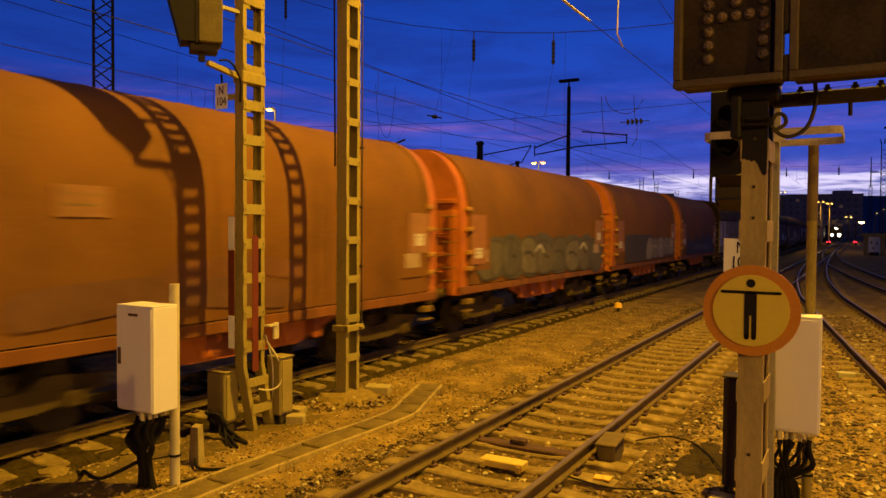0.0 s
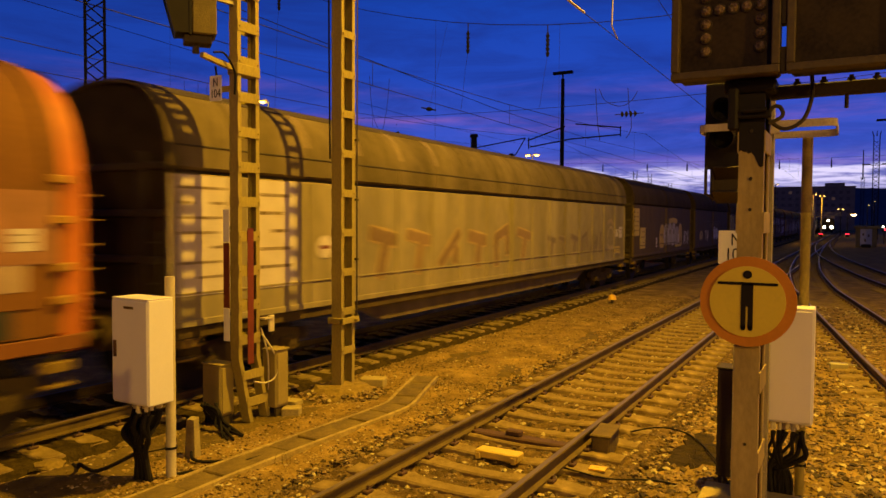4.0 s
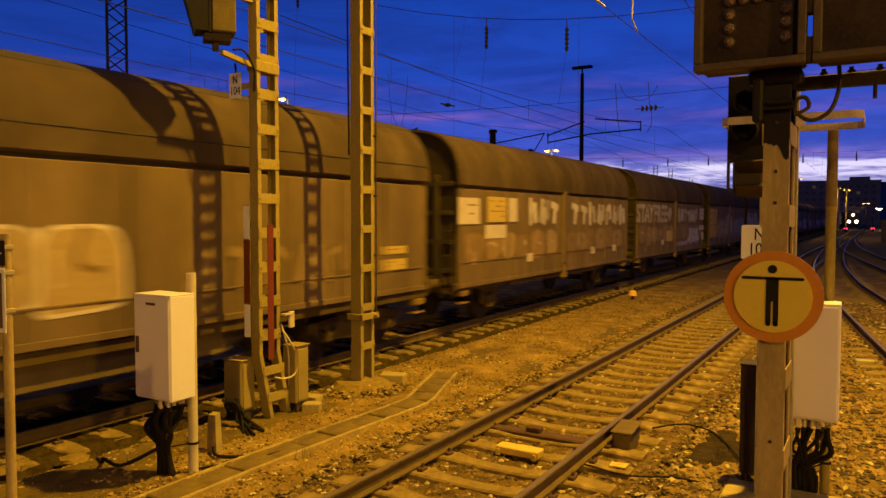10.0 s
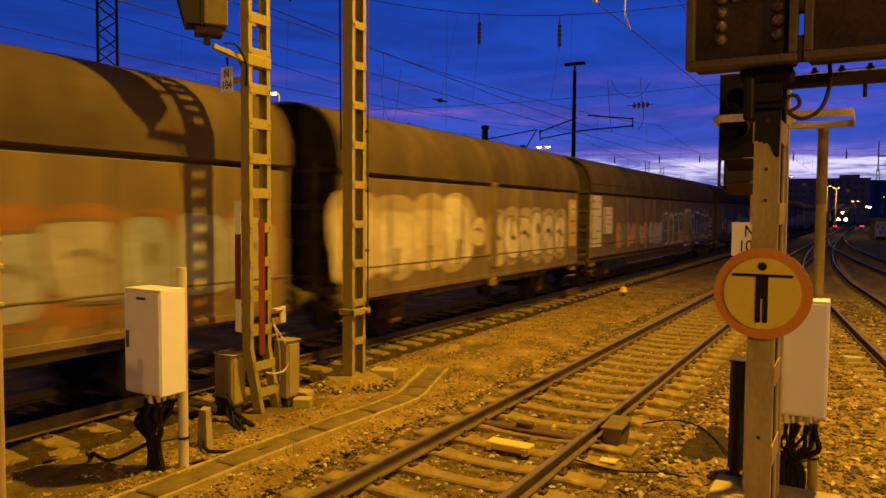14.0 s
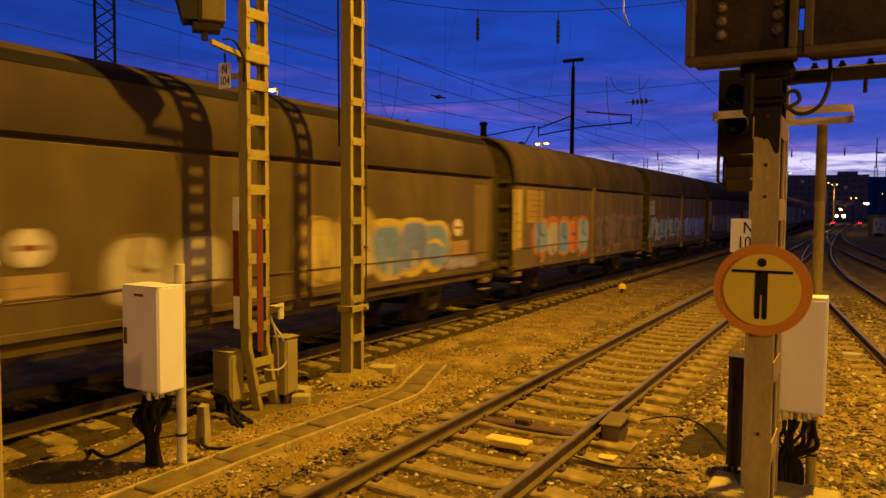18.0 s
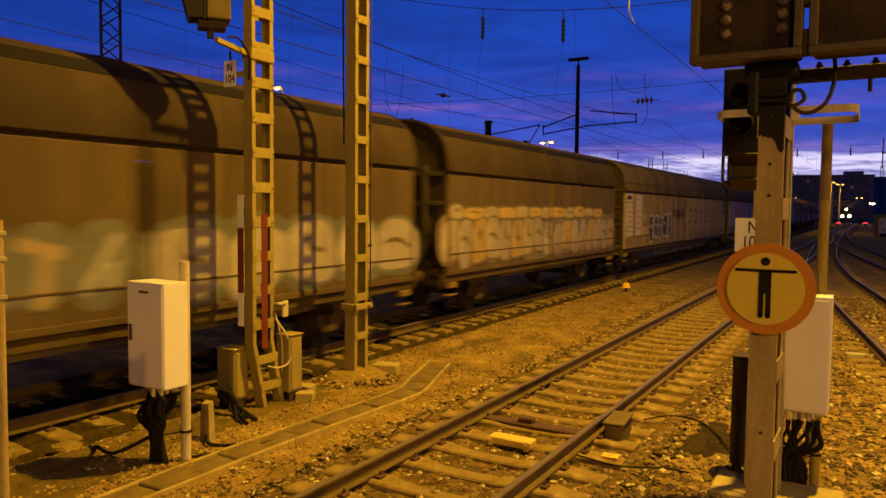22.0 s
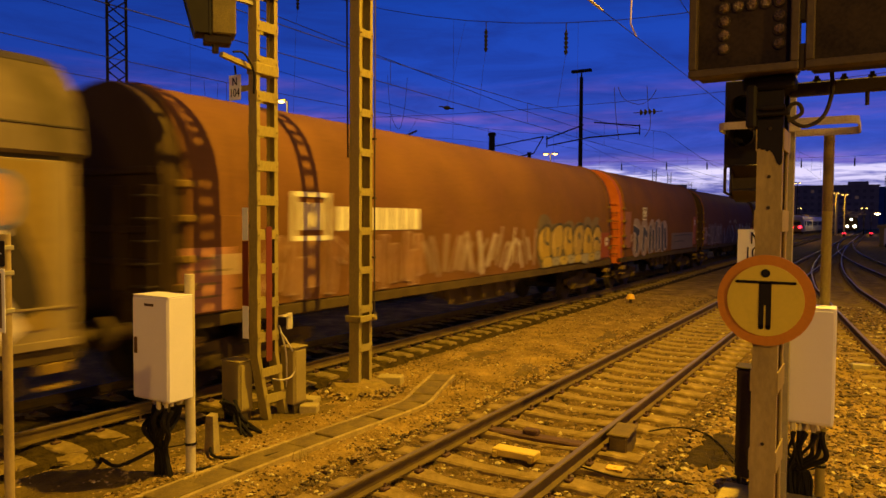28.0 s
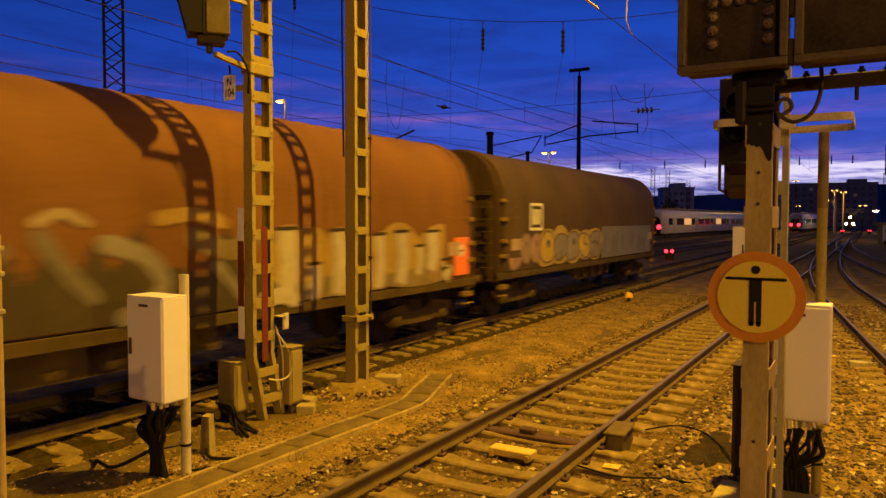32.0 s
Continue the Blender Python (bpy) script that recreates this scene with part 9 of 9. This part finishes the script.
ms.rod((0, 0, 15.2), (0, 0, 17.1), 0.08)
ms.box(-1.0, 1.0, -0.2, 0.2, 17.05, 17.32, 0.04)
part("crossbar", ms, M_SILHOUETTE, fl, "dark luminaire crossbar")
for px_, h, d, heads in ((-24.0, 17.5, 196.0, (-1, 1)), (-16.1, 11.8, 190.0, (-1, 1)), (-8.0, 9.4, 190.0, (-1, 1)), (-6.2, 9.0, 190.0, (-1, 1)), (-9.8, 7.2, 190.0, (1,)), (3.0, 6.8, 190.0, (1,)), (4.3, 7.6, 190.0, (1,)), (-18.9, 6.6, 230.0, (-1, 1)), (-2.3, 5.9, 190.0, (-1, 1))):
    lamp_pole((px_, d, 0), h, heads, "lit sodium yard lamp far down the tracks", width=0.45 if px_ > 0 else 0.8, shaft=0.13, pole=M_GALVL if -9 < px_ < -5 else None)
bigl = lamp_pole((-0.9, 190.0, 0), 4.7, (1,), "bright lamp glowing far down the tracks", width=2.0, shaft=0.1, glow=M_SODIUMBIG)
# masts out of view, added to carry the main light and three fills
for x, y, h in (YARD_LAMP, BACK_LAMP, SIDE_LAMP, (-42.0, 6.0, 13.0)):
    th = thing("yard_lamp", "unseen tall lamp mast added to carry a light", "lamp post", (x + 1.6, y, 0))
    ms = Mesh()
    ms.rod((0, 0, -0.3), (0, 0, h + 0.6), 0.14, 0.1, 12)
    part("pole", ms, M_GALV, th)
    ms = Mesh()
    ms.rod((0, 0, h + 0.55), (-1.6, 0, h + 0.6), 0.05)
    ms.box(-1.95, -1.25, -0.2, 0.2, h + 0.45, h + 0.7, 0.05)
    part("lamp_housing", ms, M_DARK, th, "lamp housing on an arm")

th = thing("line_gantry", "pale lit cantilever tubes and mast far down the tracks", "gantry", (-7.5, 184.0, 0))
for p0, p1, r in (((0, 0, -0.2), (0, 0, 7.6), 0.24), ((0.2, 0, 3.9), (3.2, 0, 5.2), 0.07), ((2.4, 0, 3.6), (5.4, 0, 5.3), 0.07), ((0.2, 0, 5.3), (4.6, 0, 5.0), 0.06), ((1.0, 0, 4.4), (5.8, 0, 4.5), 0.06), ((3.0, 0, 3.4), (2.0, 0, 5.4), 0.05)):
    ms = Mesh()
    ms.rod(p0, p1, r, n=6)
    part("tube" if p1[2] != 7.6 else "mast", ms, M_GALVL, th)

# ---- far trains, signals and buildings ----
M_TRAINWHITE = mat("railcar_cream", (0.74, 0.62, 0.38), 0.4, vary=0.06, scale=1, bump=0.02, dirt=(0.5, 0.45, 0.36), dirt_amount=0.3)
M_WINDARK = mat("railcar_window", (0.02, 0.022, 0.03), 0.12, vary=0.2, bump=0)
M_FARWINDOW = mat("far_unlit_window", (0.27, 0.19, 0.13), 0.8, vary=0.3, bump=0, spec=0.1)
M_WINLIT = glow_mat("lit_window", (1.0, 0.5, 0.14), 0.7)
M_TRAINRED = mat("grey_railcar", (0.42, 0.35, 0.26), 0.4, vary=0.1, bump=0.02)
CAR_PROF = arc([(1.38, 0.55), (1.42, 1.3), (1.42, 2.4), (1.32, 3.3), (1.0, 3.8), (0.5, 4.0), (0.0, 4.05)], 3)


def railcar(where, L, material, label, lit, turn=0.0, face=None):
    th = thing("railcar", label, "train", where, turn)
    prof = mirrored(CAR_PROF)
    ms = Mesh()
    ys = [0.0, 0.25, 0.8, 1.6, L]
    sc = [0.72, 0.86, 0.96, 1.0, 1.0]
    vs, fs, m = [], [], len(prof)
    for y, s in zip(ys, sc):
        vs += [(x * s, y, 0.55 + (z - 0.55) * s) for x, z in prof]
    for i in range(len(ys) - 1):
        fs += [(i * m + j, i * m + j + 1, i * m + m + j + 1, i * m + m + j) for j in range(m - 1)]
    fs += [tuple(range(m)), tuple(range((len(ys) - 1) * m, len(ys) * m))[::-1]]
    ms.add(vs, fs)
    part("body", ms, material, th, "rounded railcar body", smooth=True)
    ms = Mesh()
    ms.box(-1.1, 1.1, 1.5, L - 1, 0.2, 0.6)
    part("underframe", ms, M_UNDER, th)
    for yy in (3.0, 5.4, L - 5.4, L - 3.0):
        wheelset(th, yy)
    y, k = 2.6, 0
    while y < L - 3:
        ln = 4.2 if k % 3 else 2.2
        ms = Mesh()
        ms.box(1.395, 1.43, y, y + ln, 1.75, 2.75, 0.03)
        part("window", ms, M_WINLIT if lit and k in (2, 7) else M_WINDARK, th, "railcar window")
        if k % 3 == 0:
            ms = Mesh()
            ms.box(1.40, 1.436, y + ln + 0.35, y + ln + 1.55, 0.75, 2.85, 0.02)
            part("door", ms, mat("railcar_door", (0.62, 0.5, 0.2), 0.4, bump=0.02), th, "sliding door")
            y += 1.9
        y += ln + 0.35
        k += 1
    ms = Mesh()
    ms.extrude([(x * 0.70, 0.55 + (z - 0.55) * 0.70) for x, z in prof], [-0.04, 0.0])
    part("front_mask", ms, face or M_GREY, th, "dark front mask" if face else "pale front mask")
    ms = Mesh()
    ms.box(-0.8, 0.8, -0.06, 0.12, 1.9, 2.7, 0.05)
    part("windscreen", ms, M_WINDARK, th, "dark cab windscreen")
    for x in (-0.75, 0.75):
        ms = Mesh()
        ms.dome((x, -0.05, 1.5), 0.34, (0, -1, 0), 0.5, 10, 3)
        part("tail_light", ms, M_REDGLOW, th, "glowing red tail light", smooth=True)
    ms = Mesh()
    ms.box(-0.7, 0.7, 4, L - 5, 4.0, 4.3, 0.08)
    part("roof_equipment", ms, M_GREY, th, "roof equipment")
    return th


railcar((-27.2, 105.0, RAIL_TOP), 84, M_TRAINWHITE, "cream and white railcar standing with red tail lights", True, -1.7, M_BLACK)
railcar((-14.6, 172.0, RAIL_TOP), 58, M_TRAINRED, "silver-grey railcar with glowing tail lights far down the yard", False, -1.2)
lc = thing("locomotive", "dark locomotive with glowing white headlights far away", "train", (-5.4, 215.0, RAIL_TOP))
ms = Mesh()
ms.extrude([(-1.45, 0.6), (-1.45, 3.0), (-1.1, 3.9), (1.1, 3.9), (1.45, 3.0), (1.45, 0.6)], [0.0, 15.0])
part("body", ms, M_DARK, lc)
for x, z, r in ((-0.9, 1.55, 0.34), (0.75, 1.55, 0.4), (0.0, 3.3, 0.3)):
    ms = Mesh()
    ms.dome((x, 0.0, z), r, (0, -1, 0), 0.4, 10, 3)
    part("headlight", ms, M_WHITEGLOW, lc, "glowing white headlight", smooth=True)
for yy in (3.0, 12.0):
    wheelset(lc, yy)

def dwarf_signal(where, label, n=2):
    th = thing("dwarf_signal", label, "signal", where)
    ms = Mesh()
    ms.box(-0.3, 0.3, 0, 0.2, -0.1, 0.75, 0.04)
    part("case", ms, M_DARK, th)
    for k in range(n):
        ms = Mesh()
        ms.dome((-0.2 + 0.4 * k if n > 1 else 0, -0.01, 0.55), 0.13, (0, -1, 0), 0.5, 10, 3)
        part("red_lamp", ms, M_REDGLOW, th, "glowing red lamp", smooth=True)
    return th


dwarf_signal((-5.6, 170.0, -0.02), "far low signal with glowing red lamps")
dwarf_signal((-0.8, 173.5, -0.02), "far low signal with glowing red lamps")
dwarf_signal((-14.0, 128.0, 0), "far low signal with glowing red lamps")
dwarf_signal((-12.1, 51.0, 0), "low signal with glowing red lamps between the tracks")
hut = thing("relay_hut", "small grey-brown relay hut with a flat roof and a pale door", "hut", (1.5, 99.5, 0))
ms = Mesh()
ms.box(-1.1, 1.1, 0.0, 2.0, -0.2, 2.15, 0.02)
part("wall", ms, M_CONCRETE, hut)
ms = Mesh()
ms.box(-1.35, 1.4, -0.25, 2.2, 2.15, 2.45, 0.03)
part("roof", ms, M_CONCRETE, hut, "flat overhanging roof slab")
ms = Mesh()
ms.box(-0.6, 0.6, -0.06, 0.0, 0.1, 2.1, 0.01)
dr = part("door", ms, M_SIGNWHITE, hut, "pale scratched door")
for x, z in ((-0.3, 1.3), (0.25, 1.15), (-0.1, 0.6)):
    ms = Mesh()
    ms.box(x - 0.08, x + 0.1, -0.066, -0.06, z, z + 0.3)
    part("smear", ms, M_GREY, dr)
ms = Mesh()
ms.box(-0.5, 0.5, -0.5, -0.02, -0.1, 0.28, 0.02)
part("step", ms, M_DARK, hut, "dark step below the door")
ls = thing("line_signal", "far signal with small glowing red and white lamps", "signal", (4.0, 120.0, 0))
ms = Mesh()
ms.rod((0, 0, -0.1), (0, 0, 2.6), 0.06, 0.05, 8)
ms.box(-0.3, 0.3, -0.08, 0.1, 1.6, 2.6, 0.03)
part("case", ms, M_SILHOUETTE, ls)
for x, z, m in ((0.1, 1.85, M_REDGLOW), (-0.12, 2.3, M_WHITEGLOW)):
    ms = Mesh()
    ms.dome((x, -0.09, z), 0.12, (0, -1, 0), 0.5, 8, 3)
    part("lamp", ms, m, ls, "small glowing lamp", smooth=True)


def block_house(where, w, d, h, storeys, cols, label, turn=0.0, tower=None, skin=None):
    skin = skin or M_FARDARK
    th = thing("apartment_building", label, "building", where, turn)
    ms = Mesh()
    ms.box(-w / 2, w / 2, 0, d, -1, h, 0.1)
    part("wall", ms, skin, th, "dark concrete facade")
    ms = Mesh()
    ms.box(-w / 2 - 0.3, w / 2 + 0.3, -0.3, d + 0.3, h, h + 0.7, 0.1)
    rf = part("roof", ms, skin, th, "flat roof")
    if tower:
        ms = Mesh()
        ms.box(tower[0], tower[1], 1, d - 1, h + 0.7, h + tower[2], 0.1)
        part("roof_house", ms, skin, rf)
    rg = random.Random(int(w * 7))
    for i in range(storeys):
        for j in range(cols):
            x = lerp(-w / 2 + 1.2, w / 2 - 1.2, (j + 0.5) / cols)
            z = lerp(1.0, h - 0.6, (i + 0.25) / storeys)
            ms = Mesh()
            ms.box(x - 0.7, x + 0.7, -0.05, 0.06, z, z + 1.3)
            lit = rg.random() < 0.05
            part("window", ms, glow_mat("dim_window", (0.9, 0.5, 0.2), 0.025) if lit else M_FARWINDOW, th)
    return th


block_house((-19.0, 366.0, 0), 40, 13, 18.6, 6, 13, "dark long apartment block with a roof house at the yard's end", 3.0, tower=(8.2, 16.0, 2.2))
# this facade is lightened further for distance haze
block_house((-69.7, 307.7, 0), 12.5, 12, 15.5, 5, 4, "haze-lightened far apartment house beyond the railcar", 25, tower=(-2, 3, 2.5), skin=mat("hazed_far_facade", (0.45, 0.38, 0.36), 0.9, vary=0.15, scale=0.3, bump=0))
hills = Mesh()
vs, fs = [], []
n = 60
for k in range(n + 1):
    a = radians(lerp(-75, 40, k / n))
    x, y = 2400 * math.sin(a), 2400 * math.cos(a)
    hh = 95 + 45 * math.sin(k * 0.31) + 25 * math.sin(k * 0.83 + 1) + 8 * math.sin(k * 2.3)
    hh = lerp(hh * 0.85, 82 + 3 * math.sin(k * 1.9) if a < radians(-6) else 109 + 2 * math.sin(k * 2.3), min(1, max(0, (math.degrees(a) + 24) / 8)))
    vs += [(x, y, -40), (x * 1.05, y * 1.05, max(hh, 12))]
for k in range(n):
    fs.append((2 * k, 2 * k + 2, 2 * k + 3, 2 * k + 1))
hills.add(vs, fs)
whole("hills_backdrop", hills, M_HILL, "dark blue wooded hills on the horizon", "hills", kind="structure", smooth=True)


def tree(where, h, seed, label="small dark tree in the distance"):
    rg = random.Random(seed)
    th = thing("tree", label, "tree", where)
    ms = Mesh()
    ms.rod((0, 0, -0.2), (0.1, 0, h * 0.45), h * 0.035, h * 0.02, 8)
    for k in range(5):
        a = rg.uniform(0, 6.28)
        ms.rod((0.05, 0, h * (0.25 + 0.05 * k)), (math.cos(a) * h * 0.22, math.sin(a) * h * 0.22, h * (0.5 + 0.07 * k)), h * 0.014, h * 0.006, 6)
    part("trunk", ms, M_DARK, th)
    ms = Mesh()
    for k in range(260):
        a, u = rg.uniform(0, 6.28), rg.uniform(-1, 1)
        r = h * 0.3 * rg.uniform(0.3, 1.0)
        c = Vector((r * math.cos(a) * math.sqrt(1 - u * u), r * math.sin(a) * math.sqrt(1 - u * u), h * 0.66 + u * r * 1.1))
        s = h * rg.uniform(0.025, 0.05)
        d = Vector((rg.uniform(-1, 1), rg.uniform(-1, 1), rg.uniform(-1, 1))).normalized()
        e = d.orthogonal().normalized() * s
        f = d.cross(e)
        ms.add([c - e, c + f * 0.6, c + e, c - f * 0.6], [(0, 1, 2, 3)])
    part("crown", ms, mat("dark_leaves", (0.03, 0.04, 0.025), 0.9, bump=0), th, "dark leafy crown", fix=False)
    return th


tree((-40.0, 168.0, 0), 8.5, 1)
tree((-46.0, 190.0, 0), 7.0, 2)
tree((-33.0, 210.0, 0), 6.0, 3)


# ---- what moves ----
SPEED_T = [0, 4, 8, 12, 16, 20, 24, 28, 32]
SPEED_V = [10.74, 11.09, 11.33, 11.42, 11.39, 11.33, 11.26, 11.12, 10.99]


def run_on(t):
    """Metres that the train has gone after t seconds."""
    ts = np.linspace(0, t, 161)
    vs = np.interp(ts, SPEED_T, SPEED_V)
    return float(((vs[1:] + vs[:-1]) / 2 * np.diff(ts)).sum()) if t > 0 else 0.0


def motions():
    way = [run_on(t) for t in range(33)]
    for wagon, y in zip(train, MARK):
        walk(wagon, [(t, pose(TRACK_TRAIN, y - way[t], RAIL_TOP)) for t in range(33)])


motions()
